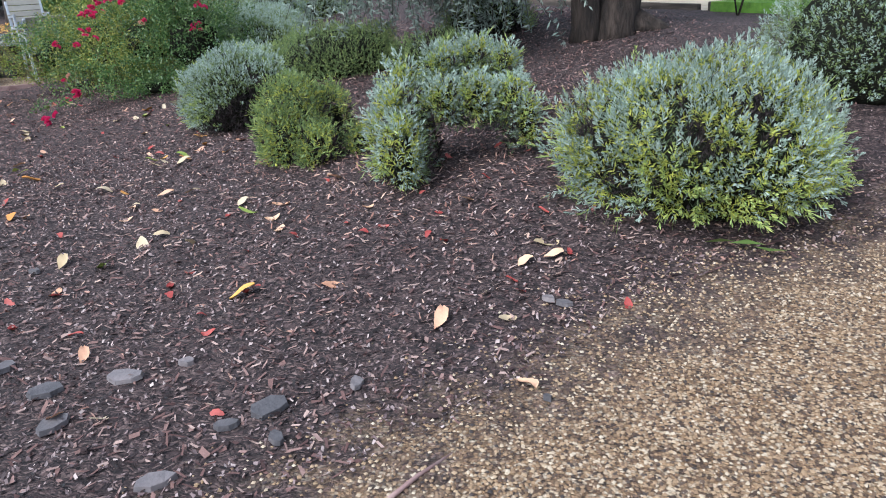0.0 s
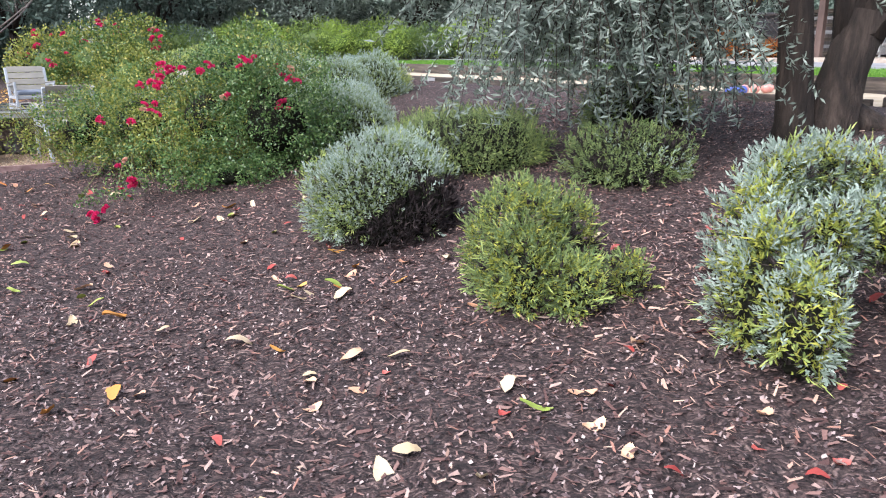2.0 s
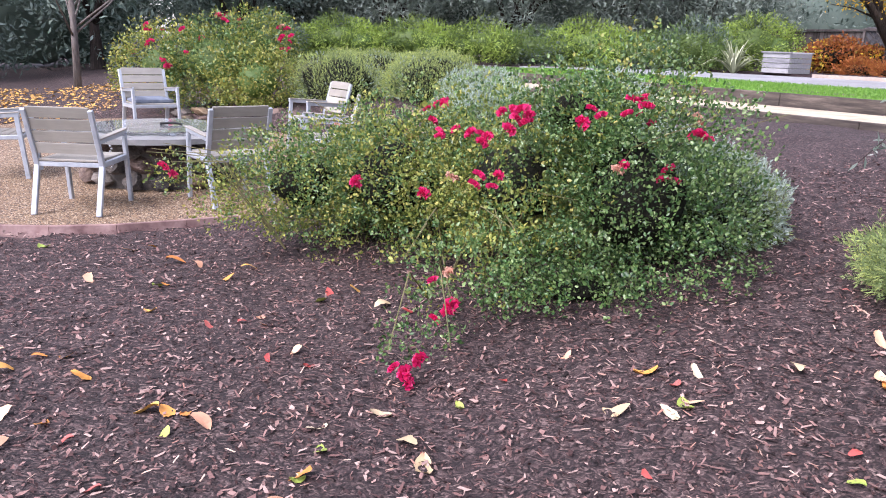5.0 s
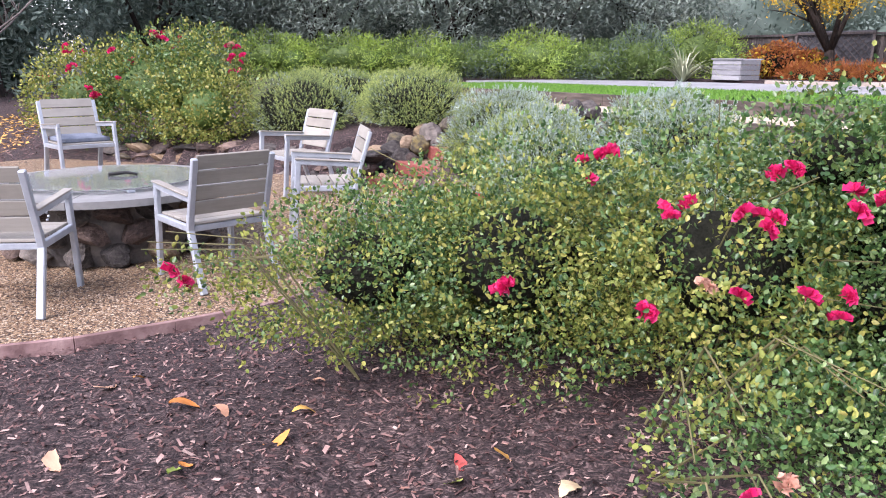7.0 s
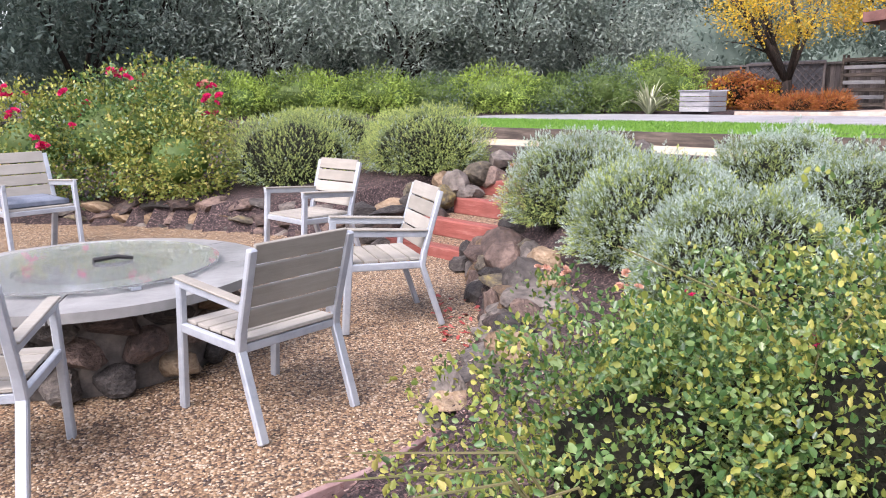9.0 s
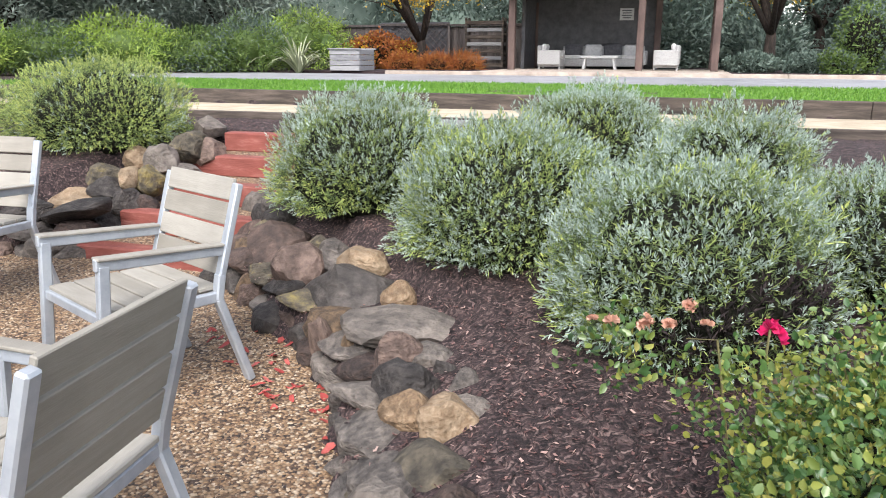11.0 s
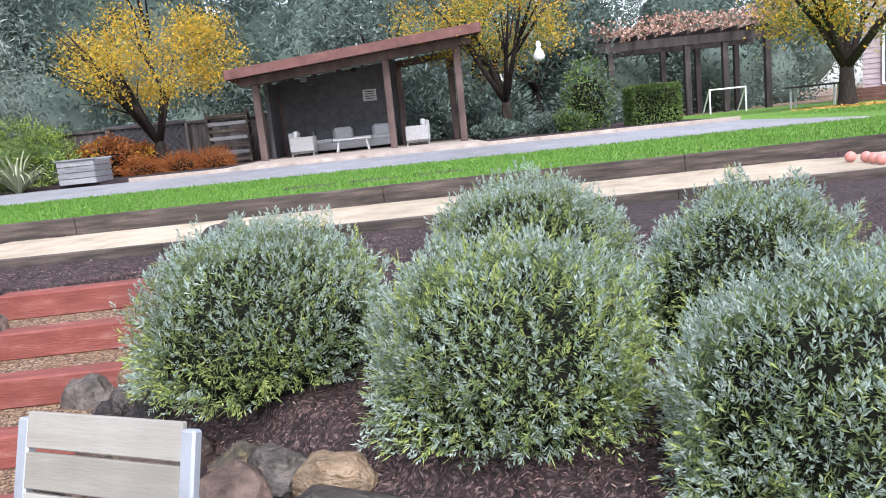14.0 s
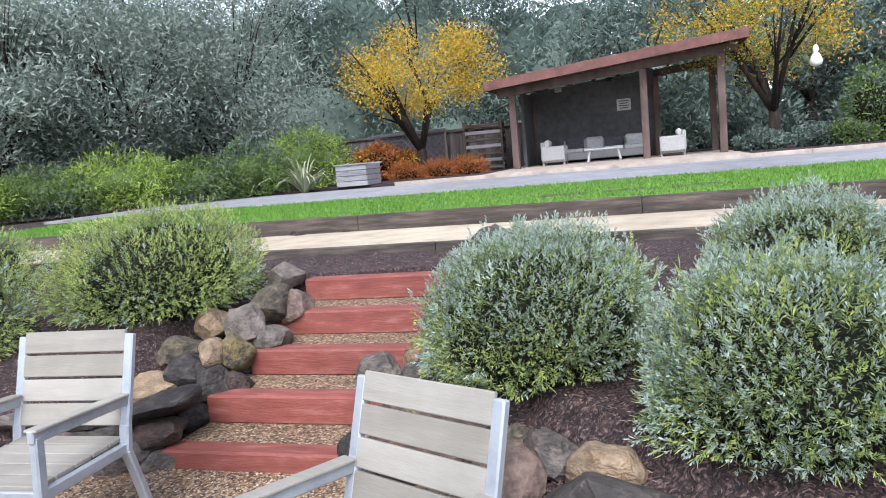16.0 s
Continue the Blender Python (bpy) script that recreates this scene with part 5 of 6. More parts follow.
def fire_pit(x, y):
    th = empty("fire_pit_table", pose(x, y, 0), "round stone fire pit table with slate top and glass guard", "fire pit")
    r = random.Random(9)
    bm = bmesh.new()
    bmesh.ops.create_cone(bm, segments=36, radius1=0.68, radius2=0.7, depth=0.46, cap_ends=True)
    bmesh.ops.translate(bm, vec=(0, 0, 0.23), verts=bm.verts)
    part("mortar", bm, M["rock_grey"], th)
    for c in range(3):
        n = 15
        for k in range(n):
            a = 2 * math.pi * (k + 0.5 * (c % 2)) / n + r.uniform(-0.05, 0.05)
            stone(th, (0.7 * math.cos(a), 0.7 * math.sin(a), 0.08 + 0.15 * c), (r.uniform(0.2, 0.28), r.uniform(0.26, 0.33), r.uniform(0.16, 0.2)),
                  r.choice(("rock_grey", "rock_red", "rock_grey", "rock_grey", "rock_red", "rock_tan")), a, r)
    n = 8
    for k in range(n):
        a0, a1 = 2 * math.pi * k / n + 0.006, 2 * math.pi * (k + 1) / n - 0.006
        bm = bmesh.new()
        seg = 8
        ring = []
        for rad in (0.42, 0.95):
            for z in (0.46, 0.51):
                ring.append([bm.verts.new((rad * math.cos(a0 + (a1 - a0) * i / seg), rad * math.sin(a0 + (a1 - a0) * i / seg), z)) for i in range(seg + 1)])
        il, ih, ol, oh = ring
        for i in range(seg):
            bm.faces.new((ih[i], oh[i], oh[i + 1], ih[i + 1]))
            bm.faces.new((ol[i], ol[i + 1], oh[i + 1], oh[i]))
            bm.faces.new((il[i + 1], il[i], ih[i], ih[i + 1]))
            bm.faces.new((il[i], il[i + 1], ol[i + 1], ol[i]))
        bm.faces.new((il[0], ol[0], oh[0], ih[0]))
        bm.faces.new((ol[seg], il[seg], ih[seg], oh[seg]))
        bmesh.ops.recalc_face_normals(bm, faces=bm.faces)
        part("slab", bm, M["tabletop"], th)
    bm = bmesh.new()
    bmesh.ops.create_cone(bm, segments=40, radius1=0.44, radius2=0.44, depth=0.02, cap_ends=True)
    bmesh.ops.translate(bm, vec=(0, 0, 0.475), verts=bm.verts)
    part("burner_pan", bm, M["black"], th)
    bm = bmesh.new()
    bmesh.ops.create_cone(bm, segments=48, radius1=0.68, radius2=0.68, depth=0.012, cap_ends=True)
    bmesh.ops.translate(bm, vec=(0, 0, 0.54), verts=bm.verts)
    g = part("glass_cover", bm, M["glass"], th, "round clear glass cover")
    for k in range(4):
        a = k * math.pi / 2 + 0.5
        box("bracket", (0.12, 0.05, 0.02), (0.62 * math.cos(a), 0.62 * math.sin(a), 0.522), M["frame"], th, turn=Matrix.Rotation(a, 4, 'Z'), bevel=0.003)
    bm = bmesh.new()
    tube(bm, [(0, -0.02, 0.5), (0, 0.0, 0.56), (0.12, 0.03, 0.57), (0.2, 0.04, 0.555)], [0.012, 0.015, 0.012, 0.01], 8)
    part("handle", bm, M["black"], th, "black bent handle")
    bm = bmesh.new()
    for i in range(9):
        add_box(bm, (0.016, 0.016, 0.014), (0.72 * math.cos(4.55) + 0.01 * (i % 2), -0.96, 0.45 - 0.024 * i), None, 0.003)
    part("chain", bm, M["frame"], th)
    return th


fire_pit(-6.45, 11.98)

# ---------------------------------------------------------------- bocce balls
for i in range(8):
    bm = bmesh.new()
    bmesh.ops.create_uvsphere(bm, u_segments=20, v_segments=12, radius=0.055)
    ob = part("bocce_ball", bm, M["ball_pink" if i < 4 else "ball_blue"], smooth=True)
    ob.location = W(-7.62 + 0.03 * ((i * 5) % 3) + (0.06 * (i - 3) if i > 3 else 0), 8.15 - 0.17 * i - (0.04 if i > 3 else 0), TOP + 0.054)
    tagged(ob, ("faded pink" if i < 4 else "blue") + " resin bocce ball lying on the sand court", "ball", "bocce balls")
# scoring plate on the curb
box_plate = empty("curb_plate", Matrix.Translation(W(-13.0, 6.72, TOP + 0.02)) @ pose(0, 0, 0, 0, 0, TURN_UV), "small pale plate fixed to the timber curb", "plate")
box("plate", (0.34, 0.012, 0.07), (0, -0.012, 0), M["zinc"], box_plate, bevel=0.002)

# ---------------------------------------------------------------- pavilion
PAV_U0, PAV_U1, PAV_V0, PAV_V1 = -16.8, -10.3, 25.3, 29.3
FLOOR_Z = TOP + 0.22


def pavilion():
    um = (PAV_U0 + PAV_U1) / 2
    th = empty("pavilion", Matrix.Translation(W(um, PAV_V0, FLOOR_Z)) @ pose(0, 0, 0, 0, 0, TURN_UV), "open brown timber garden pavilion with a sloping roof", "pavilion")
    hw, dp = (PAV_U1 - PAV_U0) / 2, PAV_V1 - PAV_V0
    zl, zr = 2.42, 3.0     # underside of the beam, left and right
    box("floor_slab", (2 * hw + 0.8, dp + 4.9, 0.12), (0, dp / 2 - 2.2, -0.06), M["slab"], th, bevel=0.01)

    def top(x):
        return zl + (zr - zl) * (x + hw) / (2 * hw)
    for x, y in ((-hw, 0.0), (0.95, 0.0), (hw, 0.0), (-hw, dp), (hw, dp), (1.3, dp - 0.3)):
        box("post", (0.22, 0.22, top(x)), (x, y, top(x) / 2), M["stained"], th, bevel=0.01)
    ang = math.atan2(zr - zl, 2 * hw)
    rot = Matrix.Rotation(-ang, 4, 'Y')
    ln = 2 * hw + 1.5
    for y in (-0.02, dp):
        box("beam", (ln - 0.5, 0.14, 0.26), (0, y, (zl + zr) / 2 + 0.13), M["stained"], th, turn=rot, bevel=0.008)
    for i in range(9):
        x = -hw - 0.3 + (2 * hw + 0.6) * i / 8
        box("rafter", (0.07, dp + 0.9, 0.14), (x, dp / 2, top(x) + 0.33), M["stained"], th, bevel=0.004)
    box("roof", (ln, dp + 1.5, 0.08), (0, dp / 2, (zl + zr) / 2 + 0.46), M["roofing"], th, turn=rot, bevel=0.01)
    box("fascia", (ln + 0.04, 0.05, 0.3), (0, -0.79, (zl + zr) / 2 + 0.38), M["stained_red"], th, turn=rot, bevel=0.008)
    for s in (-1, 1):
        x = s * ln / 2
        box("barge_board", (0.05, dp + 1.5, 0.3), (x, dp / 2, (zl + zr) / 2 + 0.4 + s * ln / 2 * math.sin(ang)), M["stained_red"], th, bevel=0.008)
    bm = bmesh.new()
    vs = [bm.verts.new(c) for c in ((-hw, dp - 0.1, 0), (1.25, dp - 0.1, 0), (1.25, dp - 0.1, top(1.25) + 0.3), (-hw, dp - 0.1, top(-hw) + 0.3))]
    f = bm.faces.new(vs)
    r = bmesh.ops.extrude_face_region(bm, geom=[f])
    bmesh.ops.translate(bm, vec=(0, 0.12, 0), verts=[g for g in r["geom"] if isinstance(g, bmesh.types.BMVert)])
    bmesh.ops.recalc_face_normals(bm, faces=bm.faces)
    part("back_wall", bm, M["grey_wall"], th, "dark grey stucco wall")
    box("side_wall", (0.12, 1.9, 2.6), (-hw - 0.02, dp - 1.2, 1.3), M["grey_wall"], th, bevel=0.004)
    # ceiling fan, floodlights
    fan = box("fan_motor", (0.2, 0.2, 0.16), (-0.2, dp / 2, 2.75), M["black"], th, bevel=0.03)
    for k in range(4):
        box("fan_blade", (0.62, 0.12, 0.012), (-0.2 + 0.36 * math.cos(k * 1.57 + 0.3), dp / 2 + 0.36 * math.sin(k * 1.57 + 0.3), 2.72), M["black"], th, turn=Matrix.Rotation(k * 1.57 + 0.3, 4, 'Z'), bevel=0.003)
    box("floodlight", (0.24, 0.12, 0.16), (-1.9, dp / 2 - 0.6, 2.55), M["zinc"], th, bevel=0.02)
    box("floodlight", (0.24, 0.12, 0.16), (1.9, dp / 2 - 0.6, 3.05), M["zinc"], th, bevel=0.02)
    return th, hw, dp


pav, PHW, PDP = pavilion()


def pav_pose(x, y, rz=0.0, z=0.0):
    return Matrix.Translation(W((PAV_U0 + PAV_U1) / 2 + x, PAV_V0 + y, FLOOR_Z + z)) @ pose(0, 0, 0, 0, 0, TURN_UV + rz)


def sofa(m, n, label, dark=()):
    th = empty("garden_sofa" if n > 1 else "garden_armchair", m, label, "sofa" if n > 1 else "armchair")
    w = 0.72 * n
    box("base", (w + 0.1, 0.8, 0.26), (0, 0, 0.22), M["wicker"], th, bevel=0.02)
    box("back", (w + 0.1, 0.14, 0.62), (0, 0.36, 0.5), M["wicker"], th, bevel=0.03)
    for s in (-1, 1):
        box("arm", (0.14, 0.8, 0.5), (s * (w / 2 + 0.1), 0, 0.4), M["wicker"], th, bevel=0.03)
        for y in (-0.36, 0.36):
            box("foot", (0.06, 0.06, 0.1), (s * w / 2, y, 0.05), M["wicker"], th, bevel=0.004)
    for i in range(n):
        x = -w / 2 + 0.72 * (i + 0.5)
        box("seat_cushion", (0.69, 0.68, 0.14), (x, -0.05, 0.42), M["cushion"], th, bevel=0.035)
        box("back_cushion", (0.66, 0.18, 0.42), (x, 0.24, 0.66), M["dark_cushion" if i in dark else "cushion"], th, turn=Matrix.Rotation(0.2, 4, 'X'), bevel=0.06)
    return th


sofa(pav_pose(-0.6, 3.25), 4, "long pale grey wicker sofa against the pavilion wall", dark=(0, 2))
sofa(pav_pose(-2.2, 1.7, 90), 1, "pale grey wicker armchair in the pavilion")
sofa(pav_pose(1.75, 1.6, -90), 2, "pale grey wicker loveseat in the pavilion")


def coffee_table(m):
    th = empty("coffee_table", m, "low pale coffee table in front of the sofa", "table")
    box("top", (1.3, 0.6, 0.05), (0, 0, 0.42), M["cushion"], th, bevel=0.01)
    for x in (-0.55, 0.55):
        for y in (-0.22, 0.22):
            bm = bmesh.new()
            bar(bm, (x, y, 0), (x * 0.85, y * 0.8, 0.4), 0.06, 0.06, 0.006, up=(0, 1, 0))
            part("leg", bm, M["cushion"], th)


coffee_table(pav_pose(-0.5, 1.7))


def wall_sign():
    th = empty("wall_sign", pav_pose(0.15, PDP - 0.13, 0, 1.95), "small pale framed sign with dark lines of writing", "sign")
    box("board", (0.5, 0.03, 0.42), (0, -0.01, 0), M["cushion"], th, bevel=0.006)
    for i in range(4):
        box("line", (0.36 - 0.05 * (i % 2), 0.008, 0.035), (0, -0.028, 0.13 - 0.085 * i), M["dark_cushion"], th, bevel=0)


wall_sign()


# ---------------------------------------------------------------- garden beyond
def planter(u, v):
    th = empty("planter_box", Matrix.Translation(W(u, v, TOP + 0.19)) @ pose(0, 0, 0, 0, 0, TURN_UV), "large grey weathered wooden planter crate", "planter")
    for i in range(4):
        for y in (-0.55, 0.55):
            box("slat", (0.96, 0.04, 0.14), (0, y, 0.1 + 0.155 * i), M["zinc"], th, bevel=0.006)
        for x in (-0.47, 0.47):
            box("end_slat", (0.04, 1.06, 0.14), (x, 0, 0.1 + 0.155 * i), M["zinc"], th, bevel=0.006)
    for y in (-0.57, 0.57):
        box("rim", (1.06, 0.1, 0.04), (0, y, 0.66), M["zinc"], th, bevel=0.006)
    box("soil", (0.9, 1.0, 0.04), (0, 0, 0.55), M["mulch"], th, bevel=0)


planter(-20.8, 21.2)


def fence(u0, u1, v, hgt):
    th = empty("fence", Matrix.Translation(W((u0 + u1) / 2, v, TOP + 0.08)) @ pose(0, 0, 0, 0, 0, TURN_UV), "old grey board fence with a lattice top", "fence")
    n = int((u1 - u0) / 0.18)
    for i in range(n):
        box("board", (0.17, 0.03, hgt), (-(u1 - u0) / 2 + 0.18 * (i + 0.5), 0.004 * (i % 2), hgt / 2), M["fence"], th, bevel=0)
    box("rail", (u1 - u0, 0.09, 0.09), (0, -0.06, hgt + 0.05), M["fence"], th)


fence(-33, -17.2, 30.2, 1.75)


def lattice(u, v, w, z0, hgt):
    th = empty("lattice_panel", Matrix.Translation(W(u, v, TOP + z0)) @ pose(0, 0, 0, 0, 0, TURN_UV), "diagonal wooden lattice screen on a garden shed", "lattice")
    box("backing", (w, 0.04, hgt + 0.2), (0, 0.09, hgt / 2), M["dark_cushion"], th, bevel=0)
    for x in (-w / 2, w / 2):
        box("stile", (0.09, 0.07, hgt + 0.1), (x, -0.01, hgt / 2), M["fence"], th)
    for z in (0, hgt):
        box("rail", (w + 0.1, 0.07, 0.09), (0, -0.02, z), M["fence"], th)
    n = 11
    for s in (-1, 1):
        for i in range(n):
            x = -w / 2 + w * (i + 0.5) / n
            lnn = min(hgt * 1.35, 1.4)
            bm = bmesh.new()
            a, b = Vector((x - s * hgt / 2, 0.0 + 0.012 * s, 0)), Vector((x + s * hgt / 2, 0.012 * s, hgt))
            # trimmed to the panel
            def trim(p, q):
                if p.x < -w / 2:
                    p = p + (q - p) * ((-w / 2 - p.x) / (q.x - p.x))
                if p.x > w / 2:
                    p = p + (q - p) * ((w / 2 - p.x) / (q.x - p.x))
                return p
            a2, b2 = trim(a, b), trim(b, a)
            if (b2 - a2).length > 0.05:
                bar(bm, a2, b2, 0.035, 0.012, 0)
                part("slat", bm, M["fence"], th)
            else:
                bm.free()


lattice(-22.0, 29.9, 3.0, 0.75, 1.15)
# slatted wood rack beside the pavilion
rack = empty("wood_rack", Matrix.Translation(W(-18.6, 28.6, TOP + 0.08)) @ pose(0, 0, 0, 0, 0, TURN_UV), "tall weathered slatted wooden rack", "rack")
for i in range(7):
    box("slat", (1.5, 0.5, 0.13), (0, 0, 0.25 + 0.26 * i), M["zinc" if i % 2 else "board"], rack, bevel=0.01)
for x in (-0.72, 0.72):
    for y in (-0.22, 0.22):
        box("post", (0.08, 0.08, 2.0), (x, y, 1.0), M["board"], rack)

yellow = ("yellow_leaf", "green_leaf")
tree("fruit_tree", *W(-20.4, 26.3, 0)[:2], TOP + 0.1, 1.1, 0.2, (3.6, 2.9, 2.6, 1.7), 11000, 0.11, 0.06, ("yellow_leaf", "yellow_leaf"), 71, "crooked fruit tree with golden autumn leaves", limbs=9)
tree("fruit_tree", *W(-8.6, 27.2, 0)[:2], TOP + 0.12, 1.3, 0.2, (4.1, 3.2, 2.8, 1.9), 10000, 0.11, 0.06, ("yellow_leaf", "green_leaf"), 72, "crooked fruit tree with thinning yellow leaves", limbs=9)


def shrub_row():
    spec = [(-7.2, 33.0, 1.5, 1.1, 0.85, "lime_leaf"), (-4.6, 33.3, 1.7, 1.1, 0.85, "lime_leaf"), (-2.0, 33.0, 1.4, 1.1, 0.8, "lime_leaf"),
            (-0.1, 32.7, 1.2, 1.1, 0.75, "green_leaf"), (1.9, 32.3, 1.6, 1.2, 0.9, "lime_leaf"), (3.9, 31.6, 1.2, 1.0, 0.7, "green_leaf"),
            (5.3, 31.2, 1.2, 1.0, 0.95, "green_leaf"), (7.6, 31.8, 1.5, 1.1, 1.15, "lime_leaf"), (-9.8, 32.6, 1.4, 1.0, 0.7, "green_leaf")]
    for i, (x, y, rx, ry, rz, m) in enumerate(spec):
        lob = [(0, 0, rz * 0.8, rx, ry, rz), (rx * 0.5, -0.2, rz * 0.65, rx * 0.6, ry * 0.8, rz * 0.8), (-rx * 0.55, 0.1, rz * 0.6, rx * 0.6, ry * 0.8, rz * 0.75)]
        leaf_bush("garden_shrub", x, y, lob, 5200, 0.16, 0.035, (m, "green_leaf" if m == "lime_leaf" else "dark_leaf"), 80 + i,
                  "feathery bright green shrub in the border" if m == "lime_leaf" else "dull green shrub in the border", "shrub", "border shrubs", z=TOP + 0.2, core="green_leaf", inner=0.48)


shrub_row()


def flax(x, y, n, ln, seed):
    rng = np.random.RandomState(seed)
    th = empty("flax_plant", pose(x, y, TOP + 0.08), "arching variegated flax with long strap leaves", "flax")
    V, F = [], []
    for i in range(n):
        a = rng.uniform(0, 6.28)
        out = rng.uniform(0.2, 1.0)
        L = ln * rng.uniform(0.7, 1.1)
        side = np.array([-math.sin(a), math.cos(a), 0]) * 0.035
        for k in range(6):
            t = k / 5
            p = np.array([math.cos(a) * L * out * t, math.sin(a) * L * out * t, L * (1.05 * t - (0.25 + 0.75 * out) * t * t)])
            wd = (1 - t) ** 0.6
            V += [p - side * wd, p + side * wd]
        b = len(V) - 12
        F += [(b + 2 * k, b + 2 * k + 1, b + 2 * k + 3, b + 2 * k + 2) for k in range(5)]
    quads("leaves", np.array(V), np.array(F), M["flax_leaf"], th)


flax(6.2, 29.8, 90, 1.9, 3)
leaf_bush("garden_shrub", *W(-21.7, 25.3)[:2], [(0, 0, 0.6, 1.2, 0.8, 0.7), (1.2, 0, 0.5, 0.9, 0.7, 0.55)], 5000, 0.12, 0.07, ("orange_leaf", "yellow_leaf"), 95, "rust orange shrub beside the planter", "shrub", z=TOP + 0.2)
for i, (u, v) in enumerate(((-20.6, 24.9), (-19.4, 25.0), (-18.4, 25.2))):
    leaf_bush("ornamental_grass", *W(u, v)[:2], [(0, 0, 0.15, 0.62, 0.5, 0.35)], 1800, 0.3, 0.015, ("orange_leaf",), 96 + i, "rusty low clump of ornamental grass", "grass clump", "rusty grasses", z=TOP + 0.2)
# clipped hedge and shrubs by the far lawn
HB = W(-4.4, 24.3)
th = empty("clipped_hedge", pose(HB.x, HB.y, TOP + 0.1, 0, 0, TURN_UV), "square clipped green hedge at the end of the path", "hedge")
rng = np.random.RandomState(5)
n = 9000
q = rng.uniform(-1, 1, (n, 3))
ax = rng.randint(0, 3, n)
q[np.arange(n), ax] = np.sign(q[np.arange(n), ax]) * rng.uniform(0.9, 1.04, n)
P = q * [0.72, 0.55, 0.62] + [0, 0, 0.62]
V, F = blades(P, unit(q + rng.normal(size=(n, 3)) * 0.5), rng.uniform(0.05, 0.1, n), 0.05, rng)
quads("foliage", V, F, M["green_leaf"], th)
# near-black box paints the shade inside the hedge
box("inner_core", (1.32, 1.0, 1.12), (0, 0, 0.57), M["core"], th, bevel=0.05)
for i, (u, v, r0, hz, m) in enumerate(((-6.2, 25.2, 1.0, 1.25, "green_leaf"), (-7.6, 25.2, 0.9, 0.35, "dark_leaf"), (-9.2, 25.4, 0.9, 0.35, "dark_leaf"), (-6.8, 24.9, 0.8, 0.4, "green_leaf"))):
    leaf_bush("garden_shrub", *W(u, v)[:2], [(0, 0, hz * 0.7, r0, r0 * 0.8, hz)], 3500, 0.11, 0.06, (m, "dark_leaf"), 110 + i, "leafy green shrub beside the path", "shrub", z=TOP + 0.2)

# olives and dark evergreens that close the garden
for i, (x, y, cz, rx, rz) in enumerate(((-5.5, 37.5, 4.2, 3.4, 3.6), (-0.5, 37.0, 4.4, 3.4, 3.8), (3.6, 36.5, 4.3, 3.2, 3.6), (7.6, 37.0, 4.6, 3.2, 3.9), (-10, 38, 4.5, 3.6, 3.8))):
    tree("olive_tree", x, y, TOP + 0.08, 1.4, 0.16, (cz, rx, rx * 0.85, rz), 21000, 0.22, 0.06, ("olive_leaf", "olive_leaf"), 120 + i, "tall grey-green olive tree behind the border", stems=2, group="olive trees", limbs=5)
for i, (x, y, cz, rx, rz) in enumerate(((-15, 30, 4.5, 3.6, 4.4), (-20, 27, 4.6, 3.8, 4.6), (-12, 36, 5, 4, 5), (-25, 22, 5, 4, 5), (-17, 37, 6, 4.5, 6), (-29, 15, 5, 4, 5))):
    tree("evergreen_tree", x, y, 0.2, 1.6, 0.2, (cz, rx, rx, rz), 11000, 0.28, 0.09, ("dark_leaf", "conifer_leaf"), 140 + i, "dense dark evergreen tree at the garden's edge", group="dark evergreens", limbs=4)
for i, (u, v, cz, rx, rz) in enumerate(((-30, 36, 7, 4.5, 6.5), (-24, 40, 7.5, 5, 7), (-17, 38, 6.5, 5, 6), (-9, 39, 6, 5, 5.2), (-2, 44, 6, 5, 5.5), (6, 48, 5.5, 5, 5), (14, 52, 6, 5.5, 5.5),
                                        (-38, 34, 7, 5, 6.5), (22, 54, 6, 5.5, 5.5), (-13, 33.5, 3.5, 3, 3), (-6, 36, 3.4, 3, 3))):
    x, y, _ = W(u, v)
    tree("conifer_tree", x, y, TOP, 2.0, 0.25, (cz, rx, rx, rz), 8500, 0.34, 0.085, ("conifer_leaf", "dark_leaf"), 160 + i, "tall dusky conifer behind the pavilion", group="background conifers", limbs=5)


def bare_tree(x, y, z, hgt, seed):
    """A slim leafless tree: a straight leader with rising side branches and twigs."""
    r = random.Random(seed)
    th = empty("bare_tree", pose(x, y, z), "slim leafless grey tree before the dark evergreens", "tree")
    bm = bmesh.new()
    tube(bm, [(0, 0, -0.1), (0.03, 0, hgt * 0.3), (-0.05, 0.05, hgt * 0.65), (0.05, 0, hgt)], [0.1, 0.075, 0.045, 0.012], 10, 0.2)
    part("trunk", bm, M["pale_bark"], th, smooth=True)
    for i in range(16):
        h0 = hgt * r.uniform(0.22, 0.85)
        a = r.uniform(0, 6.28)
        ln = (hgt - h0) * r.uniform(0.45, 0.75) + 0.3
        d = Vector((math.cos(a), math.sin(a), r.uniform(0.35, 0.9))).normalized()
        p0 = Vector((0, 0, h0))
        p1, p2 = p0 + d * ln * 0.5 + Vector((0, 0, 0.05)), p0 + d * ln + Vector((0, 0, 0.3))
        bm = bmesh.new()
        tube(bm, [p0, p1, p2], [0.028, 0.018, 0.006], 6, 0.2)
        for _ in range(6):
            q = p0.lerp(p2, r.uniform(0.3, 0.95))
            e = q + Vector((r.gauss(0, 0.3), r.gauss(0, 0.3), r.uniform(0.1, 0.6)))
            tube(bm, [q, q.lerp(e, 0.5) + Vector((0, 0, 0.05)), e], [0.014, 0.009, 0.004], 4)
        part("branch", bm, M["pale_bark"], th, smooth=True)


bare_tree(-12.57, 23.3, 0.15, 5.2, 5)


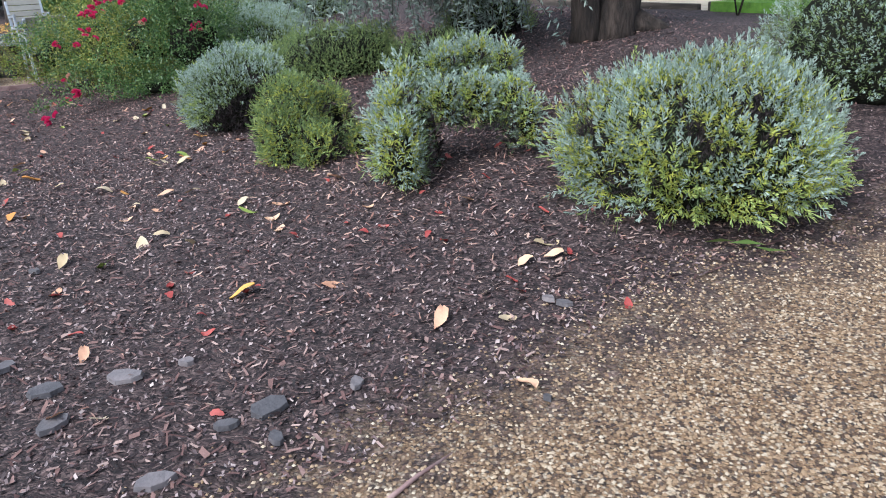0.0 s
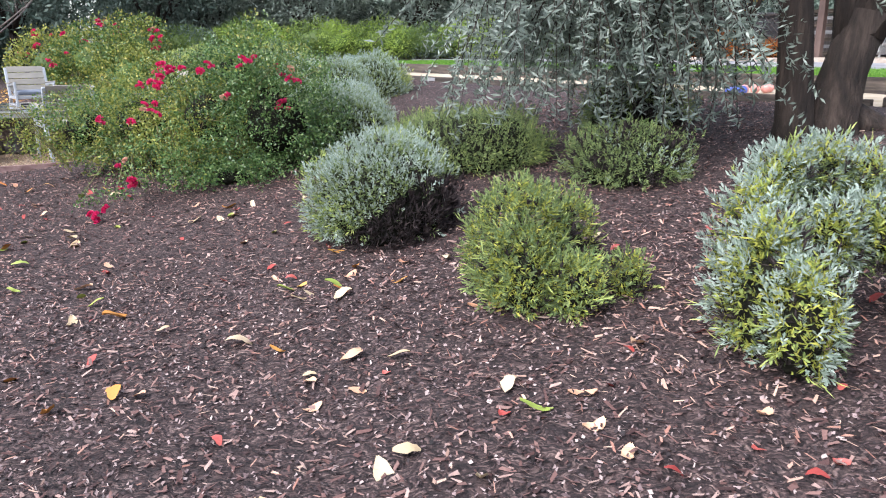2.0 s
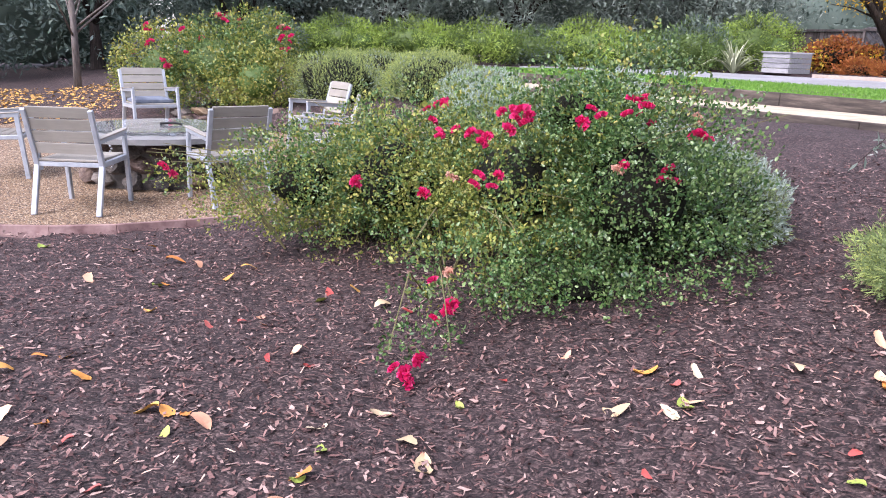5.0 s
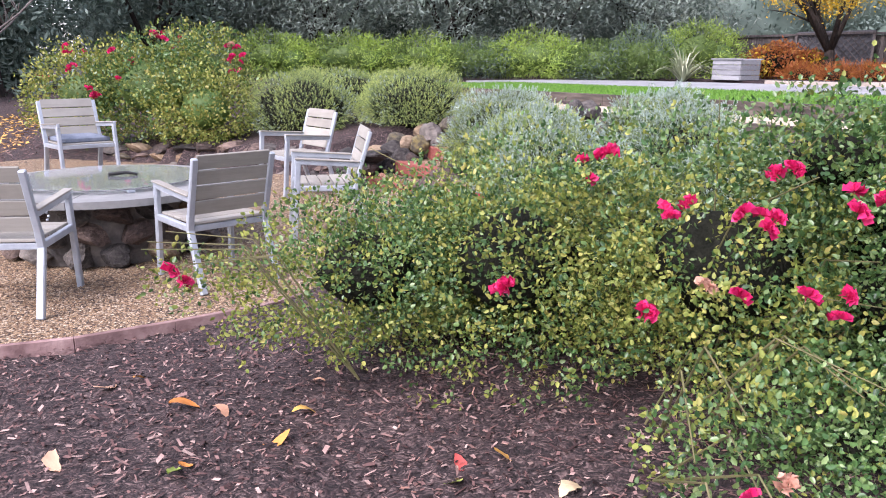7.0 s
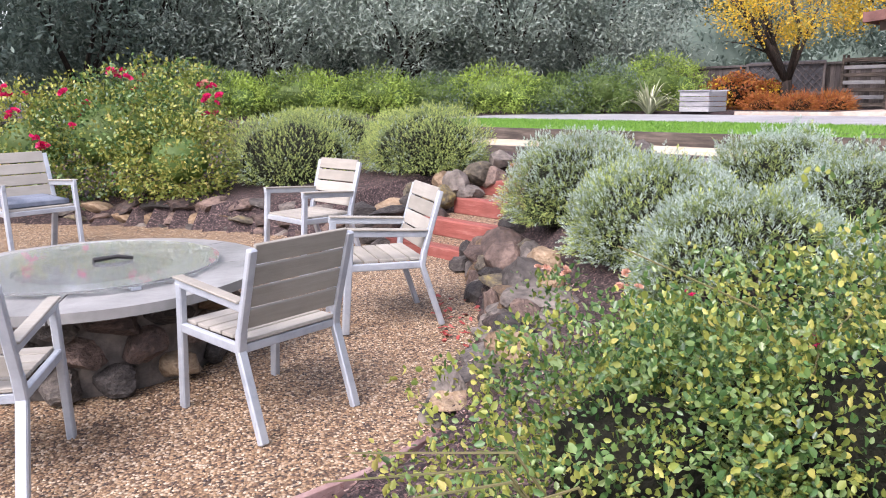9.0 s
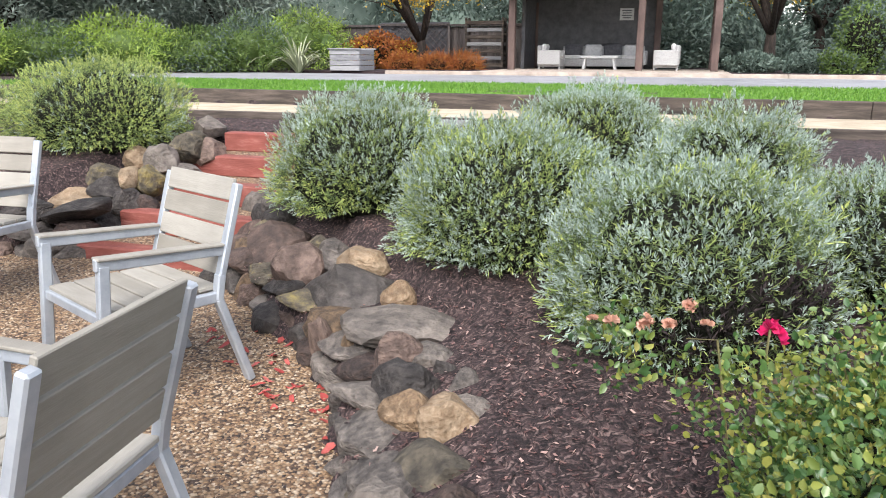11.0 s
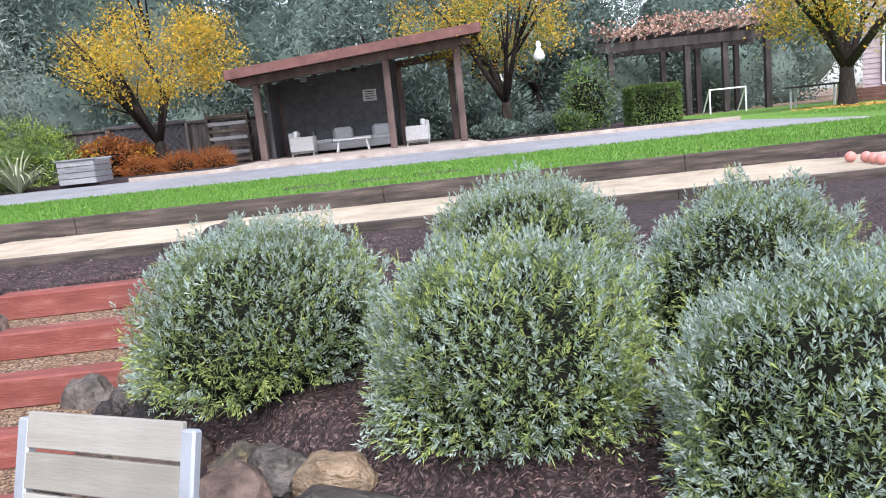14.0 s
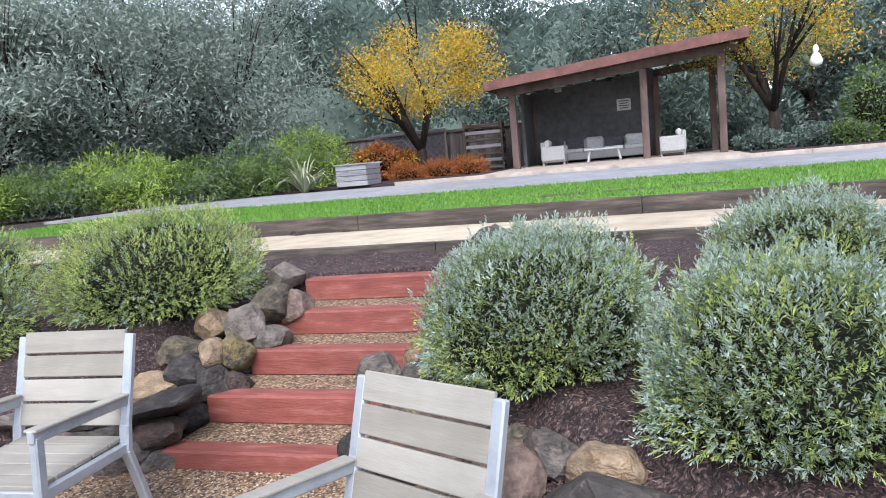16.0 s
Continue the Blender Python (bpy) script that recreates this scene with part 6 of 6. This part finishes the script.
# woodland undergrowth that closes the view between the trunks
for i, (x, y, r0, hz) in enumerate(((-13, 41, 4.5, 5.0), (-6, 42, 4.5, 5.2), (1, 42, 4.5, 5.2), (8, 42, 4.5, 5.0), (15, 42, 4.5, 4.2), (-20, 34, 4.5, 3.6), (-26, 27, 4.5, 3.6), (21, 38, 4, 2.6),
                                    (26, 33, 4, 2.6), (27, 27, 3, 2.2), (-31, 20, 4.5, 3.4), (36, 24, 4.5, 3), (40, 36, 6, 4), (33, 44, 6, 4), (24, 50, 6, 4.5), (48, 24, 6, 4), *[(*W(a, b)[:2], c, d) for a, b, c, d in ((-8.4, 32.0, 2.2, 1.7), (-4.6, 31.5, 2.0, 1.5), (-1, 40, 4, 3.6), (5, 41, 4, 3.6), (-13, 32.8, 3, 2.4), (11, 48, 4, 3.6))])):
    leaf_bush("thicket", x, y, [(0, 0, hz * 0.6, r0, r0 * 0.6, hz), (r0 * 0.6, 0.6, hz * 0.5, r0 * 0.6, r0 * 0.5, hz * 0.8)], 5000, 0.3, 0.1, ("dark_leaf", "conifer_leaf"), 210 + i,
              "dense dark evergreen thicket at the garden's edge", "shrub", "woodland thickets", z=0.3, core="dark_leaf")


# ---------------------------------------------------------------- pergola, goal, house
def pergola():
    o = W(0.6, 34, TOP + 0.12)
    th = empty("pergola", Matrix.Translation(o) @ pose(0, 0, 0, 0, 0, TURN_UV), "dark timber pergola overgrown with vine", "pergola")
    for x in (-3.6, -0.2, 1.5, 3.4):
        for y in (0, 3.2):
            box("post", (0.24, 0.24, 3.1), (x, y, 1.55), M["pergola_wood"], th, bevel=0.01)
    for y in (-0.1, 3.3):
        box("beam", (8.6, 0.12, 0.4), (0, y, 3.25), M["pergola_wood"], th, bevel=0.01)
    for i in range(12):
        box("joist", (0.07, 4.6, 0.2), (-4 + 8 * i / 11, 1.6, 3.55), M["pergola_wood"], th, bevel=0.006)
    rng = np.random.RandomState(8)
    n = 3600
    P = rng.uniform(-1, 1, (n, 3)) * [4.5, 2.4, 0.3] + [0, 1.6, 3.85]
    P[:, 2] += lumpy(P, 4, 1.0, 0.25)
    V, F = blades(P, unit(rng.normal(size=(n, 3))), rng.uniform(0.1, 0.2, n), 0.11, rng)
    quads("vine", V, F, M["straw"], th)


pergola()
goal = empty("goal_frame", Matrix.Translation(W(1.1, 31.5, TOP + 0.12)) @ pose(0, 0, 0, 0, 0, TURN_UV), "small white goal frame on the far lawn", "goal")
for x in (-0.75, 0.75):
    box("upright", (0.06, 0.06, 1.0), (x, 0, 0.5), M["white_paint"], goal)
    bm = bmesh.new()
    bar(bm, (x, 0.05, 0.95), (x, 0.8, 0.03), 0.05, 0.05, 0.003)
    part("stay", bm, M["white_paint"], goal)
box("crossbar", (1.57, 0.06, 0.06), (0, 0, 1.0), M["white_paint"], goal)


def house():
    th = empty("house", pose(27.0, 5.13, TOP + 0.1, 0, 0, -94), "pale house with lap siding and dark glazed doors", "house")
    box("wall", (10.6, 5.0, 5.0), (0, 2.6, 2.9), M["siding"], th, bevel=0)
    for i in range(26):
        box("siding_board", (10.64, 0.05, 0.19), (0, 0.08, 0.52 + 0.19 * i), M["siding"], th, turn=Matrix.Rotation(-0.12, 4, 'X'), bevel=0)
    for x in (-3.75, -0.6, 3.2):
        w = box("patio_door", (1.9, 0.06, 2.2), (x, 0.0, 1.65), M["white_paint"], th, bevel=0.01)
        for s in (-0.45, 0.45):
            p = box("pane", (0.78, 0.03, 2.0), (x + s, -0.03, 1.65), M["pane"], w, bevel=0)
    box("deck", (11.5, 1.6, 0.12), (0, -0.8, 0.45), M["stained_red"], th, bevel=0.01)
    for i in range(3):
        box("deck_skirt", (11.5, 0.04, 0.12), (0, -1.58, 0.06 + 0.13 * i), M["stained_red"], th, bevel=0.005)
    box("roof", (12, 7, 0.2), (0, 2.4, 5.5), M["roofing"], th, turn=Matrix.Rotation(0.12, 4, 'X'), bevel=0.02)


house()
tree("maple_tree", 14.1, 7.1, TOP + 0.1, 0.9, 0.1, (2.1, 2.1, 2.0, 1.3), 8000, 0.1, 0.05, ("red_leaf", "orange_leaf"), 190, "red-leaved maple near the house", limbs=7)
tree("fruit_tree", 22.3, 10.93, TOP + 0.1, 1.3, 0.26, (3.6, 3.7, 3.3, 1.4), 8000, 0.14, 0.07, ("yellow_leaf", "green_leaf"), 191, "old spreading fruit tree with a bent dark trunk", limbs=8)


def lantern():
    p = W(-7.6, 25.6, 3.3)
    th = empty("gourd_lantern", Matrix.Translation(p), "white bottle-shaped lantern hung in the fruit tree", "lantern")
    bm = bmesh.new()
    prof = [(0.02, 0.62), (0.05, 0.6), (0.09, 0.5), (0.06, 0.4), (0.14, 0.27), (0.19, 0.14), (0.16, 0.03), (0.05, -0.03)]
    tube(bm, [(0, 0, z) for r0, z in prof], [r0 for r0, z in prof], 14)
    part("body", bm, M["white_paint"], th, smooth=True)
    bm = bmesh.new()
    tube(bm, [(0, 0, 0.6), (0, 0, 1.6)], [0.01, 0.01], 5)
    part("cord", bm, M["black"], th)


lantern()
for i, (u, v) in enumerate(((-12.6, 11.2), (-11.7, 11.3), (-13.5, 11.1))):
    bm = bmesh.new()
    add_box(bm, (0.7, 0.4, 0.04), (0, 0, 0), None, 0.015)
    ob = part("stepping_stone", bm, M["board"])
    ob.matrix_basis = Matrix.Translation(W(u, v, TOP + 0.12)) @ pose(0, 0, 0, 0, 0, TURN_UV)
    tagged(ob, "flat grey stepping stone set in the lawn", "paving stone", "stepping stones")


def far_evergreens():
    """Dense dark trees that close the view beyond the pavilion."""
    for i, (u, v, hh, wd) in enumerate(((-33, 36, 8.5, 5.5), (-26, 41, 9.5, 5.5), (-18, 43, 8.0, 5.5), (-10, 45, 8.0, 5.5), (-2, 46, 6.8, 5.5), (6, 48, 7.4, 5.5), (14, 52, 6.8, 5.5), (-40, 33, 9, 5.5), (-46, 28, 8.5, 6), (-50, 20, 8, 6))):
        p = W(u, v)
        leaf_bush("evergreen_tree", p.x, p.y, [(0, 0, hh * 0.5, wd, wd * 0.7, hh * 0.55), (wd * 0.5, 0.4, hh * 0.8, wd * 0.55, wd * 0.5, hh * 0.4), (-wd * 0.5, 0.2, hh * 0.7, wd * 0.6, wd * 0.5, hh * 0.4)],
                  6000, 0.3, 0.12, ("conifer_leaf", "dark_leaf"), 300 + i, "dense dark evergreen tree beyond the garden", "tree", "far evergreens", core="dark_leaf", z=TOP + 0.1, shell=0.3, inner=0.8)


far_evergreens()


# ---------------------------------------------------------------- litter on the ground
def scatter(n, box_, seed, test):
    rng = np.random.RandomState(seed)
    x, y = rng.uniform(box_[0], box_[1], n), rng.uniform(box_[2], box_[3], n)
    ok = np.array([test(a, b) for a, b in zip(x, y)])
    return x[ok], y[ok], rng


def on_mulch(x, y):
    v = AV[0] * x + AV[1] * y
    return not in_patio(x, y) and not in_stairs(x, y) and v < 6.6 and not gravelly(x, y, 0.0)


def gravelly(x, y, soft=0.25):
    """The gravel path at the very start; soft: width over which it thins into the mulch."""
    u, v = AU[0] * x + AU[1] * y, AV[0] * x + AV[1] * y
    edge = -1.75 + 0.12 * math.sin(v * 2.1) + soft * random.gauss(0, 1)
    return u > edge and v > 0.15 + soft * random.gauss(0, 1) - 0.6 * (u + 1.7)


def chips(name, n, area, seed, mat, lo, hi, wd, test, label, lift=0.004, tilt=0.25):
    x, y, rng = scatter(n, area, seed, test)
    # thin out towards the rim of the strewn patch
    rim = np.minimum(np.minimum(x - area[0], area[1] - x), np.minimum(y - area[2], area[3] - y)) if area[0] < area[1] else np.ones(len(x))
    keep = rng.uniform(0, 1.0, len(x)) < np.clip(rim / 0.9, 0.02, 1)
    x, y = np.array(x)[keep], np.array(y)[keep]
    z = np.array([land(a, b) for a, b in zip(x, y)]) + lift
    a = rng.uniform(0, 6.28, len(x))
    D = unit(np.stack([np.cos(a), np.sin(a), rng.normal(size=len(x)) * tilt], 1))
    P = np.stack([x, y, z], 1)
    m = len(x)
    side = np.stack([-np.sin(a), np.cos(a), rng.normal(size=m) * tilt], 1)
    L = rng.uniform(lo, hi, m)[:, None]
    wv = (wd * rng.uniform(0.6, 1.5, m))[:, None]
    V = np.empty((m, 4, 3), dtype=np.float32)
    j = rng.uniform(0.15, 1.0, (4, m, 1))
    V[:, 0], V[:, 1] = P - side * wv * 0.5 * j[0], P + D * L * (0.6 + 0.4 * j[3]) - side * wv * 0.55 * j[1]
    V[:, 2], V[:, 3] = P + D * L + side * wv * 0.5 * j[2], P + D * L * 0.3 * j[1] + side * wv * 0.6 * j[3]
    V[:, :, 2] += 0.004
    tagged(quads(name, V.reshape(-1, 3), np.arange(m * 4).reshape(m, 4), M[mat]), label, "mulch", kind="stuff")


random.seed(12)
chips("bark_chips", 58000, (-4.5, 2.9, 0.6, 6.2), 11, "crumbs", 0.008, 0.022, 0.01, on_mulch, "fine grey crumbs of bark over the ground", tilt=0.5)
chips("bark_chips", 55000, (-8.8, 2.6, 4.0, 10.6), 12, "chips", 0.008, 0.024, 0.011, on_mulch, "fine reddish crumbs of bark over the ground", tilt=0.5)
chips("bark_chips", 52000, (-8.5, 2.6, 0.8, 10.2), 1, "chips", 0.018, 0.058, 0.013, on_mulch, "loose dark bark chips over the ground")
chips("bark_chips", 45000, (-5.8, -0.5, 9.5, 17), 2, "chips", 0.008, 0.028, 0.009, on_mulch, "loose dark bark chips in the raised bed")
chips("bark_chips", 16000, (-11, -6, 14, 22), 5, "chips", 0.02, 0.06, 0.016, on_mulch, "loose bark chips behind the patio")


def under_olive(x, y):
    return on_mulch(x, y) and (x - 0.2) ** 2 / 2.2 + (y - 4.6) ** 2 / 1.6 < random.uniform(0.2, 1.2)


chips("leaf_litter", 8000, (-2.6, 2.6, 2.6, 8), 3, "straw", 0.03, 0.06, 0.008, under_olive, "dry narrow olive leaves littering the mulch", 0.012, 0.35)
chips("leaf_litter", 3800, (-5, 2.6, 2, 9.5), 4, "straw", 0.02, 0.05, 0.008, on_mulch, "dry narrow leaves strewn over the mulch", 0.012, 0.35)


chips("yellow_leaf_carpet", 7000, (-19, -9.5, 15.5, 24), 9, "leaf_orange", 0.05, 0.1, 0.05, lambda a, b: AV[0] * a + AV[1] * b < 3 and not in_patio(a, b), "carpet of fallen yellow leaves under the trees", 0.012, 0.3)


chips("yellow_leaf_carpet", 2600, (18.6, 23.6, 8.2, 13.2), 19, "leaf_orange", 0.06, 0.12, 0.06, lambda a, b: (a - 21.0) ** 2 / 5 + (b - 10.6) ** 2 / 5 < random.uniform(0.1, 1), "fallen yellow leaves on the lawn under the old tree", 0.07, 0.2)


def pebbles(name, n, area, seed, test, label, s0=0.0035, s1=0.009, floor=None):
    x, y, rng = scatter(n, area, seed, test)
    m = len(x)
    z = floor(np.array(y)) if floor is not None else np.array([land(a, b) for a, b in zip(x, y)])
    s = rng.uniform(s0, s1, m)
    oct_ = np.array([(1, 0, 0), (0, 1, 0), (-1, 0, 0), (0, -1, 0), (0, 0, 0.75)], dtype=np.float32)
    ang = rng.uniform(0, 6.28, m)
    K = oct_[None] * s[:, None, None] * rng.uniform(0.65, 1.3, (m, 5, 1))
    c, d = np.cos(ang)[:, None], np.sin(ang)[:, None]
    V = np.empty((m, 5, 3), dtype=np.float32)
    V[:, :, 0] = K[:, :, 0] * c - K[:, :, 1] * d + x[:, None]
    V[:, :, 1] = K[:, :, 0] * d + K[:, :, 1] * c + y[:, None]
    V[:, :, 2] = K[:, :, 2] + z[:, None] + 0.002
    f = np.array([(0, 1, 4), (1, 2, 4), (2, 3, 4), (3, 0, 4)])
    F = (np.arange(m) * 5)[:, None, None] + f[None]
    tagged(quads(name, V.reshape(-1, 3), F.reshape(-1, 3), M["pebbles"], smooth=True), label, "gravel", kind="stuff")


pebbles("pea_gravel", 46000, (-8.2, -3.6, 9.5, 15.6), 6, in_patio, "loose tan pea gravel of the patio", floor=patio_z)
pebbles("pea_gravel", 55000, (-1.5, 3.0, 0.7, 3.4), 7, lambda a, b: gravelly(a, b, 0.22), "loose tan pea gravel of the path")


def in_tread(x, y):
    u, v = AU[0] * x + AU[1] * y, AV[0] * x + AV[1] * y
    return STEP_U[0] < u < STEP_U[1] and any(s + 0.15 < v < s + 0.44 for s in STEP_V[:-1])


pebbles("pea_gravel", 9000, (-5, -2, 13, 16), 8, in_tread, "loose gravel on the step treads", s1=0.013)


def leaf_shape(seed, mat, ln, wd):
    r = random.Random(seed)
    bm = bmesh.new()
    n = 7
    rows = []
    for i in range(n):
        t = i / (n - 1)
        w = wd * math.sin(math.pi * min(0.98, t * 0.92 + 0.06)) ** 0.7 * r.uniform(0.8, 1.2)
        bend = 0.012 * math.sin(t * 3.1) * (1 if seed % 2 else -1)
        curl = 0.018 * math.sin(t * 3.1 + seed)
        rows.append([bm.verts.new((ln * (t - 0.5), s * w / 2 * r.uniform(0.85, 1.1) + bend, 0.006 + curl + 0.012 * abs(s) * (0.5 + 0.5 * math.sin(seed * 3)) + 0.003 * r.random())) for s in (-1, 0, 1)])
    for a, b in zip(rows, rows[1:]):
        bm.faces.new((a[0], a[1], b[1], b[0]))
        bm.faces.new((a[1], a[2], b[2], b[1]))
    me = bpy.data.meshes.new("fallen_leaf")
    bm.to_mesh(me)
    bm.free()
    for p in me.polygons:
        p.use_smooth = True
    me.materials.append(M[mat])
    return me


LEAVES = {k: [leaf_shape(s + 1, k, 0.09, 0.052) for s in range(6)] for k in ("leaf_peach", "leaf_cream", "leaf_red", "leaf_orange", "leaf_green")}
LEAF_WORDS = {"leaf_peach": "curled peach-coloured fallen leaf", "leaf_cream": "pale cream fallen leaf", "leaf_red": "small dark red fallen leaf",
              "leaf_orange": "orange fallen leaf", "leaf_green": "yellow-green fallen leaf"}


def drop_leaf(x, y, kind, size, r):
    ob = new("fallen_leaf", r.choice(LEAVES[kind]))
    z = patio_z(y) + 0.005 if in_patio(x, y) else land(x, y) + 0.008
    ob.matrix_basis = Matrix.LocRotScale((x, y, z), Euler((r.uniform(-0.2, 0.2), r.uniform(-0.2, 0.2), r.uniform(0, 6.28))), (size, size * r.uniform(0.8, 1.1), size))
    tagged(ob, LEAF_WORDS[kind] + " lying on the ground", "leaf", "fallen leaves")


LEAF_SPOTS = {
    "leaf_peach": [(-1.15, 4.73), (-0.62, 4.23), (-0.47, 2.9), (-1.75, 3.1), (0.48, 3.03), (-0.03, 2.57), (-4.09, 6.33), (-4.5, 6.84), (-3.21, 5.6), (-4.53, 5.87), (-4.15, 5.16), (-1.46, 5.49), (-1.76, 5.41), (-2.47, 6.26), (-2.64, 6.87), (-5.15, 8.88), (-5.66, 8.52)],
    "leaf_cream": [(-1.51, 4.39), (-2.21, 4.73), (-1.57, 3.64), (-1.28, 3.55), (-1.9, 3.47), (0.47, 3.14), (-3.71, 6.72), (-3.64, 6.58), (-4.13, 6.06), (-2.93, 6.86), (-2.16, 7.04), (-3.9, 8.06)],
    "leaf_green": [(-1.83, 5.25), (-1.05, 3.89), (-1.65, 3.36), (-3.79, 6.12), (-4.01, 6.67), (-3.16, 5.48), (-4.35, 5.65), (-2.08, 5.31), (-4.27, 8.22), (-5.23, 8.4)],
    "leaf_red": [(-0.94, 3.38), (-0.38, 3.37), (-0.07, 3.28), (-1.23, 3.1), (-4.23, 8.32)],
    "leaf_orange": [(-2.87, 5.12), (-0.86, 2.91), (-4.07, 6.49), (-5.11, 7.2), (-4.73, 6.92), (-4.21, 5.68), (-1.5, 5.22), (-1.77, 5.17), (-1.86, 5.81), (-5.3, 8.94), (-4.89, 8.61), (-4.06, 8.32), (-4.8, 8.82)],
}


def leaf_fall():
    r = random.Random(77)
    for k, spots in LEAF_SPOTS.items():
        for x, y in spots:
            drop_leaf(x, y, k, r.uniform(0.6, 0.8) if k == "leaf_red" else r.uniform(0.9, 1.35), r)
    for x0, x1, y0, y1, n, kinds in ((-3.0, 0.6, 2.0, 5.5, 44, ("leaf_peach", "leaf_cream", "leaf_cream", "leaf_red", "leaf_red")),
                                     (-5.2, -1.6, 4.0, 8.0, 70, ("leaf_peach", "leaf_orange", "leaf_cream", "leaf_red", "leaf_green")),
                                     (-7.5, -4.5, 5.5, 9.5, 40, ("leaf_peach", "leaf_orange", "leaf_orange", "leaf_green")),
                                     (-1.2, 1.2, 2.6, 4.4, 26, ("leaf_red", "leaf_peach", "leaf_red")),
                                     (-4.5, -4.02, 11.2, 12.7, 45, ("leaf_red",))):
        done = 0
        while done < n:
            x, y = r.uniform(x0, x1), r.uniform(y0, y1)
            if y > 10 and not in_patio(x, y):
                continue
            k = r.choice(kinds)
            drop_leaf(x, y, k, r.uniform(0.45, 0.75) if k == "leaf_red" else r.uniform(0.6, 1.15), r)
            done += 1


leaf_fall()


def slate_pieces():
    r = random.Random(3)
    for x, y, s in ((-0.58, 2.08, 0.17), (-1.39, 2.24, 0.14), (-1.26, 2.03, 0.12), (-1.13, 2.31, 0.15), (-0.84, 1.74, 0.12), (-0.31, 2.18, 0.08), (-0.53, 1.91, 0.08), (-1.63, 2.43, 0.11), (-0.7, 2.0, 0.09), (-0.95, 2.4, 0.07), (0.46, 2.63, 0.08), (0.31, 2.03, 0.04), (0.41, 2.68, 0.07), (-2.0, 3.4, 0.08), (-3.9, 5.5, 0.12)):
        bm = bmesh.new()
        k = 7
        ring = [(s * 0.5 * r.uniform(0.7, 1.1) * math.cos(6.28 * i / k), s * 0.32 * r.uniform(0.7, 1.1) * math.sin(6.28 * i / k)) for i in range(k)]
        lo = [bm.verts.new((a, b, 0)) for a, b in ring]
        hi = [bm.verts.new((a * 0.93, b * 0.93, 0.016 + r.uniform(0, 0.004))) for a, b in ring]
        bm.faces.new(lo[::-1])
        bm.faces.new(hi)
        for i in range(k):
            bm.faces.new((lo[i], lo[(i + 1) % k], hi[(i + 1) % k], hi[i]))
        ob = part("slate_piece", bm, M["slate"])
        ob.matrix_basis = pose(x, y, land(x, y) + 0.004, r.uniform(-6, 6), r.uniform(-6, 6), r.uniform(0, 360))
        tagged(ob, "flat grey-mauve piece of slate on the mulch", "stone", "slate pieces")


slate_pieces()


def first_details():
    """The green strap leaf and the reddish stick at the gravel's edge."""
    rng = np.random.RandomState(1)
    P = np.array([(1.16, 3.1, land(1.16, 3.1) + 0.03), (1.26, 3.07, land(1.26, 3.07) + 0.035), (1.36, 3.04, land(1.36, 3.04) + 0.03)])
    D = unit(np.array([(1, -0.1, 0.12), (1, -0.2, 0.05), (1, -0.5, -0.1)]))
    V, F = blades(P, D, np.array([0.14, 0.16, 0.14]), 0.035, rng)
    tagged(quads("green_leaf_strap", V, F, M["green_leaf"]), "fresh green strap leaf lying on the gravel edge", "leaf")
    bm = bmesh.new()
    tube(bm, [(-0.22, 1.56, 0.012), (-0.1, 1.7, 0.016), (0.02, 1.82, 0.012)], [0.008, 0.007, 0.004], 6)
    tagged(part("twig", bm, M["plum_board"], smooth=True), "thin reddish twig lying on the gravel", "twig")


def sapling(x, y):
    """A thin young plant with a few large dark leaves."""
    r, rng = random.Random(31), np.random.RandomState(31)
    th = empty("sapling", pose(x, y, land(x, y)), "thin young sapling with large dark green leaves", "sapling")
    P, D = [], []
    for k in range(4):
        a = 1.6 * k + 0.4
        tip = Vector((0.32 * math.cos(a), 0.32 * math.sin(a), r.uniform(0.42, 0.62)))
        mid = Vector((tip.x * 0.3, tip.y * 0.3, tip.z * 0.6))
        bm = bmesh.new()
        tube(bm, [(0, 0, -0.03), mid, tip], [0.008, 0.006, 0.003], 6)
        part("stem", bm, M["bark"], th, smooth=True)
        for i in range(7):
            P.append(mid.lerp(tip, 0.35 + 0.65 * i / 6))
            D.append((r.gauss(0, 1), r.gauss(0, 1), r.uniform(-0.2, 0.5)))
    V, F = ovals(np.array(P), unit(np.array(D)), rng.uniform(0.07, 0.12, len(P)), 0.045, rng)
    quads("foliage", V, F, M["green_leaf"], th)


sapling(2.99, 7.62)


def lawn_table(x, y):
    th = empty("garden_table", pose(x, y, TOP + 0.13, 0, 0, 80), "dark garden table with pale legs on the lawn", "table")
    box("tabletop", (1.7, 0.85, 0.06), (0, 0, 0.74), M["pergola_wood"], th, bevel=0.01)
    for a in (-0.7, 0.7):
        for b in (-0.32, 0.32):
            box("leg", (0.06, 0.06, 0.71), (a, b, 0.355), M["cushion"], th, bevel=0.004)


lawn_table(24.25, 11.95)
first_details()
